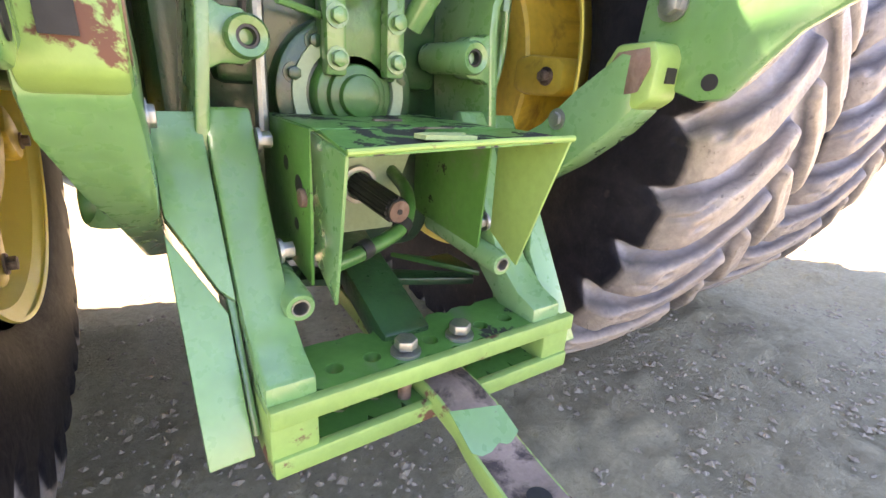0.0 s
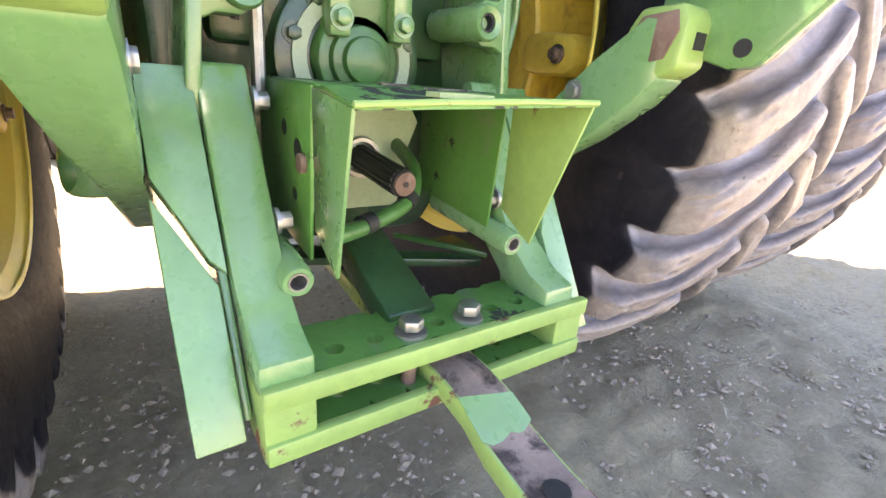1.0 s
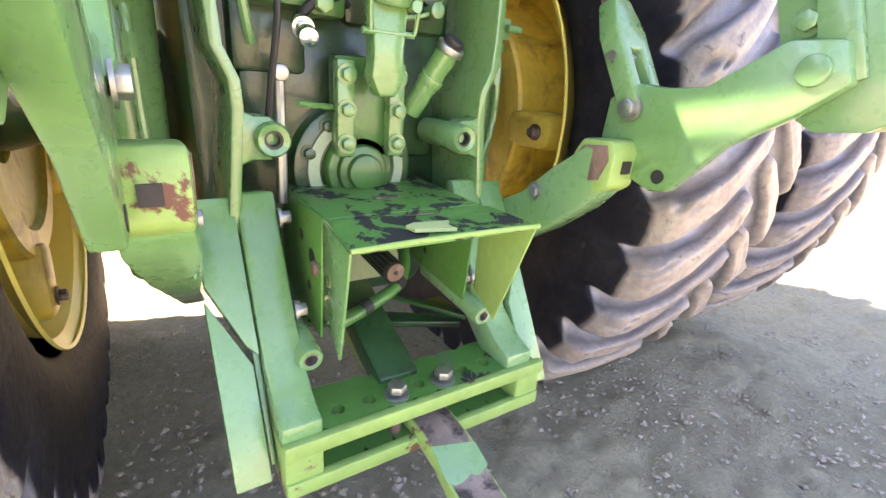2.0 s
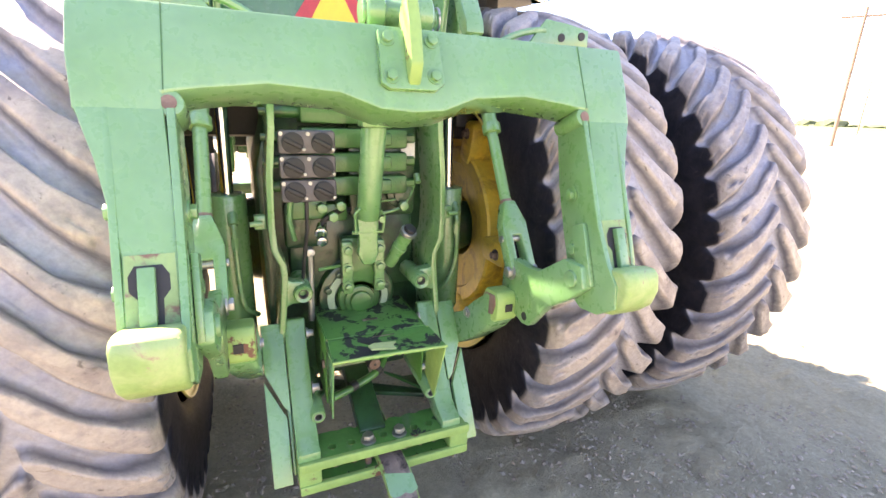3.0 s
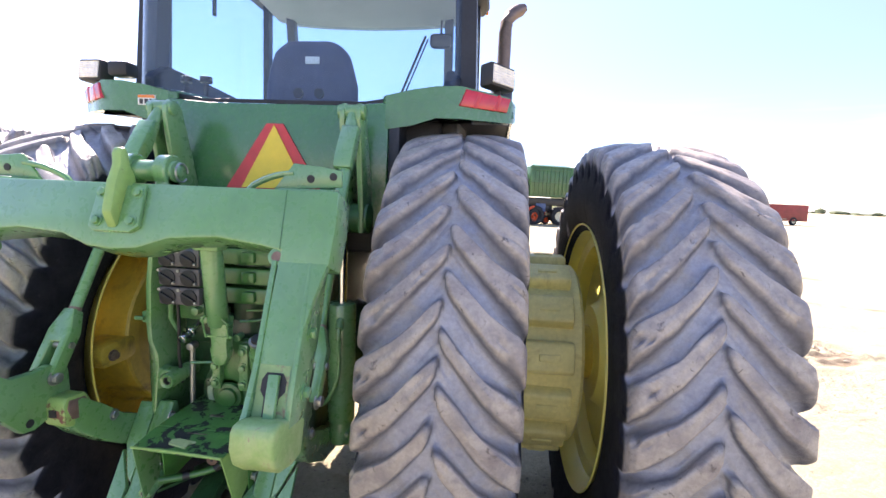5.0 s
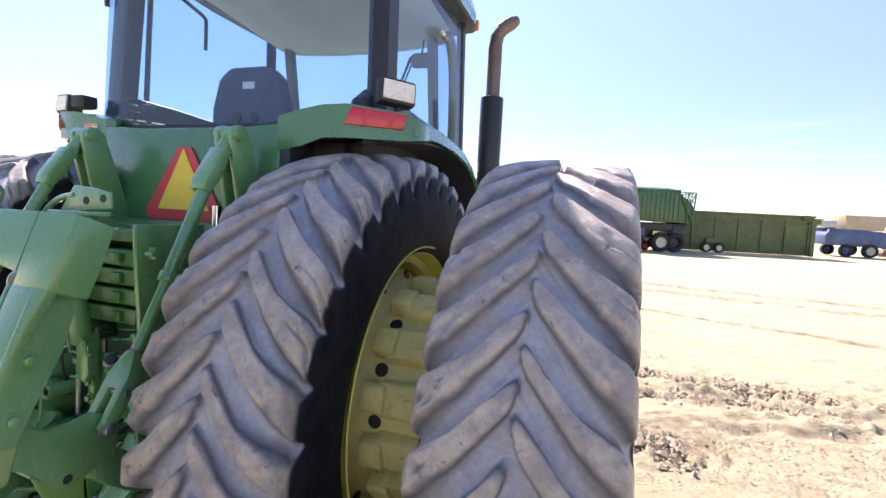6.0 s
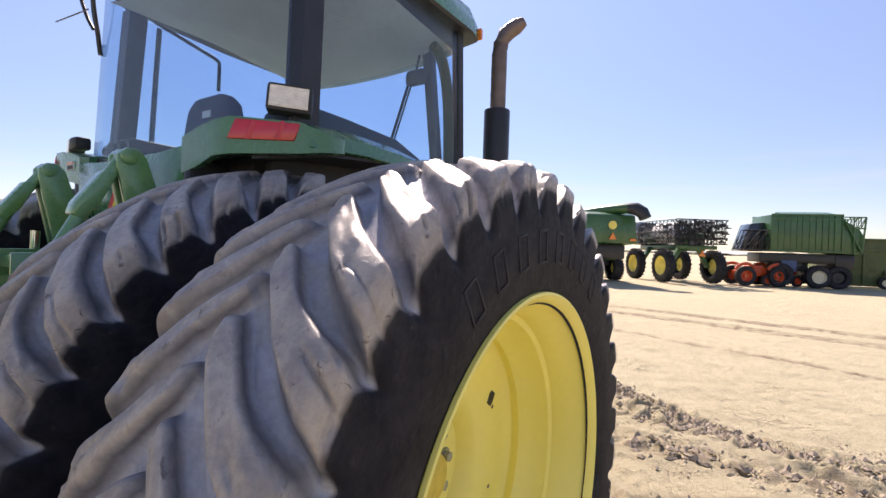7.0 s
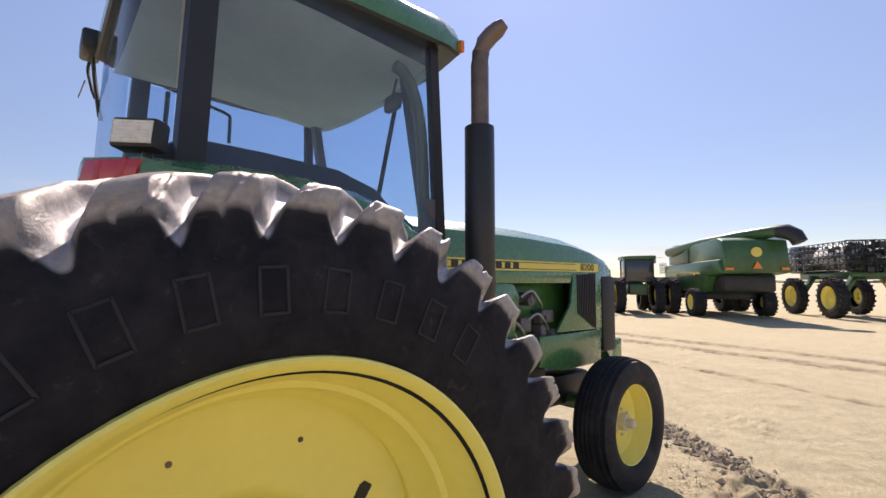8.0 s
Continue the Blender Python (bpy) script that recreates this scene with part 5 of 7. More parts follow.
# flared side plates with bored eyes
for s in (1, -1):
    ex = 0.197 * s
    bm = bmn()
    inner = [(0.243, 1.62), (0.248, 1.44), (0.262, 1.30), (0.266, 1.15), (0.262, 1.08), (0.240, 1.03), (0.238, 0.985), (0.246, 0.90), (0.256, 0.80), (0.262, 0.74)]
    pts = [(x, z) for x, z in inner] + [(x + 0.020, z) for x, z in inner[::-1]]
    prism(bm, [(s * x, z) for x, z in pts], "y", 1.86, 2.16, 0.004)
    prism(bm, [(s * x, z) for x, z in ((0.245, 0.985), (0.225, 0.975), (0.20, 0.975), (0.17, 0.95), (0.17, 0.922), (0.20, 0.90), (0.23, 0.90), (0.26, 0.885), (0.258, 0.985))], "y", 1.862, 1.91, 0.006)
    plate = part("side_plate", bm, GREEN, tractor, "flared green side plate beside the valves")
    bm = bmn()
    lathe(bm, [(-0.055, 0.016), (-0.058, 0.026), (-0.052, 0.030), (0.10, 0.030)], Matrix.Translation((ex, 1.90, 0.937)) @ Matrix.Rotation(radians(90), 4, "Z"), 32)
    lathe(bm, [(-0.055, 0.016), (0.08, 0.016), (0.08, 0.001)], Matrix.Translation((ex, 1.90, 0.937)) @ Matrix.Rotation(radians(90), 4, "Z"), 28)
    part("bored_eye", bm, GREEN, plate, "round boss with a dark bore")
    bm = bmn()
    for z in (1.165, 1.52):
        box(bm, (s * 0.305, 1.90, z), (0.035, 0.03, 0.045), 0.005)
        rod(bm, (s * 0.30, 1.87, z), (s * 0.335, 1.87, z), 0.008, seg=10)
    part("plate_clip", bm, GREEN, plate)
    bm = bmn()
    lathe(bm, [(0.05, 0.0105), (0.004, 0.0105), (0, 0.012), (0, 0.0155), (0.004, 0.0165)], Matrix.Translation((ex, 1.848, 0.937)) @ Matrix.Rotation(radians(90), 4, "Z"), 24)
    lathe(bm, [(0.03, 0.0105), (0.03, 0.0005)], Matrix.Translation((ex, 1.848, 0.937)) @ Matrix.Rotation(radians(90), 4, "Z"), 20)
    part("eye_sleeve", bm, BLACK_STEEL, plate, "dark bushing in the eye")

    # drawbar hanger: heavy sloping beam and an outer shield plate, split by a slot
    bm = bmn()
    prism(bm, [(1.905, 0.838), (1.88, 0.842), (1.79, 0.69), (1.72, 0.58), (1.665, 0.54), (1.618, 0.525), (1.618, 0.482), (1.70, 0.482), (1.80, 0.56), (1.92, 0.74)], "x", s * 0.195, s * 0.262, 0.007)
    part("hanger_beam", bm, GREEN, tractor, "thick sloping green hanger beam")
    bm = bmn()
    slope = lambda x, z, out=0.0: Vector((s * x, 1.88 + (z - 0.842) * 0.611 - 0.853 * out, z + 0.521 * out))

    def sheet(bm, pts, out, thick):
        """A flat plate parallel to the hanger's sloping front."""
        lo, hi = [bm.verts.new(slope(x, z, out)) for x, z in pts], [bm.verts.new(slope(x, z, out - thick)) for x, z in pts]
        n = len(pts)
        fs = [bm.faces.new(lo), bm.faces.new(hi[::-1])] + [bm.faces.new((lo[k], hi[k], hi[(k + 1) % n], lo[(k + 1) % n])) for k in range(n)]
        bmesh.ops.recalc_face_normals(bm, faces=fs)
        bevel(bm, lo + hi, 0.003)
    sheet(bm, [(0.331, 0.836), (0.265, 0.836), (0.265, 0.598), (0.283, 0.615), (0.331, 0.708)], -0.002, 0.03)
    part("hanger_plate", bm, GREEN, tractor, "green outer hanger plate")
    bm = bmn()
    sheet(bm, [(0.335, 0.689), (0.277, 0.587), (0.277, 0.425), (0.332, 0.425)], -0.002, 0.022)
    prism(bm, [(1.735, 0.57), (1.655, 0.43), (1.80, 0.43), (1.90, 0.78), (1.865, 0.78)], "x", s * 0.2635, s * 0.274, 0.003)
    part("hanger_shield", bm, GREEN, tractor, "lower green shield plate beside the drawbar frame")
    bm = bmn()
    for y, z in ((1.86, 0.795), (1.775, 0.645)):
        hexbolt(bm, (s * 0.195, y, z), (-s, 0, 0), 0.013, 0.018)
    part("hanger_bolt", bm, STEEL, tractor, "plated hanger bolt heads")
    # pivot tube below the shield
    bm = bmn()
    tm = Matrix.Translation((s * 0.187, 1.705, 0.582)) @ Matrix.Rotation(radians(90), 4, "Z") @ Matrix.Rotation(radians(-4.5), 4, "Y")
    lathe(bm, [(0.10, 0.0125), (0.0, 0.0125), (-0.002, 0.014), (-0.002, 0.020), (0.003, 0.0225), (0.24, 0.0225)], tm, 28)
    tube = part("pivot_tube", bm, GREEN, tractor, "green pivot tube with an open bore")
    bm = bmn()
    lathe(bm, [(0.04, 0.0105), (0.001, 0.0105), (-0.003, 0.011), (-0.003, 0.0135)], tm, 28)
    part("tube_sleeve", bm, STEEL, tube)
    bm = bmn()
    lathe(bm, [(0.03, 0.0105), (0.03, 0.001)], tm, 24)
    part("tube_bore", bm, BLACK, tube)
    bm = bmn()
    prism(bm, [(s * 0.16, 1.92), (s * 0.215, 1.92), (s * 0.215, 1.80), (s * 0.10, 1.98)], "z", 0.515, 0.527, 0.002)
    part("gusset", bm, GREEN_CAST, tractor)

# drawbar frame: two drilled plates and end blocks
def drilled_plate(bm, x0, x1, y0, y1, z0, z1, holes, hy, r):
    """A flat bar with a row of round holes through it."""
    xs = [x0] + [(a + b) / 2 for a, b in zip(holes, holes[1:])] + [x1]
    for i, hx in enumerate(holes):
        a, b = xs[i], xs[i + 1]
        n = 24
        out, hole = [], []
        for k in range(n):
            f = 2 * math.pi * k / n + math.pi / n
            c, q = math.cos(f), math.sin(f)
            hole.append((hx + r * c, hy + r * q))
            t = min(((b - hx) if c > 0 else (hx - a)) / max(abs(c), 1e-6), ((y1 - hy) if q > 0 else (hy - y0)) / max(abs(q), 1e-6))
            out.append((hx + t * c, hy + t * q))
        plate_with_hole(bm, out, hole, "z", z0, z1)


bm = bmn()
drilled_plate(bm, -0.196, 0.222, 1.622, 1.735, 0.478, 0.498, [-0.156, -0.097, -0.046, 0.006, 0.056, 0.11, 0.165], 1.66, 0.0135)
drawbar_top = part("drawbar_frame", bm, GREEN_SCUFFED, tractor, "drilled green drawbar frame with chipped paint")
bm = bmn()
drilled_plate(bm, -0.196, 0.222, 1.622, 1.735, 0.398, 0.416, [-0.145, -0.085, -0.03, 0.03, 0.085, 0.14, 0.19], 1.675, 0.0135)
part("lower_plate", bm, GREEN_SCUFFED, drawbar_top)
bm = bmn()
box(bm, (0.014, 1.613, 0.485), (0.55, 0.018, 0.030), 0.004)
box(bm, (0.012, 1.613, 0.407), (0.545, 0.018, 0.030), 0.004)
part("front_bar", bm, GREEN_WORN, drawbar_top, "scuffed front edge bars")
bm = bmn()
for a, b in ((-0.262, -0.197), (0.222, 0.288)):
    box(bm, ((a + b) / 2, 1.66, 0.440), (b - a, 0.10, 0.100), 0.006)
part("end_block", bm, GREEN_WORN, drawbar_top)
bm = bmn()
for x in (-0.046, 0.056):
    rod(bm, (x, 1.648, 0.498), (x, 1.648, 0.503), 0.024, seg=20)
    hexbolt(bm, (x, 1.648, 0.503), (0, 0, 1), 0.0185, 0.016, False)
part("frame_bolt", bm, STEEL, drawbar_top, "large plated hex bolts")
bm = bmn()
rod(bm, (-0.046, 1.648, 0.405), (-0.046, 1.648, 0.478), 0.011, seg=14)
part("drawbar_pin", bm, RUST, drawbar_top)
# the drawbar: kinked flat bar with a hitch hole
bm = bmn()
path = [(2.05, 0.50), (1.75, 0.452), (1.60, 0.440), (1.55, 0.430), (1.50, 0.402), (1.42, 0.395), (1.28, 0.392), (1.16, 0.39)]
xc = [0.0, 0.012, 0.022, 0.024, 0.026, 0.020, 0.012, 0.008]
rows = []
for (y, z), x in zip(path, xc):
    rows.append([bm.verts.new(v) for v in ((x - 0.042, y, z), (x + 0.042, y, z), (x + 0.042, y, z - 0.036), (x - 0.042, y, z - 0.036))])
for a, b in zip(rows, rows[1:]):
    for j in range(4):
        f = bm.faces.new((a[j], a[(j + 1) % 4], b[(j + 1) % 4], b[j]))
bm.faces.new(rows[0]), bm.faces.new(rows[-1][::-1])
bmesh.ops.recalc_face_normals(bm, faces=bm.faces)
for f in bm.faces:
    f.material_index = 1 if abs(f.normal.z) > 0.6 else 0
bevel(bm, bm.verts[:], 0.005)
bar = part("drawbar", bm, [GREEN_WORN, BARE], tractor, "kinked steel drawbar, paint worn to bare metal")
bm = bmn()
rod(bm, (0.018, 1.405, 0.3955), (0.018, 1.405, 0.3975), 0.0175, seg=24)
part("hitch_hole", bm, BLACK, bar, "dark hitch pin hole")
bm = bmn()
prism(bm, [(-0.02, 1.565), (0.065, 1.545), (0.07, 1.50), (0.045, 1.488), (0.03, 1.497), (0.0, 1.486), (-0.018, 1.50)], "z", 0.0, 0.0015)
bmesh.ops.transform(bm, matrix=Matrix.Translation((0, 1.53, 0.4195)) @ Matrix.Rotation(radians(29), 4, "X") @ Matrix.Translation((0, -1.53, 0)), verts=bm.verts)
part("paint_patch", bm, GREEN, bar, "patch of green paint left on the bar")
bm = bmn()
m = pose(-0.02, 1.90, 0.56, 20, 0, 0)
box(bm, (0, 0, 0), (0.085, 0.44, 0.05), 0.006, m)
prism(bm, [(-0.19, 1.98), (0.20, 1.80), (0.215, 1.83), (-0.15, 2.05)], "z", 0.50, 0.515, 0.002)
part("drawbar_support", bm, GREEN_OILY, tractor, "dark green support behind the drawbar")

# power shaft and its shield
bm = bmn()
rod(bm, (0.004, 1.97, 0.70), (0.014, 1.79, 0.68), 0.0215, seg=24, bev=0.003)
star = [(r * math.cos(a), r * math.sin(a)) for k in range(14) for a, r in ((2 * math.pi * (k + 0.0) / 14, 0.0240), (2 * math.pi * (k + 0.42) / 14, 0.0240), (2 * math.pi * (k + 0.5) / 14, 0.0212), (2 * math.pi * (k + 0.92) / 14, 0.0212))]
prism(bm, star, "y", -0.07, 0.075, 0, pose(0.009, 1.865, 0.688, 6.5, 0, 3))
shaft = part("power_shaft", bm, BLACK_STEEL, tractor, "splined dark power take-off shaft")
bm = bmn()
rod(bm, (0.014, 1.7895, 0.68), (0.0142, 1.786, 0.6797), 0.0195, seg=24)
part("shaft_end", bm, RUST, shaft, "rusty flat end of the shaft")
bm = bmn()
rod(bm, (0.0142, 1.7865, 0.6797), (0.0143, 1.7845, 0.6796), 0.005, seg=12)
part("centre_mark", bm, BLACK, shaft)
bm = bmn()
prism(bm, [(-0.12, 0.60), (0.11, 0.60), (0.12, 0.66), (0.10, 0.70), (0.125, 0.76), (0.09, 0.815), (-0.12, 0.815)], "y", 1.94, 1.955, 0.004)
part("shaft_plate", bm, PALE_GREEN, tractor, "pale green bearing plate round the shaft")
bm = bmn()
lathe(bm, [(0, 0.026), (-0.008, 0.029), (-0.008, 0.036), (0, 0.038)], Matrix.Translation((0.004, 1.936, 0.697)) @ Matrix.Rotation(radians(90), 4, "Z"), 36)
part("shaft_seal", bm, STEEL, tractor)

SHT = 0.826
bm = bmn()
prism(bm, [(-0.147, 2.0), (-0.147, 1.735), (0.165, 1.735), (0.165, 2.0)], "z", SHT - 0.004, SHT, 0.0015)
prism(bm, [(-0.10, 1.735), (-0.145, 1.745), (-0.145, 1.70), (0.17, 1.70), (0.17, 1.745), (0.13, 1.735)], "z", SHT - 0.006, SHT - 0.002, 0)
shield = part("shaft_shield", bm, GREEN_CHIPPED, tractor, "green sheet shield, paint flaking to black")
bm = bmn()
V = [(-0.148, 1.715, 0.822), (0.178, 1.715, 0.822), (0.182, 1.575, 0.822), (-0.150, 1.612, 0.806)]
lo = [bm.verts.new(v) for v in V]
hi = [bm.verts.new(Vector(v) + Vector((0, 0, 0.0045))) for v in V]
bm.faces.new(lo), bm.faces.new(hi[::-1])
for j in range(4):
    bm.faces.new((lo[j], hi[j], hi[(j + 1) % 4], lo[(j + 1) % 4]))
bmesh.ops.recalc_face_normals(bm, faces=bm.faces)
part("shield_hood", bm, GREEN_CHIPPED, shield)
bm = bmn()
prism(bm, [(1.742, 0.824), (2.0, 0.824), (2.0, 0.62), (1.90, 0.60), (1.760, 0.586)], "x", -0.152, -0.147, 0.001)
prism(bm, [(1.742, 0.824), (2.0, 0.824), (2.0, 0.62), (1.90, 0.60), (1.760, 0.586)], "x", 0.168, 0.173, 0.001)
part("shield_side", bm, GREEN_SCUFFED, shield)
for s in (1, -1):
    bm = bmn()
    prism(bm, [(1.735, 0.822), (1.614 if s < 0 else 1.578, 0.808 if s < 0 else 0.822), (1.66, 0.598), (1.735, 0.640)], "x", -0.153 if s < 0 else 0.176, -0.148 if s < 0 else 0.181, 0.001)
    part("shield_wing", bm, GREEN_WORN if s > 0 else GREEN, shield)
bm = bmn()
sweep(bm, [(-0.152, 1.612, 0.812), (-0.05, 1.603, 0.818), (0.08, 1.588, 0.824), (0.182, 1.576, 0.827)], 0.0045, 8)
part("shield_lip", bm, GREEN_WORN, shield, "bright bent front lip")
bm = bmn()
for y, z, r in ((1.80, 0.735, 0.017), (1.86, 0.76, 0.012), (1.82, 0.67, 0.010)):
    rod(bm, (-0.1525, y, z), (-0.1515, y, z), r, seg=18)
part("shield_hole", bm, BLACK, shield)
bm = bmn()
rod(bm, (-0.150, 1.775, 0.722), (-0.160, 1.775, 0.722), 0.014, seg=18, bev=0.002)
part("shield_bolt", bm, RUST, shield)
bm = bmn()
box(bm, (0.02, 1.70, 0.829), (0.07, 0.003, 0.002), 0)
box(bm, (0.01, 1.83, 0.828), (0.05, 0.012, 0.003), 0)
part("shield_slot", bm, BARE, shield)
bm = bmn()
prism(bm, [(-0.035, 1.632), (0.035, 1.615), (0.03, 1.64), (0.045, 1.655), (-0.02, 1.665), (-0.04, 1.655)], "z", 0.8215, 0.8275)
part("label_scrap", bm, PALE_PAINT, shield, "patch of pale rubbed yellow-green paint")
# hose beneath
bm = bmn()
pipe(bm, [(-0.14, 1.72, 0.63), (-0.06, 1.76, 0.63), (0.03, 1.80, 0.65), (0.07, 1.86, 0.69), (0.08, 1.95, 0.72)], 0.013, 12)
part("hydraulic_hose", bm, GREEN_CAST, tractor, "painted-over hydraulic hose")
bm = bmn()
for p, q in (((-0.075, 1.755, 0.63), (-0.055, 1.765, 0.632)), ((0.02, 1.795, 0.645), (0.035, 1.805, 0.655))):
    rod(bm, p, q, 0.0165, seg=12)
part("hose_clamp", bm, BLACK, tractor)

# valve stack with six levers' knob panel
bm = bmn()
for k in range(4):
    z = 1.26 + 0.075 * k
    box(bm, (0.0, 1.99, z), (0.34, 0.12, 0.062), 0.008)
    rod(bm, (-0.15, 1.97, z), (-0.265, 1.965, z), 0.018, seg=14, bev=0.003)
    rod(bm, (-0.255, 1.965, z), (-0.285, 1.965, z), 0.011, seg=10)
    rod(bm, (0.17, 1.97, z), (0.205, 1.97, z), 0.016, seg=6)
    box(bm, (0.085, 1.925, z), (0.05, 0.03, 0.04), 0.006)
box(bm, (0.0, 2.0, 1.57), (0.42, 0.13, 0.05), 0.01)
box(bm, (-0.16, 1.98, 1.19), (0.12, 0.1, 0.07), 0.01)
box(bm, (-0.07, 1.97, 1.175), (0.07, 0.08, 0.06), 0.01)
valve = part("valve_block", bm, GREEN_CAST, tractor, "stacked green hydraulic valve blocks")
bm = bmn()
for x, z in ((-0.12, 1.195), (-0.085, 1.165), (-0.06, 1.20)):
    rod(bm, (x, 1.95, z), (x, 1.90, z), 0.017, seg=6, bev=0.002)
part("valve_fitting", bm, GREEN, valve)
for k in range(3):
    z = 1.402 - 0.072 * k
    bm = bmn()
    box(bm, (-0.160, 1.885, z), (0.163, 0.03, 0.068), 0.009)
    panel = part("coupler_cover", bm, CHARCOAL, tractor, "charcoal coupler cover with two dust caps")
    for dx in (-0.042, 0.042):
        bm = bmn()
        c = Vector((-0.160 + dx, 1.868, z - 0.002))
        lathe(bm, [(0.0, 0.031), (-0.004, 0.031), (-0.006, 0.027), (-0.004, 0.002)], Matrix.Translation(c) @ Matrix.Rotation(radians(90), 4, "Z"), 28)
        box(bm, (0, -0.008, 0), (0.056, 0.014, 0.013), 0.003, Matrix.Translation(c) @ Matrix.Rotation(radians(28), 4, "Y"))
        part("dust_cap", bm, BLACK, panel, "round black dust cap with a grip bar")
        bm = bmn()
        rod(bm, c + Vector((0.030, -0.004, -0.018)), c + Vector((0.030, -0.014, -0.018)), 0.005, seg=12, bev=0.001)
        part("cap_screw", bm, STEEL, panel)
    bm = bmn()
    rod(bm, (-0.158, 1.869, z + 0.024), (-0.158, 1.863, z + 0.024), 0.006, seg=10)
    rod(bm, (-0.234, 1.869, z + 0.024), (-0.234, 1.863, z + 0.024), 0.006, seg=10)
    part("cover_screw", bm, STEEL, panel)
# loose control rod, plated plug, lever
bm = bmn()
sweep(bm, [(-0.17, 1.88, 1.225), (-0.172, 1.885, 1.13), (-0.185, 1.90, 1.02), (-0.195, 1.93, 0.90)], 0.006, 8)
part("control_rod", bm, BLACK_STEEL, tractor)
bm = bmn()
sweep(bm, [(-0.215, 1.90, 1.24), (-0.222, 1.91, 1.16), (-0.205, 1.94, 1.09)], 0.009, 8)
part("brake_pipe", bm, GREEN, tractor)
bm = bmn()
rod(bm, (-0.125, 1.93, 1.135), (-0.133, 1.85, 1.105), 0.014, seg=16, bev=0.002)
rod(bm, (-0.128, 1.90, 1.124), (-0.130, 1.885, 1.118), 0.020, seg=18, bev=0.002)
rod(bm, (-0.131, 1.87, 1.112), (-0.1335, 1.842, 1.102), 0.0165, seg=18, bev=0.003)
part("plated_coupling", bm, CHROME, tractor, "bright plated hydraulic coupling plug")
bm = bmn()
pipe(bm, [(-0.125, 1.93, 1.135), (-0.10, 1.92, 1.165), (-0.06, 1.93, 1.18), (-0.02, 1.97, 1.175)], 0.009, 10)
part("hydraulic_hose", bm, BLACK, tractor)
bm = bmn()
sweep(bm, [(-0.160, 1.945, 1.04), (-0.161, 1.945, 0.95), (-0.163, 1.945, 0.84), (-0.164, 1.945, 0.80)], 0.011, 10)
rod(bm, (-0.160, 1.925, 1.045), (-0.160, 1.965, 1.045), 0.015, seg=14, bev=0.003)
part("lever_rod", bm, STEEL, tractor, "pale steel lever rod")
bm = bmn()
rod(bm, (-0.14, 1.90, 0.995), (-0.05, 1.95, 0.985), 0.006, seg=8)
part("cross_rod", bm, GREEN, tractor)
# bolted bracket pair for the top link
for s in (-1, 1):
    bm = bmn()
    cx = 0.012 + s * 0.055
    box(bm, (cx, 1.925, 0.985), (0.036, 0.03, 0.185), 0.006)
    strap = part("bracket_strap", bm, GREEN, tractor, "green bracket strap with three bolts")
    bm = bmn()
    for z in (1.05, 0.985, 0.92):
        hexbolt(bm, (cx, 1.91, z), (0, -1, 0), 0.0135, 0.014)
    part("strap_bolt", bm, GREEN, strap)
bm = bmn()
box(bm, (0.012, 1.955, 0.985), (0.14, 0.04, 0.20), 0.008)
part("bracket_base", bm, GREEN_CAST, tractor)
bm = bmn()
rod(bm, (0.02, 1.79, 1.46), (0.012, 1.845, 1.17), 0.037, seg=24, bev=0.006)
link = part("top_link", bm, GREEN, tractor, "green tubular top link hanging down")
bm = bmn()
prism(bm, [(-0.026, 1.20), (0.05, 1.20), (0.043, 1.09), (0.046, 1.05), (0.03, 1.015), (-0.006, 1.015), (-0.022, 1.05), (-0.018, 1.09)], "y", 1.84, 1.885, 0.008)
part("link_clevis", bm, GREEN, link)
bm = bmn()
rod(bm, (-0.04, 1.845, 1.125), (0.062, 1.845, 1.125), 0.006, seg=10)
rod(bm, (0.05, 1.815, 1.17), (0.05, 1.855, 1.17), 0.010, seg=12)
sweep(bm, [(-0.03, 1.83, 1.125), (-0.036, 1.82, 1.19), (-0.02, 1.812, 1.21)], 0.004, 6)
sweep(bm, [(0.055, 1.83, 1.125), (0.06, 1.82, 1.18), (0.045, 1.812, 1.2)], 0.004, 6)
part("link_latch", bm, GREEN, link)
bm = bmn()
box(bm, (0.022, 1.785, 1.475), (0.095, 0.07, 0.05), 0.01)
part("link_head", bm, GREEN, link)
# filler neck
bm = bmn()
rod(bm, (0.108, 1.93, 0.985), (0.150, 1.858, 1.108), 0.022, 0.024, seg=22)
rod(bm, (0.128, 1.895, 1.045), (0.134, 1.885, 1.06), 0.0265, seg=22, bev=0.002)
neck = part("filler_neck", bm, GREEN, tractor, "slanted green oil filler neck")
bm = bmn()
rod(bm, (0.149, 1.860, 1.105), (0.153, 1.853, 1.118), 0.029, seg=24, bev=0.002)
part("neck_collar", bm, STEEL, neck)
bm = bmn()
rod(bm, (0.153, 1.853, 1.118), (0.157, 1.846, 1.129), 0.021, seg=20, bev=0.003)
part("filler_cap", bm, BLACK, neck)
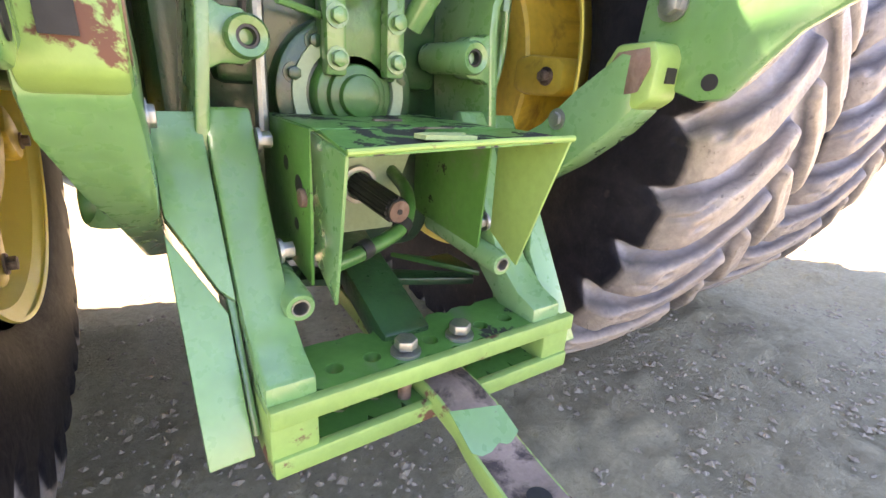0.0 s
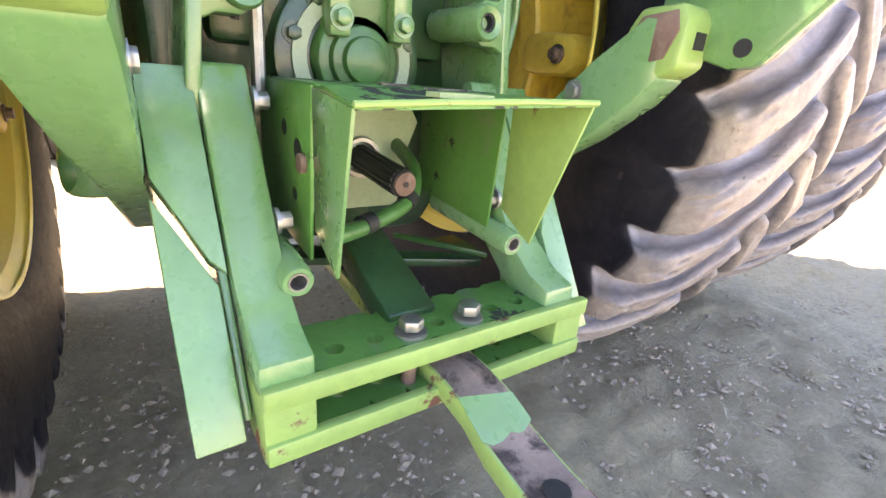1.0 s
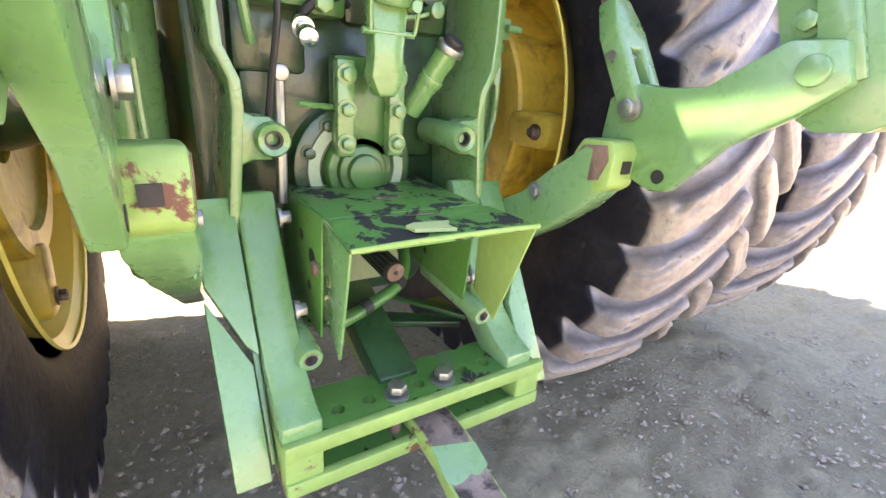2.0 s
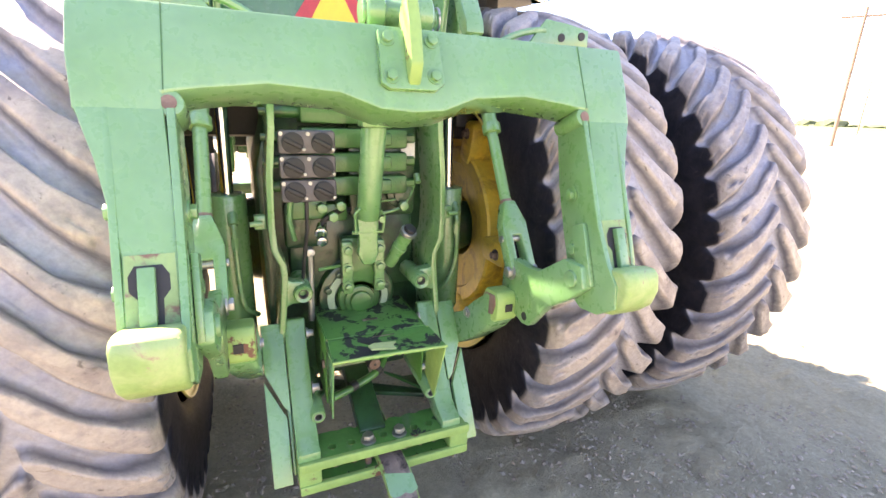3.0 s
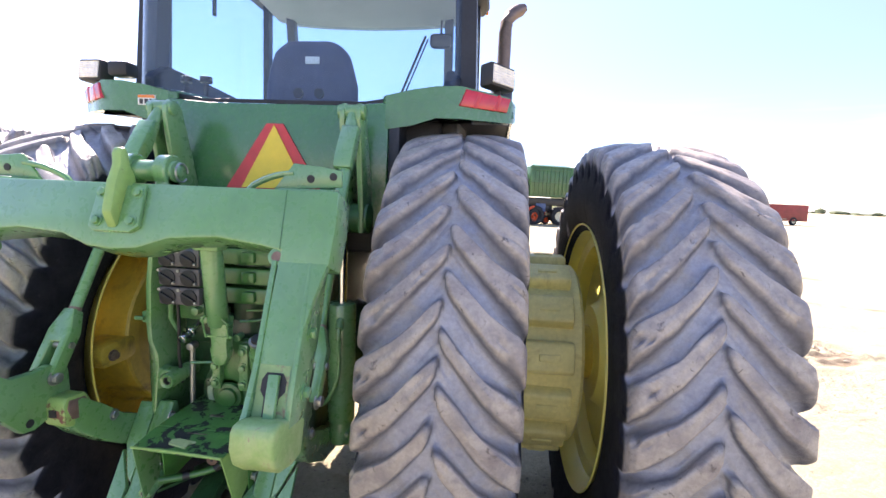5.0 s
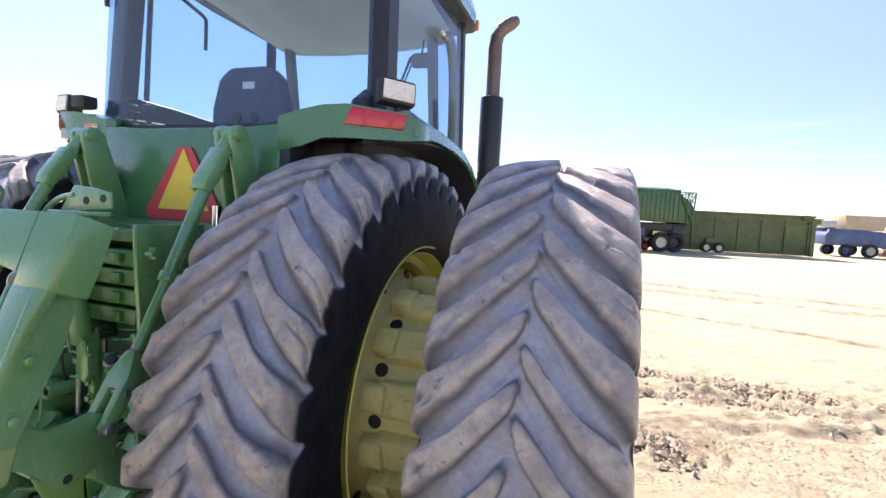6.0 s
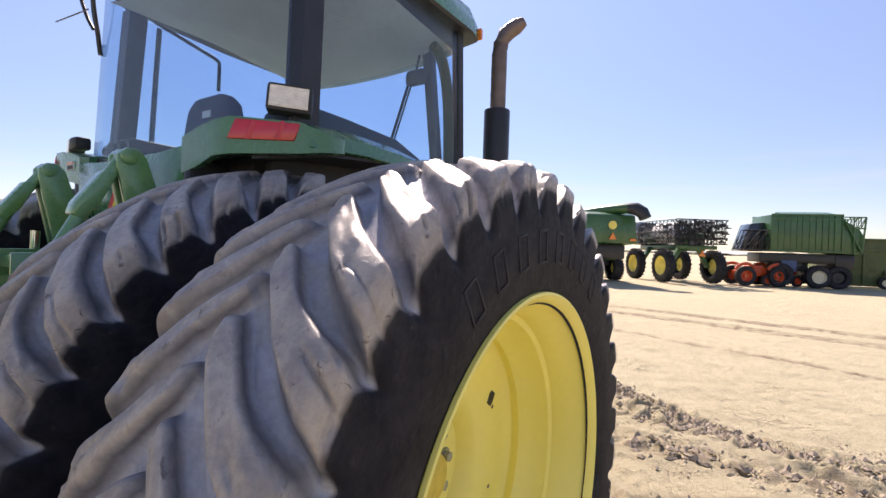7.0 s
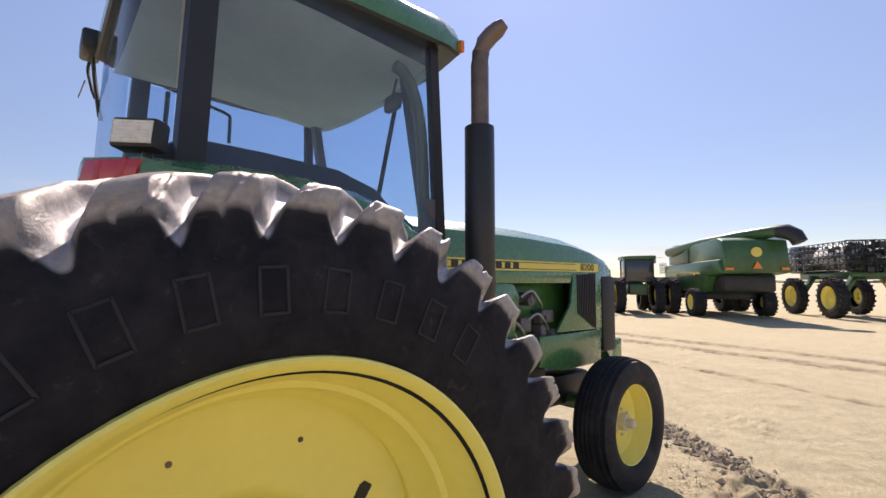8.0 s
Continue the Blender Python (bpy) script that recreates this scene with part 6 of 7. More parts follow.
# plate, thin pipes and fittings on the right of the cover
bm = bmn()
box(bm, (0.186, 1.975, 1.365), (0.05, 0.004, 0.075), 0.001)
part("white_plate", bm, WHITE, tractor, "small white information plate")
bm = bmn()
pipe(bm, [(0.222, 1.99, 1.27), (0.19, 1.96, 1.215), (0.14, 1.94, 1.175), (0.06, 1.94, 1.16), (0.04, 1.94, 1.16)], 0.005, 8)
pipe(bm, [(0.21, 1.99, 1.25), (0.16, 1.96, 1.21), (0.06, 1.95, 1.20)], 0.004, 8)
part("thin_pipe", bm, GREEN, tractor)
bm = bmn()
rod(bm, (0.222, 1.985, 1.285), (0.222, 1.965, 1.26), 0.012, seg=10)
rod(bm, (0.16, 1.96, 1.185), (0.16, 1.925, 1.185), 0.016, seg=14, bev=0.002)
rod(bm, (0.04, 1.95, 1.10), (0.04, 1.91, 1.10), 0.014, seg=14, bev=0.002)
part("pipe_fitting", bm, GREEN, tractor)

# rockshaft, lift arms, lift links, cylinders and lower arms
bm = bmn()
rod(bm, (-0.46, 2.24, 1.56), (0.46, 2.24, 1.56), 0.065, seg=28, bev=0.008)
part("rockshaft", bm, GREEN_CAST, tractor, "round green rockshaft across the top")
for s in (1, -1):
    for dx in (-0.032, 0.032):
        bm = bmn()
        x = s * (0.405 + dx)
        prism(bm, [(2.31, 1.50), (2.32, 1.64), (2.20, 1.99), (2.17, 2.02), (2.13, 2.02), (2.10, 1.99), (2.10, 1.95), (2.17, 1.60), (2.17, 1.50)], "x", x - 0.011, x + 0.011, 0.006)
        part("lift_arm", bm, GREEN, tractor, "green lift arm plate")
    bm = bmn()
    rod(bm, (s * 0.350, 2.137, 1.985), (s * 0.460, 2.137, 1.985), 0.030, seg=24, bev=0.005)
    part("lift_pin", bm, GREEN, tractor)
    bm = bmn()
    p0, p1 = Vector((s * 0.408, 2.137, 1.985)), Vector((s * 0.420, 2.035, 1.835))
    rod(bm, p0, p1, 0.024, seg=20)
    prism(bm, [(2.105, 1.915), (2.06, 1.925), (1.975, 1.80), (1.965, 1.76), (2.0, 1.745), (2.05, 1.80)], "x", s * 0.420 - 0.034, s * 0.420 + 0.034, 0.008)
    rod(bm, (s * 0.422, 2.02, 1.80), (s * 0.434, 1.842, 1.45), 0.024, seg=22, bev=0.003)
    rod(bm, (s * 0.434, 1.850, 1.466), (s * 0.4345, 1.835, 1.437), 0.031, seg=22, bev=0.003)
    rod(bm, (s * 0.434, 1.842, 1.45), (s * 0.439, 1.715, 1.21), 0.0185, seg=18)
    lift = part("lift_link", bm, GREEN, tractor, "green adjustable lift link")
    bm = bmn()
    rod(bm, (s * 0.4388, 1.727, 1.232), (s * 0.439, 1.710, 1.20), 0.0195, seg=18)
    part("link_collar", bm, RUST, lift)
    bm = bmn()
    # a wedge-shaped fork: outline across and down the link, with an open window between its arms
    fork = [(-0.019, 0.0), (0.019, 0.0), (0.044, 0.075), (0.044, 0.215), (0.034, 0.235), (0.017, 0.235), (0.015, 0.115), (-0.015, 0.115), (-0.017, 0.235), (-0.034, 0.235), (-0.044, 0.215), (-0.044, 0.075)]
    fm = Matrix(((1, 0, 0, s * 0.440), (0, -0.517, 0.856, 1.722), (0, -0.856, -0.517, 1.225), (0, 0, 0, 1)))
    prism(bm, fork, "z", -0.022, 0.022, 0.005, fm)
    part("link_fork", bm, GREEN, lift)
    bm = bmn()
    hexbolt(bm, (s * 0.405, 1.605, 1.03), (-s, 0, 0), 0.018, 0.015)
    hexbolt(bm, (s * 0.475, 1.605, 1.03), (s, 0, 0), 0.018, 0.015)
    rod(bm, (s * 0.39, 1.66, 1.12), (s * 0.49, 1.66, 1.12), 0.011, seg=12)
    part("fork_pin", bm, STEEL, lift)
    # hydraulic lift cylinder
    bm = bmn()
    rod(bm, (s * 0.393, 2.10, 0.72), (s * 0.393, 2.09, 1.222), 0.056, seg=30, bev=0.006)
    rod(bm, (s * 0.393, 2.10, 0.62), (s * 0.393, 2.10, 0.73), 0.045, seg=24, bev=0.01)
    cyl = part("lift_cylinder", bm, GREEN, tractor, "green hydraulic lift cylinder with a chromed rod")
    bm = bmn()
    rod(bm, (s * 0.393, 2.09, 1.22), (s * 0.385, 2.10, 1.70), 0.019, seg=20)
    part("cylinder_rod", bm, CHROME, cyl, "chromed cylinder rod")
    bm = bmn()
    pipe(bm, [(s * 0.393 + 0.01, 2.03, 1.15), (s * 0.393 + 0.01, 2.015, 1.08), (s * 0.393 + 0.012, 2.02, 0.95), (s * 0.37, 2.02, 0.85), (s * 0.33, 2.05, 0.80)], 0.009, 10)
    rod(bm, (s * 0.393 + 0.008, 2.05, 1.165), (s * 0.393 + 0.01, 2.02, 1.13), 0.017, seg=14, bev=0.003)
    rod(bm, (s * 0.393 + 0.01, 2.018, 1.09), (s * 0.393 + 0.01, 2.017, 1.05), 0.013, seg=6)
    part("cylinder_pipe", bm, GREEN, cyl)
    bm = bmn()
    rod(bm, (s * 0.34, 2.10, 0.66), (s * 0.44, 2.10, 0.66), 0.038, seg=26, bev=0.01)
    part("cylinder_pivot", bm, GREEN_CAST, cyl)
    # lower draft arm: bar, square-holed sleeve, shaped rear plate
    bm = bmn()
    rows = []
    for y, x0, x1, z0, z1 in ((1.605, 0.345, 0.425, 0.865, 0.962), (1.64, 0.340, 0.425, 0.825, 0.955), (1.72, 0.335, 0.405, 0.755, 0.895), (1.80, 0.335, 0.385, 0.70, 0.825), (2.0, 0.315, 0.36, 0.585, 0.72), (2.4, 0.30, 0.34, 0.50, 0.60)):
        rows.append([bm.verts.new((s * x, y, z)) for x, z in ((x0, z0), (x1, z0), (x1, z1), (x0, z1))])
    for a, b in zip(rows, rows[1:]):
        for j in range(4):
            bm.faces.new((a[j], a[(j + 1) % 4], b[(j + 1) % 4], b[j]))
    bm.faces.new(rows[0]), bm.faces.new(rows[-1][::-1])
    bmesh.ops.recalc_face_normals(bm, faces=bm.faces)
    bevel(bm, bm.verts[:], 0.008)
    arm = part("lower_arm", bm, GREEN, tractor, "green lower hitch arm")
    bm = bmn()
    prism(bm, [(1.675, 0.935), (1.655, 0.968), (1.585, 0.972), (1.574, 0.95), (1.576, 0.885), (1.60, 0.868), (1.66, 0.862)], "x", s * 0.345, s * 0.420, 0.008)
    part("arm_sleeve", bm, GREEN_WORN, arm, "square-holed sleeve with worn paint")
    bm = bmn()
    prism(bm, [(1.668, 0.925), (1.648, 0.955), (1.592, 0.962), (1.584, 0.935), (1.60, 0.895), (1.64, 0.885)], "x", s * 0.3425, s * 0.346, 0.001)
    part("rubbed_patch", bm, RUST, arm, "patch rubbed down to brown steel")
    bm = bmn()
    box(bm, (s * 0.386, 1.5735, 0.922), (0.024, 0.005, 0.024), 0)
    part("square_hole", bm, BLACK, arm)
    bm = bmn()
    prism(bm, [(1.665, 0.955), (1.66, 1.045), (1.60, 1.075), (1.54, 1.07), (1.475, 1.075), (1.37, 1.145), (1.30, 1.145), (1.28, 1.09), (1.33, 1.045), (1.42, 0.985), (1.50, 0.89), (1.535, 0.885), (1.60, 0.905)], "x", s * 0.408, s * 0.440, 0.007)
    part("arm_plate", bm, GREEN, arm, "shaped green arm end plate")
    bm = bmn()
    for x in (s * 0.4075, s * 0.4405):
        rod(bm, (x - 0.001, 1.52, 0.915), (x + 0.001, 1.52, 0.915), 0.013, seg=18)
    part("arm_hole", bm, BLACK, arm)
    bm = bmn()
    hexbolt(bm, (s * 0.335, 1.755, 0.838), (-s, 0, 0), 0.014, 0.008)
    hexbolt(bm, (s * 0.40, 1.755, 0.838), (s, 0, 0), 0.014, 0.008)
    part("arm_bolt", bm, STEEL, arm)

# ---- quick hitch on the three-point linkage ----
hitch = thing("quick_hitch", (0, 1.36, 0.9), "green steel quick hitch frame on the tractor's lift arms", "implement hitch")
DN = Vector((0, -0.354, -0.935))
NR = Vector((0, -0.935, 0.354))     # out of its rear face


def H(x, s_, d=0.0):
    """A place on the leaning hitch frame: across, down from the top edge, in from the rear face."""
    return Vector((0, 1.456, 1.67)) + Vector((x, 0, 0)) + DN * s_ - NR * d


HM = Matrix((Vector((1, 0, 0, 0)), Vector((0, DN.y, -NR.y, 0)), Vector((0, DN.z, -NR.z, 0)), Vector((0, 0, 0, 1))))
HM = Matrix.Translation((0, 1.456, 1.67)) @ HM      # maps (across, down, in)


def hplate(bm, pts, d0, d1, bev=0.006):
    prism(bm, pts, "z", d0, d1, bev, HM)


bm = bmn()
top = [(-0.585, 0.0), (0.585, 0.0), (0.590, 0.10), (0.585, 0.20), (0.455, 0.20), (0.455, 0.165), (0.40, 0.155), (0.28, 0.140), (0.15, 0.150), (0.07, 0.180), (0.0, 0.186),
       (-0.07, 0.180), (-0.15, 0.150), (-0.28, 0.140), (-0.40, 0.155), (-0.455, 0.165), (-0.455, 0.20), (-0.585, 0.20), (-0.590, 0.10)]
hplate(bm, top, 0.0, 0.105, 0.008)
beam = part("top_beam", bm, GREEN, hitch, "deep green arched cross beam")
for s in (1, -1):
    bm = bmn()
    hplate(bm, [(s * a, b) for a, b in ((0.583, 0.19), (0.560, 0.28), (0.533, 0.44), (0.536, 0.60), (0.475, 0.62), (0.448, 0.60), (0.448, 0.44), (0.452, 0.28), (0.455, 0.19))], 0.0, 0.03, 0.005)
    leg = part("leg", bm, GREEN, hitch, "tapered green hitch leg")
    bm = bmn()
    # side cheeks down to the hook
    for x0, x1, mm in ((0.438, 0.452, 1), (0.533, 0.546, 1)):
        cheek = [(0.19, 0.0), (0.19, 0.105), (0.33, 0.125), (0.46, 0.13), (0.62, 0.13), (0.655, 0.10), (0.67, 0.04), (0.655, -0.025), (0.60, -0.04), (0.55, -0.02), (0.45, -0.005)]
        if x0 > 0.5:
            cheek = [(0.19, 0.0), (0.19, 0.105), (0.33, 0.115), (0.46, 0.10), (0.56, 0.09), (0.58, 0.0), (0.45, -0.003)]
        prism(bm, cheek, "x", s * x0, s * x1, 0.003, HM)
    part("cheek_plate", bm, GREEN, leg)
    # slot with the latch bar
    bm = bmn()
    slot = [(0.465, 0.475), (0.475, 0.458), (0.515, 0.458), (0.525, 0.475), (0.525, 0.50), (0.512, 0.515), (0.510, 0.575), (0.478, 0.575), (0.476, 0.515), (0.465, 0.50)]
    hplate(bm, [(s * a, b) for a, b in slot], -0.0015, 0.004, 0)
    part("latch_slot", bm, BLACK, leg, "dark keyhole slot")
    bm = bmn()
    hplate(bm, [(s * a, b) for a, b in ((0.484, 0.462), (0.510, 0.462), (0.512, 0.565), (0.486, 0.565))], -0.016, 0.0, 0.003)
    part("latch_bar", bm, GREEN, leg, "green latch bar")
    bm = bmn()
    hplate(bm, [(s * a, b) for a, b in ((0.455, 0.44), (0.529, 0.44), (0.532, 0.60), (0.475, 0.60), (0.455, 0.58))], -0.0012, 0.001, 0)
    part("worn_face", bm, RUSTY_GREEN, leg, "paint worn to rust round the slot")
    # hook: rounded cupped jaw
    bm = bmn()
    jaw = [(0.56, 0.10), (0.556, 0.02), (0.560, -0.04), (0.568, -0.066), (0.585, -0.074), (0.622, -0.066), (0.655, -0.04), (0.67, 0.0), (0.665, 0.06), (0.645, 0.11)]
    prism(bm, jaw, "x", s * 0.444, s * 0.545, 0.010, HM, seg=3)
    part("hook", bm, HOOK_PAINT, leg, "rounded hook jaw with rubbed yellow-green paint")
    bm = bmn()
    for d, q in ((0.075, 0.36), (0.09, 0.50)):
        hexbolt(bm, HM @ Vector((s * 0.438, q, d)), (-s, 0, 0), 0.015, 0.012)
        hexbolt(bm, HM @ Vector((s * 0.546, q, d - 0.03)), (s, 0, 0), 0.015, 0.012)
    rod(bm, HM @ Vector((s * 0.40, 0.575, 0.08)), HM @ Vector((s * 0.452, 0.575, 0.08)), 0.022, seg=18, bev=0.003)
    part("leg_bolt", bm, GREEN, leg)
    bm = bmn()
    prism(bm, [(0.44, 0.03), (0.44, 0.075), (0.60, 0.085), (0.60, 0.03)], "x", s * 0.4235, s * 0.437, 0.003, HM)
    part("wear_plate", bm, GREEN, leg)
    # corner bushing
    bm = bmn()
    rod(bm, HM @ Vector((s * 0.447, 0.180, 0.004)), HM @ Vector((s * 0.447, 0.180, 0.10)), 0.024, seg=22, bev=0.004)
    boss = part("corner_boss", bm, GREEN, hitch)
    bm = bmn()
    rod(bm, HM @ Vector((s * 0.447, 0.180, 0.002)), HM @ Vector((s * 0.447, 0.180, 0.005)), 0.013, seg=16)
    part("boss_bolt", bm, RUST, boss)
    # lever bracket standing on the beam
    bm = bmn()
    prism(bm, [(s * a, b) for a, b in ((0.36, 1.665), (0.56, 1.68), (0.558, 1.725), (0.50, 1.735), (0.42, 1.742))], "y", 1.555, 1.565, 0.003)
    prism(bm, [(s * a, b) for a, b in ((0.40, 1.66), (0.55, 1.66), (0.55, 1.672), (0.40, 1.672))], "y", 1.50, 1.565, 0.003)
    br = part("lever_bracket", bm, GREEN, hitch, "small green release bracket on the beam")
    bm = bmn()
    pipe(bm, [(s * 0.42, 1.56, 1.715), (s * 0.36, 1.565, 1.705), (s * 0.30, 1.57, 1.68), (s * 0.27, 1.57, 1.65)], 0.009, 8)
    part("release_rod", bm, GREEN, br)
    bm = bmn()
    for a, b in ((0.535, 1.708), (0.47, 1.70)):
        rod(bm, (s * a, 1.553, b), (s * a, 1.5555, b), 0.011, seg=14)
    part("bracket_hole", bm, BLACK, br)
    bm = bmn()
    sg = HM @ Vector((s * 0.4475, 0.0, -0.001))
    hplate(bm, [(s * a, b) for a, b in ((0.4465, 0.004), (0.4485, 0.004), (0.4545, 0.16), (0.4525, 0.16))], -0.0012, 0.001, 0)
    part("weld_seam", bm, GREEN_CAST, beam)

# centre hook for the top link
bm = bmn()
hplate(bm, [(-0.066, 0.018), (0.066, 0.012), (0.072, 0.125), (0.05, 0.142), (-0.05, 0.142), (-0.068, 0.13)], -0.014, 0.0, 0.003)
plate = part("hook_plate", bm, GREEN, hitch, "bolted green plate carrying the top hook")
bm = bmn()
for x, q in ((-0.048, 0.036), (0.05, 0.034), (-0.046, 0.115), (0.05, 0.112)):
    hexbolt(bm, HM @ Vector((x, q, -0.014)), NR, 0.012, 0.008)
part("plate_bolt", bm, GREEN, plate)
bm = bmn()
prism(bm, [(0.135, -0.012), (0.10, -0.045), (0.02, -0.055), (-0.03, -0.052), (-0.055, -0.062), (-0.072, -0.060), (-0.078, -0.048), (-0.064, -0.035), (-0.04, -0.02), (-0.025, 0.0), (0.0, 0.02), (0.11, 0.0)], "x", -0.012, 0.016, 0.006, HM)
part("top_hook", bm, GREEN_WORN, plate, "upright hook, worn to rust in its throat")
bm = bmn()
for x0, x1 in ((-0.070, -0.030), (0.042, 0.080)):
    lathe(bm, [(x0, 0.012), (x0, 0.042), (x0 + 0.004, 0.046), (x1 - 0.004, 0.046), (x1, 0.042), (x1, 0.012)], Matrix.Translation((0, 1.535, 1.705)), 30)
    box(bm, ((x0 + x1) / 2, 1.53, 1.665), (x1 - x0, 0.06, 0.08), 0.008)
part("pin_boss", bm, GREEN, hitch, "pair of round bosses for the top pin")
bm = bmn()
rod(bm, (-0.078, 1.535, 1.705), (0.088, 1.535, 1.705), 0.030, seg=26, bev=0.004)
rod(bm, (0.085, 1.535, 1.705), (0.098, 1.535, 1.705), 0.018, seg=6, bev=0.003)
pin = part("top_pin", bm, GREEN, hitch)
bm = bmn()
sweep(bm, [(0.100, 1.535 + 0.026 * math.cos(a), 1.702 + 0.026 * math.sin(a)) for a in np.linspace(0, 5.6, 16)], 0.003, 6)
part("pin_ring", bm, STEEL, pin)

# ---- parked machines across the yard ----
def placed(bm, m):
    bmesh.ops.transform(bm, matrix=m, verts=bm.verts)
    return bm


class Machine:
    """Builds parts in a machine's own axes: x to its right, y ahead, z up, turned by yaw and set down at a place."""
    def __init__(self, name, at, yaw, label, category):
        self.m = Matrix.Translation(at) @ Matrix.Rotation(radians(yaw), 4, "Z")
        self.ob = thing(name, at, label, category)

    def add(self, name, bm, mat, label="", parent=None):
        return part(name, placed(bm, self.m), mat, parent or self.ob, label, split=name not in ("folded_boom", "frame", "wheel", "basket_rib"))

    def wheel(self, x, y, r, w, hub, lug=True, parent=None, dish=0.5):
        """A lugged wheel with a dished rim; hub is the rim's material."""
        at = Matrix.Translation((x, y, r))
        bm = bmn()
        s = 1 if x >= 0 else -1
        lathe(bm, [(-w * 0.42, r * 0.56), (-w * 0.5, r * 0.66), (-w * 0.5, r * 0.85), (-w * 0.42, r * 0.95), (0, r * 0.965), (w * 0.42, r * 0.95), (w * 0.5, r * 0.85), (w * 0.5, r * 0.66), (w * 0.42, r * 0.56)], at, 40)
        if lug:
            n = 22
            for side in (-1, 1):
                for k in range(n):
                    f = 2 * math.pi * (k + (0.5 if side > 0 else 0)) / n
                    m = at @ Matrix.Rotation(f, 4, "X")
                    box(bm, (0, 0, 0), (w * 0.56, r * 0.075, r * 0.07), 0, m @ Matrix.Translation((side * w * 0.26, 0, r * 0.965)) @ Matrix.Rotation(side * 0.6, 4, "Z"))
        t = self.add("wheel", bm, RUBBER_WALL, parent=parent)
        bm = bmn()
        lathe(bm, [(s * w * 0.45, r * 0.57), (s * w * 0.40, r * 0.55), (s * w * 0.15, r * 0.50), (s * w * (0.4 - dish), r * 0.45), (s * w * (0.38 - dish), r * 0.22), (s * w * 0.2, r * 0.16), (s * w * 0.25, r * 0.02)], at, 32)
        if parent is None:
            self.add("rim", bm, hub, parent=t)
        else:
            self.add("rim", bm, hub, parent=parent)
        return t


def lattice(bm, p0, p1, p2, n, r=0.02):
    """Two chords with zig-zag bracing between them."""
    p0, p1, p2 = Vector(p0), Vector(p1), Vector(p2)
    h = p2 - p0
    rod(bm, p0, p1, r, seg=6)
    rod(bm, p0 + h, p1 + h, r, seg=6)
    for k in range(n):
        a, b = p0.lerp(p1, k / n), p0.lerp(p1, (k + 1) / n)
        rod(bm, a, b + h, r * 0.7, seg=5)
        rod(bm, a + h, a, r * 0.7, seg=5)


# combine harvester, seen from its rear left
C = Machine("combine_harvester", (-6.65, 30.2, 0), 40, "green combine harvester with its unloading auger folded back", "combine harvester")
bm = bmn()
prism(bm, [(-3.0, 1.35), (-2.7, 1.15), (-1.9, 1.3), (0.5, 1.25), (2.6, 1.3), (2.9, 1.9), (2.9, 2.7), (-4.7, 2.75), (-4.95, 2.12), (-3.4, 2.0)], "x", -1.5, 1.5, 0.08)
body = C.add("body", bm, GREEN_FAR, "long green combine body")
bm = bmn()
prism(bm, [(-4.95, 2.1), (-5.0, 2.7), (-4.85, 3.6), (-4.3, 3.76), (-0.8, 3.66), (-0.7, 2.7), (-2.0, 2.1)], "x", -1.35, 1.35, 0.08)
C.add("rear_hood", bm, GREEN_FAR)
bm = bmn()
prism(bm, [(-0.75, 2.7), (-0.75, 3.6), (0.0, 3.65), (2.0, 3.55), (2.2, 2.7)], "x", -1.4, 1.4, 0.06)
C.add("grain_tank", bm, GREEN_FAR)
bm = bmn()
prism(bm, [(0.1, 3.6), (0.0, 3.85), (2.2, 3.9), (2.3, 3.5)], "x", -1.2, 1.2, 0.04)
C.add("tank_extension", bm, DARK_TRIM)
bm = bmn()
box(bm, (0, 3.25, 2.55), (1.9, 1.3, 1.7), 0.15)
C.add("cab", bm, DARK_GLASS)
bm = bmn()
box(bm, (0, 3.25, 3.5), (2.1, 1.6, 0.22), 0.08)
C.add("cab_roof", bm, GREEN_FAR)
bm = bmn()
sweep(bm, [(-1.5, 1.9, 3.46), (-1.35, 0.4, 3.55), (-0.95, -1.7, 3.70), (0.0, -3.9, 3.88), (0.85, -4.9, 3.97), (1.05, -5.1, 3.96)], 0.27, 16)
auger = C.add("auger_tube", bm, GREEN_FAR, "long unloading auger tube")
bm = bmn()
sweep(bm, [(0.9, -4.95, 3.97), (1.15, -5.2, 3.93), (1.38, -5.45, 3.72), (1.48, -5.55, 3.42)], [0.29, 0.34, 0.33, 0.30], 14)
C.add("auger_spout", bm, DARK_TRIM, "black rubber auger spout", auger)
bm = bmn()
box(bm, (0, -3.6, 1.65), (2.2, 1.5, 0.8), 0.1)
box(bm, (0, -2.2, 1.0), (2.4, 0.35, 0.35), 0.05)
box(bm, (0, 2.2, 1.0), (2.9, 0.4, 0.5), 0.05)
C.add("rear_chopper", bm, BLACK_STEEL)
bm = bmn()
for x in (-1.505, 1.505):
    prism(bm, [(-2.6, 2.1), (2.3, 2.25), (2.5, 2.42), (-2.5, 2.2)], "x", x - 0.006, x + 0.006)
C.add("side_stripe", bm, YELLOW_DECAL)
bm = bmn()
for x in (-1.15, 1.15):
    box(bm, (x, -5.0, 2.3), (0.34, 0.05, 0.12), 0.01)
for y in (-2.0, 0.6):
    box(bm, (-1.53, y, 2.1), (0.05, 0.3, 0.1), 0.01)
C.add("marker_lamp", bm, ORANGE_LENS)
bm = bmn()
prism(bm, [(-0.2, 2.3), (0.2, 2.3), (0, 2.65)], "y", -5.06, -5.01)
C.add("slow_vehicle_emblem", bm, ORANGE_LENS)
bm = bmn()
rod(bm, (0, -4.95, 3.05), (0, -5.03, 3.05), 0.22, seg=24)
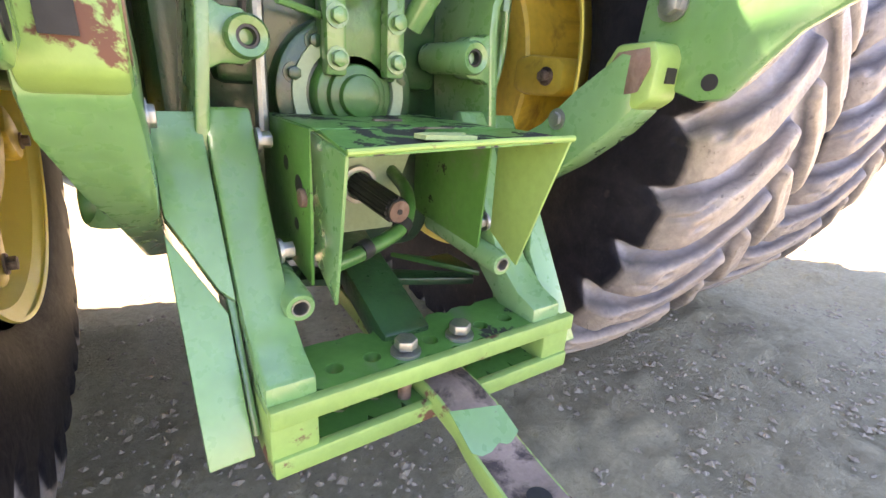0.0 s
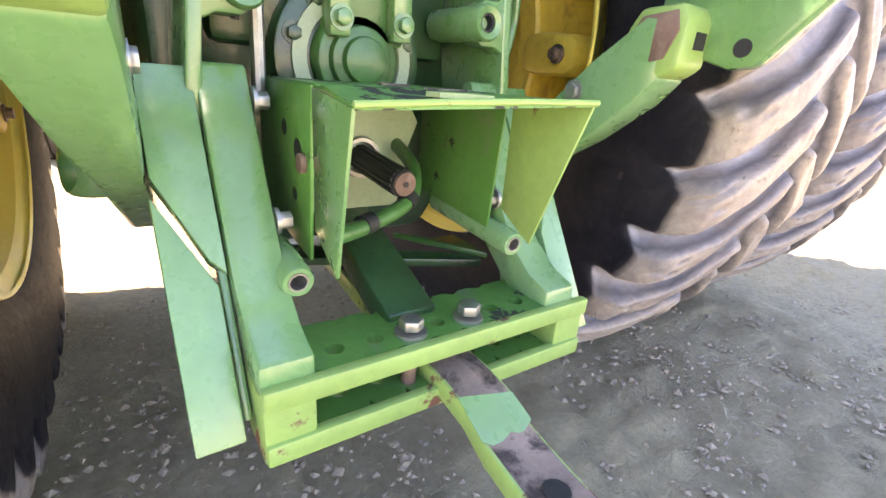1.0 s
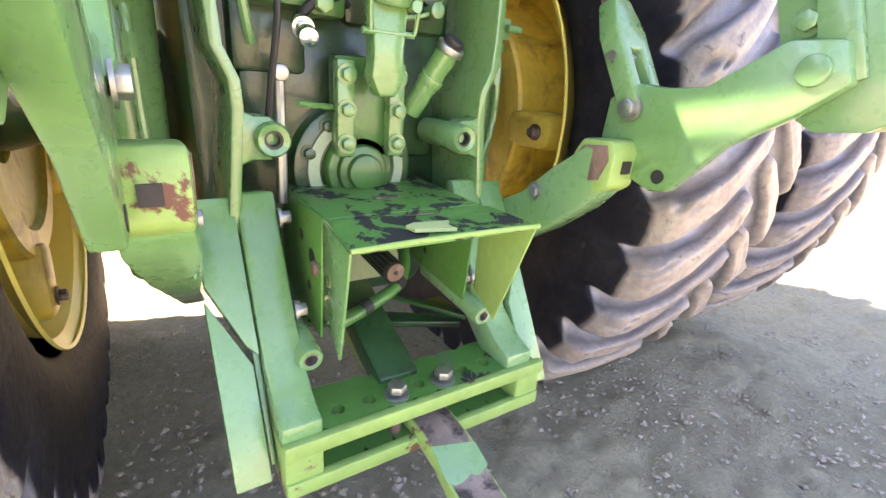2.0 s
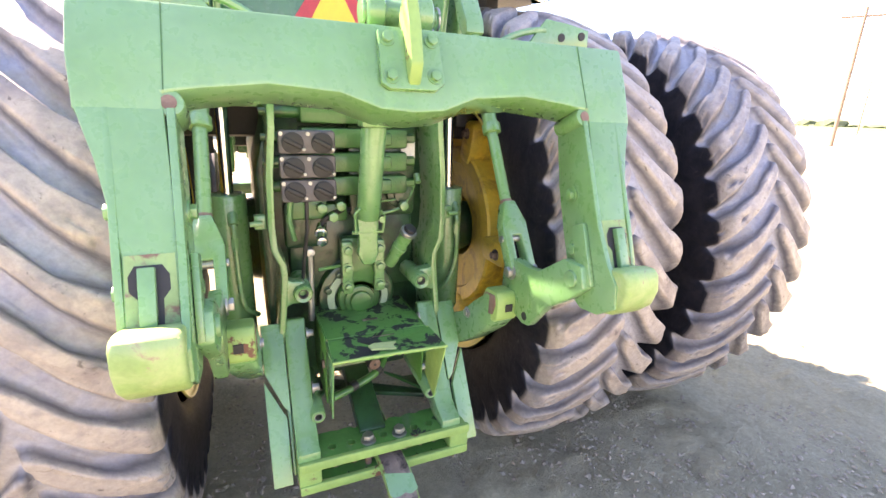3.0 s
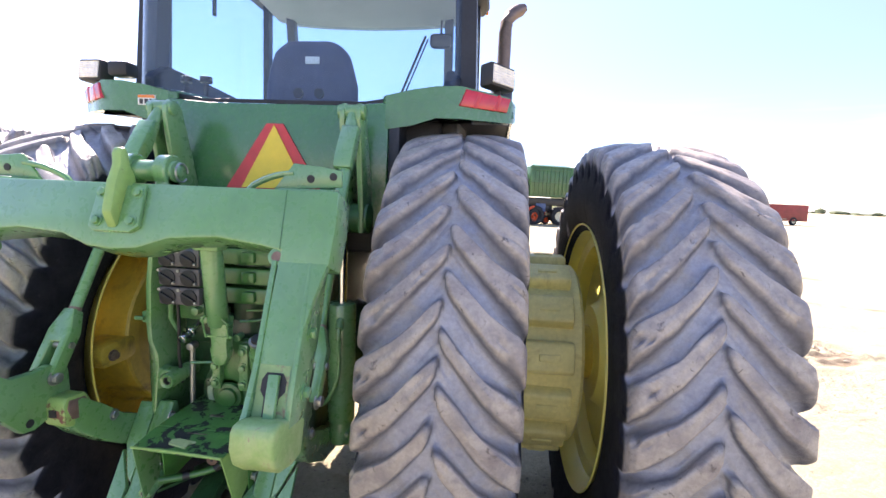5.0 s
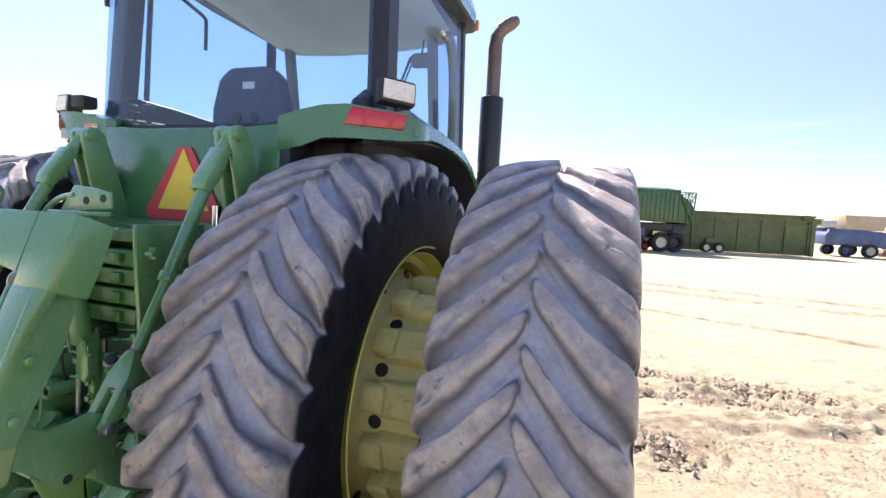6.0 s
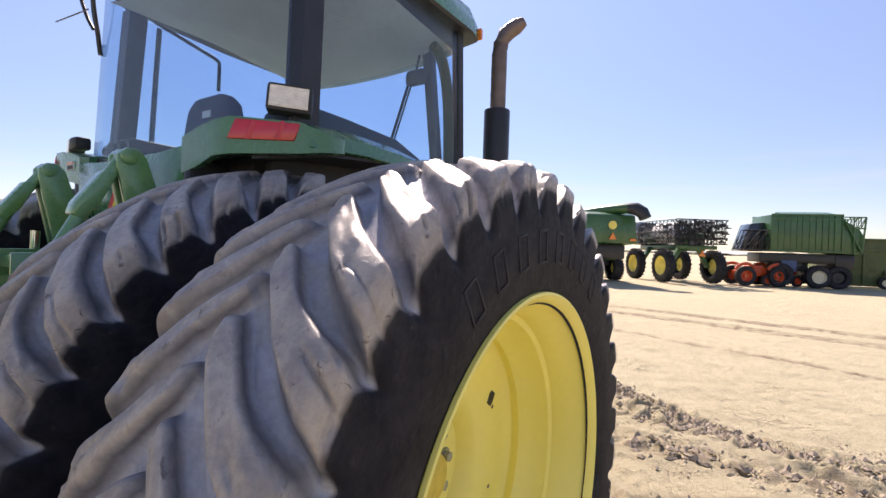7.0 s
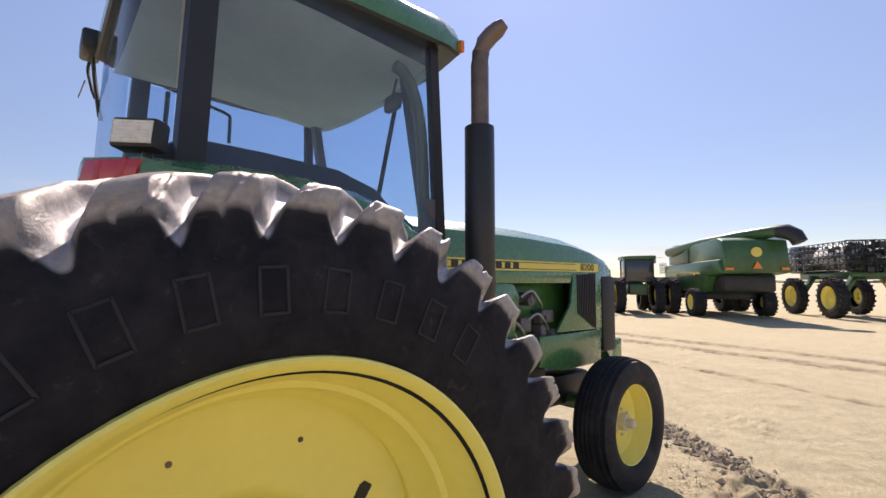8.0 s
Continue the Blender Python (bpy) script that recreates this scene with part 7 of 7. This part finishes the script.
C.add("round_badge", bm, YELLOW_DECAL)
bm = bmn()
for k in range(5):
    rod(bm, (-1.5, 2.6 + 0.3 * k, 2.2), (-1.5, 2.6 + 0.3 * k, 2.9), 0.02, seg=6)
    rod(bm, (-1.5, 2.6, 2.3 + 0.15 * k), (-1.5, 3.9, 2.3 + 0.15 * k), 0.02, seg=6)
for x in (-1.35, 1.35):
    rod(bm, (x, 3.9, 3.3), (x * 1.25, 4.1, 3.35), 0.03, seg=6)
    box(bm, (x * 1.28, 4.1, 3.1), (0.18, 0.08, 0.4), 0.03)
C.add("ladder_rail", bm, STEEL)
for x in (-1.6, 1.6):
    C.wheel(x, -2.2, 0.70, 0.6, YELLOW)
for x in (-2.35, -1.55, 1.55, 2.35):
    C.wheel(x, 2.2, 1.0, 0.62, YELLOW)

# self-propelled sprayer with folded boom
S = Machine("crop_sprayer", (-1.3, 32.6, 0), 38, "green high-clearance crop sprayer with folded dark boom", "sprayer")
bm = bmn()
box(bm, (0, 0.3, 2.0), (1.1, 5.2, 0.35), 0.06)
box(bm, (0, -2.35, 2.05), (2.3, 0.16, 0.22), 0.03)
for x in (-1.17, 1.17):
    for y in (-1.6, 1.6):
        prism(bm, [(x - 0.09, 0.9), (x + 0.09, 0.9), (x * 0.45 + 0.14, 2.05), (x * 0.45 - 0.14, 2.05)], "y", y - 0.14, y + 0.14, 0.02)
S.add("chassis", bm, GREEN_FAR)
bm = bmn()
box(bm, (0, -1.6, 2.5), (1.2, 1.2, 0.7), 0.15)
box(bm, (0, 1.9, 2.5), (1.4, 0.9, 0.6), 0.1)
S.add("engine_hood", bm, GREEN_FAR)
bm = bmn()
rod(bm, (-0.0, -0.9, 2.95), (-0.0, 1.5, 2.95), 0.62, seg=26, bev=0.1)
S.add("spray_tank", bm, WHITE, "white solution tank")
bm = bmn()
for z in (2.25, 2.6, 2.95, 3.3):
    for x in (-1.35, 1.35):
        lattice(bm, (x, -2.8, z), (x, 3.6, z), (x, -2.8, z + 0.28), 16, 0.028)
    lattice(bm, (-1.5, -2.75, z), (1.5, -2.75, z), (-1.5, -2.75, z + 0.28), 9, 0.03)
rnd = random.Random(5)
for k in range(90):
    y = rnd.uniform(-3.1, -1.2) if k % 4 else rnd.uniform(-0.5, 2.5)
    z = rnd.uniform(2.2, 3.5)
    box(bm, (rnd.uniform(-1.3, 1.3), y, z), (rnd.uniform(0.04, 0.25), rnd.uniform(0.05, 0.4), rnd.uniform(0.04, 0.25)), 0)
for k in range(26):
    x, y = rnd.uniform(-1.4, 1.4), rnd.uniform(-3.0, -0.8)
    rod(bm, (x, y, 2.1), (x + rnd.uniform(-0.3, 0.3), y + rnd.uniform(-0.3, 0.3), 3.6), 0.028, seg=5)
S.add("folded_boom", bm, BLACK_STEEL, "folded black lattice spray boom")
bm = bmn()
box(bm, (0, 3.0, 2.9), (1.5, 1.2, 1.5), 0.15)
S.add("cab", bm, DARK_GLASS)
bm = bmn()
prism(bm, [(0.05, 1.55), (0.45, 1.55), (0.25, 1.9)], "y", -2.46, -2.43)
S.add("slow_vehicle_emblem", bm, ORANGE_LENS)
for x in (-1.5, 1.5):
    for y in (-1.6, 1.6):
        S.wheel(x, y, 0.96, 0.44, YELLOW, dish=0.35)

# two small orange tractors under and beside the big machines
for px, py, yaw in ((2.6, 32.9, -58), (4.0, 34.0, -52)):
    O = Machine("old_orange_tractor", (px, py, 0), yaw, "small old orange tractor parked between larger machines", "tractor")
    bm = bmn()
    prism(bm, [(-0.8, 0.55), (0.9, 0.55), (1.0, 0.95), (0.6, 1.12), (-0.1, 1.15), (-0.2, 0.9), (-0.8, 0.85)], "x", -0.28, 0.28, 0.05)
    O.add("hood", bm, ORANGE_FAR)
    for x in (-0.62, 0.62):
        bm = bmn()
        sweep(bm, [(x, -0.55 - 0.62 * math.cos(a), 0.62 + 0.62 * math.sin(a)) for a in np.linspace(0.5, 2.4, 9)], 0.09, 8)
        O.add("fender", bm, ORANGE_FAR)
        O.wheel(x, -0.55, 0.55, 0.3, ORANGE_FAR)
        O.wheel(x * 0.8, 0.75, 0.33, 0.16, ORANGE_FAR, False)

# cotton harvester with a slatted basket
UP = Matrix.Translation((0, 0, 0.45))
B = Machine("cotton_harvester", (4.7, 34.9, 0), -72, "green cotton harvester with a tall slatted basket", "cotton harvester")
bm = bmn()
for x in (-1.35, 1.35):
    prism(bm, [(-1.6, 1.6), (1.75, 1.5), (1.8, 3.62), (-1.6, 3.55)], "x", x - 0.03, x + 0.03, 0.01)
for y in (-1.6, 1.75):
    box(bm, (0, y, 2.56), (2.7, 0.06, 2.05), 0.01)
box(bm, (0, 0.08, 1.58), (2.7, 3.3, 0.1), 0.02)
prism(bm, [(-1.38, 3.55), (0.0, 3.85), (1.38, 3.58), (1.38, 3.52), (-1.38, 3.5)], "y", -0.9, 1.7, 0.02)
basket = B.add("basket", placed(bm, UP), GREEN_FAR, "large sheet-steel cotton basket")
bm = bmn()
for x in (-1.40, 1.40):
    for k in range(12):
        box(bm, (x, -1.55 + 0.3 * k, 2.58), (0.05, 0.05 if k % 5 else 0.13, 2.0), 0.008)
    for z in (1.6, 2.5, 3.35, 3.6):
        box(bm, (x, 0.08, z), (0.08, 3.4, 0.08), 0.01)
B.add("basket_rib", placed(bm, UP), GREEN_FAR, parent=basket)
bm = bmn()
for x in (-1.3, 1.3):
    lattice(bm, (x, 1.8, 2.9), (x, 2.85, 2.9), (x, 1.8, 3.5), 3, 0.03)
    rod(bm, (x, 2.85, 3.5), (x, 2.7, 1.5), 0.05, seg=6)
    rod(bm, (x, 1.85, 3.4), (x, 2.7, 1.6), 0.05, seg=6)
    rod(bm, (x, 2.3, 3.5), (x, 2.35, 1.5), 0.04, seg=6)
lattice(bm, (-1.3, 2.85, 2.9), (1.3, 2.85, 2.9), (-1.3, 2.85, 3.5), 6, 0.03)
B.add("basket_cage", placed(bm, UP), GREEN_FAR, "open frame at the basket end", basket)
bm = bmn()
prism(bm, [(1.78, 1.5), (2.65, 1.45), (2.9, 2.4), (2.6, 2.9), (1.8, 3.4)], "x", -1.2, 1.2, 0.05)
B.add("chute", placed(bm, UP), GREEN_FAR)
bm = bmn()
box(bm, (0, 0.3, 1.62), (1.9, 4.6, 0.55), 0.06)
box(bm, (0, -0.6, 1.2), (1.8, 1.5, 0.6), 0.06)
box(bm, (0, 2.1, 1.45), (2.0, 0.9, 0.7), 0.06)
for y in (-0.9, 0.55):
    box(bm, (0, y, 0.8), (2.3, 0.25, 0.25), 0.03)
    box(bm, (0, y, 1.15), (0.5, 0.3, 0.7), 0.03)
B.add("chassis", bm, BLACK_STEEL)
bm = bmn()
prism(bm, [(-2.9, 1.5), (-1.65, 1.5), (-1.65, 3.2), (-2.4, 3.1)], "x", -1.0, 0.6, 0.06)
B.add("cab", placed(bm, UP), DARK_GLASS)
bm = bmn()
for x in (0.75, 1.3):
    lattice(bm, (x, -3.3, 1.6), (x, -1.7, 1.6), (x, -2.9, 2.7), 4, 0.03)
    for k in range(5):
        rod(bm, (x, -3.2 + 0.35 * k, 1.6), (x, -3.0 + 0.35 * k, 2.4), 0.025, seg=6)
B.add("ladder", placed(bm, UP), BLACK_STEEL, "dark ladder and platform rails")
bm = bmn()
box(bm, (1.0, -0.55, 1.18), (0.06, 0.75, 0.62), 0.02)
box(bm, (-1.0, -0.55, 1.18), (0.06, 0.75, 0.62), 0.02)
B.add("radiator_screen", bm, BLUE_FAR)
for x in (-1.25, 1.25):
    B.wheel(x, 0.75, 0.62, 0.45, CREAM_FAR, dish=0.2)
    B.wheel(x * 0.85, 1.75, 0.62, 0.45, BLACK_STEEL, dish=0.2)
    B.wheel(x * 1.0, -1.1, 0.66, 0.5, BLACK_STEEL)

# cotton module builder: long faded green steel box
M = Machine("module_builder", (10.9, 39.2, 0), 14.0, "long faded green steel cotton module builder", "farm implement")
bm = bmn()
for y in (-1.3, 1.3):
    prism(bm, [(-4.9, 0.12), (4.7, 0.12), (4.9, 2.25), (5.0, 2.85), (-5.0, 2.85), (-4.9, 2.2)], "y", y - 0.04, y + 0.04, 0.01)
box(bm, (-4.9, 0, 1.5), (0.08, 2.6, 2.7), 0.01)
box(bm, (4.8, 0, 2.4), (0.08, 2.6, 0.8), 0.01)
M.add("steel_box", bm, GREEN_FADED)
bm = bmn()
for k in range(7):
    for y in (-1.38, 1.38):
        box(bm, (-4.7 + 1.56 * k, y, 1.3), (0.12, 0.10, 2.3), 0.01)
for y in (-1.38, 1.38):
    box(bm, (0, y, 2.2), (9.8, 0.14, 0.1), 0.01)
    box(bm, (0, y, 2.85), (10.0, 0.18, 0.1), 0.01)
    box(bm, (4.9, y, 1.3), (0.3, 0.2, 2.4), 0.02)
M.add("rib", bm, GREEN_FADED)
bm = bmn()
box(bm, (5.05, 0, 2.55), (0.7, 2.9, 0.4), 0.08)
box(bm, (4.4, -1.42, 2.75), (0.5, 0.2, 0.35), 0.03)
M.add("tramper_head", bm, GREEN_FADED)
for x in (-2.2, -1.35):
    bm = bmn()
    at = Matrix.Translation((x, -1.62, 0.36)) @ Matrix.Rotation(radians(90), 4, "Z")
    lathe(bm, [(-0.1, 0.2), (-0.12, 0.3), (-0.08, 0.36), (0.08, 0.36), (0.12, 0.3), (0.1, 0.2)], at, 28)
    w = M.add("trailer_wheel", bm, RUBBER_WALL)
    bm = bmn()
    lathe(bm, [(-0.1, 0.2), (-0.06, 0.18), (-0.04, 0.002)], at, 24)
    M.add("rim", bm, CREAM_FAR, parent=w)
bm = bmn()
box(bm, (-1.77, -1.5, 0.85), (0.9, 0.15, 0.4), 0.02)
M.add("axle_guard", bm, GREEN_FADED)
bm = bmn()
at = Matrix.Translation((5.2, 0.9, 0.55)) @ Matrix.Rotation(radians(90), 4, "Z")
lathe(bm, [(-0.15, 0.3), (-0.2, 0.45), (-0.1, 0.55), (0.1, 0.55), (0.2, 0.45), (0.15, 0.3)], at, 28)
M.add("tractor_tyre", bm, RUBBER_WALL)

# blue baler-like machine and dark red trailer far to the side
K = Machine("blue_harvest_machine", (21.6, 46.5, 0), -84, "dusty blue harvesting machine with a pale bin on top", "farm machine")
bm = bmn()
prism(bm, [(-2.6, 0.9), (2.2, 0.8), (2.4, 1.6), (1.2, 2.1), (-2.4, 2.2), (-2.7, 1.6)], "x", -1.2, 1.2, 0.1)
box(bm, (0, 3.0, 1.0), (1.4, 1.4, 0.6), 0.1)
K.add("body", bm, BLUE_FAR)
bm = bmn()
prism(bm, [(-1.2, 2.15), (1.3, 2.15), (1.6, 3.3), (-1.4, 3.3)], "x", -1.1, 1.1, 0.05)
K.add("bin", bm, BEIGE_FAR)
bm = bmn()
box(bm, (0.0, -2.2, 2.5), (1.6, 0.9, 0.6), 0.05)
lattice(bm, (-0.8, -2.7, 2.3), (0.8, -2.7, 2.3), (-0.8, -2.7, 2.9), 5, 0.04)
K.add("rear_rack", bm, STEEL)
for x in (-1.25, 1.25):
    K.wheel(x, 0.4, 0.55, 0.35, CREAM_FAR, False)
    K.wheel(x, -1.2, 0.5, 0.35, BLUE_FAR, False)
T = Machine("red_trailer", (35.5, 62.0, 0), -75, "long dark red trailer far across the yard", "trailer")
bm = bmn()
box(bm, (0, 0, 1.5), (2.4, 9.0, 2.0), 0.05)
T.add("trailer_box", bm, RED_FAR)
for x in (-1.1, 1.1):
    T.wheel(x, -2.5, 0.5, 0.3, CREAM_FAR, False)
    T.wheel(x, 2.5, 0.5, 0.3, CREAM_FAR, False)
H2 = Machine("disc_harrow", (27.5, 50.0, 0), -70, "low rusty harrow with upright arms", "farm implement")
bm = bmn()
for k in range(9):
    rod(bm, (-0.3, -3 + 0.75 * k, 0.35), (0.3, -3 + 0.75 * k, 0.35), 0.3, seg=14)
lattice(bm, (-0.8, -3.2, 0.8), (-0.8, 3.2, 0.8), (0.8, -3.2, 0.9), 9, 0.06)
for y in (-1.5, 0.2, 1.0):
    rod(bm, (0, y, 0.8), (0.2, y + 0.2, 2.6), 0.08, seg=8)
H2.add("frame", bm, RUST)

# another green tractor with duals in front of the combine
G2 = Machine("parked_tractor", (-9.6, 27.6, 0), 38, "green tractor with dual rear tyres parked facing away", "tractor")
bm = bmn()
prism(bm, [(-0.6, 1.0), (3.4, 1.0), (3.4, 1.7), (2.9, 1.95), (0.8, 2.05), (0.6, 1.6), (-0.6, 1.6)], "x", -0.5, 0.5, 0.06)
G2.add("hood", bm, GREEN_FAR)
bm = bmn()
box(bm, (0, -0.1, 2.35), (1.5, 1.4, 1.3), 0.1)
G2.add("cab", bm, DARK_GLASS)
bm = bmn()
box(bm, (0, -0.1, 3.05), (1.7, 1.7, 0.2), 0.06)
G2.add("cab_roof", bm, GREEN_FAR)
bm = bmn()
for x in (-0.72, 0.72):
    for y in (-0.75, 0.55):
        rod(bm, (x, y, 1.6), (x, y, 3.0), 0.05, seg=8)
G2.add("cab_post", bm, DARK_TRIM)
for x in (-1.75, -1.0, 1.0, 1.75):
    G2.wheel(x, -0.3, 0.98, 0.48, YELLOW)
for x in (-0.9, 0.9):
    G2.wheel(x, 2.8, 0.72, 0.42, YELLOW)

# power poles, far trees, crop strip and low hills
for t_, px, py, hgt in ((0, 40.4, 21.6, 9.5), (1, 101, 49.5, 9.5), (2, 62, 49, 9.5), (3, 105.5, 71, 9.5), (4, 98, 103, 9.5), (5, 170, 190, 9.5)):
    pole = thing("power_pole", (px, py, 0), "weathered wooden power pole with a cross-arm", "utility pole", "power poles")
    bm = bmn()
    rod(bm, (px, py, 0), (px, py, hgt), 0.14, 0.09, seg=10)
    part("pole", bm, POLE_WOOD, pole)
    bm = bmn()
    a = Vector((-0.5, 0.85, 0)).normalized()
    rod(bm, Vector((px, py, hgt - 0.6)) - a * 1.3, Vector((px, py, hgt - 0.6)) + a * 1.3, 0.07, seg=6)
    part("cross_arm", bm, POLE_WOOD, pole)

bm = bmn()
rnd = random.Random(11)
for k in range(420):
    a = rnd.uniform(-0.9, 1.75)
    d = rnd.uniform(900, 1300)
    x, y = d * math.sin(a), d * math.cos(a)
    w = rnd.uniform(6, 22)
    h = rnd.uniform(2.5, 7) * (1.4 if rnd.random() < 0.15 else 0.6)
    bmesh.ops.create_icosphere(bm, subdivisions=1, radius=1, matrix=Matrix.Translation((x, y, h * 0.4)) @ Matrix.Diagonal((w, w, h, 1)))
for v in bm.verts:
    v.co += Vector((rnd.uniform(-2, 2), rnd.uniform(-2, 2), rnd.uniform(-0.8, 0.8)))
tagged(part("distant_trees", bm, FAR_TREES, split=False), "low line of distant trees and bushes on the horizon", "trees", kind="stuff")
bm = bmn()
pts = [(180, -60), (1000, -400), (1200, 300), (1000, 700), (420, 330), (200, 120)]
prism(bm, pts, "z", 0.01, 0.05)
tagged(part("crop_field", bm, GRASS_FAR), "far strip of green crop beyond the yard", "field", kind="structure")
bm = bmn()
N = 60
lo, hi = [], []
for i in range(N + 1):
    a = -1.2 + 2.3 * i / N
    d = 2300
    h = 14 + 26 * noise.noise(Vector((i * 0.21, 3.1, 0))) + 12 * noise.noise(Vector((i * 0.6, 1.1, 0)))
    lo.append(bm.verts.new((d * math.sin(a), d * math.cos(a), -2)))
    hi.append(bm.verts.new((d * 1.1 * math.sin(a), d * 1.1 * math.cos(a), max(4, h))))
for i in range(N):
    bm.faces.new((lo[i], lo[i + 1], hi[i + 1], hi[i]))
tagged(part("backdrop_hills", bm, FAR_HILL), "low hills on the horizon, haze put into their grey colour", "hills", kind="structure")

# clods, pebbles and straw strewn over the near dirt
rng = np.random.default_rng(21)
def strewn(name, mat, count, size, label, category, flat=0.6, areas=(), along=(), lift=0.0):
    V, Fc = [], []
    base = np.array([(1, 0, 0), (-1, 0, 0), (0, 1, 0), (0, -1, 0), (0, 0, 1), (0, 0, -1)], float)
    tri = [(0, 2, 4), (2, 1, 4), (1, 3, 4), (3, 0, 4), (2, 0, 5), (1, 2, 5), (3, 1, 5), (0, 3, 5)]
    for k in range(count):
        if along:
            u0, v0, u1, v1, half = along[k % len(along)][:5]
            t_ = rng.random()
            w_ = rng.normal(0, 0.75) * half
            L_ = math.hypot(u1 - u0, v1 - v0)
            cx, cy = u0 + (u1 - u0) * t_ - w_ * (v1 - v0) / L_, v0 + (v1 - v0) * t_ + w_ * (u1 - u0) / L_
        else:
            x0, x1, y0, y1 = areas[k % len(areas)]
            cx, cy = rng.uniform(x0, x1), rng.uniform(y0, y1)
        s_ = size[0] + (size[1] - size[0]) * rng.random() ** 3
        a = rng.random() * 6.28
        p = base * (s_ * rng.uniform(0.7, 1.3, (6, 1))) * (1, rng.uniform(0.5, 1.0), flat * rng.uniform(0.6, 1.1))
        q = p.copy()
        q[:, 0], q[:, 1] = p[:, 0] * math.cos(a) - p[:, 1] * math.sin(a), p[:, 0] * math.sin(a) + p[:, 1] * math.cos(a)
        q += (cx, cy, -0.021 + 0.030 * math.exp(-(math.hypot(cx - 0.6, cy - 2.4) / 6) ** 2) + s_ * 0.1 + lift)
        b = len(V)
        V.extend(q.tolist())
        Fc.extend([(i + b, j + b, l + b) for i, j, l in tri])
    me = bpy.data.meshes.new(name)
    me.from_pydata(V, [], Fc)
    me.materials.append(mat)
    me.update()
    return tagged(new(name, me), label, category, kind="stuff")
strewn("dirt_clods", CLOD, 26000, (0.002, 0.017), "loose dirt crumbs and pebbles on the yard", "dirt", 0.5, areas=((-1.3, 3.4, 0.7, 3.0), (0.8, 5.5, 5.9, 6.9), (-1.3, 2.4, 0.9, 2.4), (-1.3, 3.4, 0.7, 3.0), (1.8, 5.8, 4.1, 5.5)))
strewn("straw_litter", STRAW, 900, (0.003, 0.012), "bits of dry straw on the dirt", "straw", 0.12, areas=((-1.3, 3.2, 0.7, 3.0), (1.0, 4.0, 3.5, 7.5)))
strewn("rut_clods", CLOD, 4200, (0.006, 0.05), "crumbled clods thrown up along the wheel ruts", "dirt", 0.7, along=RUTS, lift=0.012)
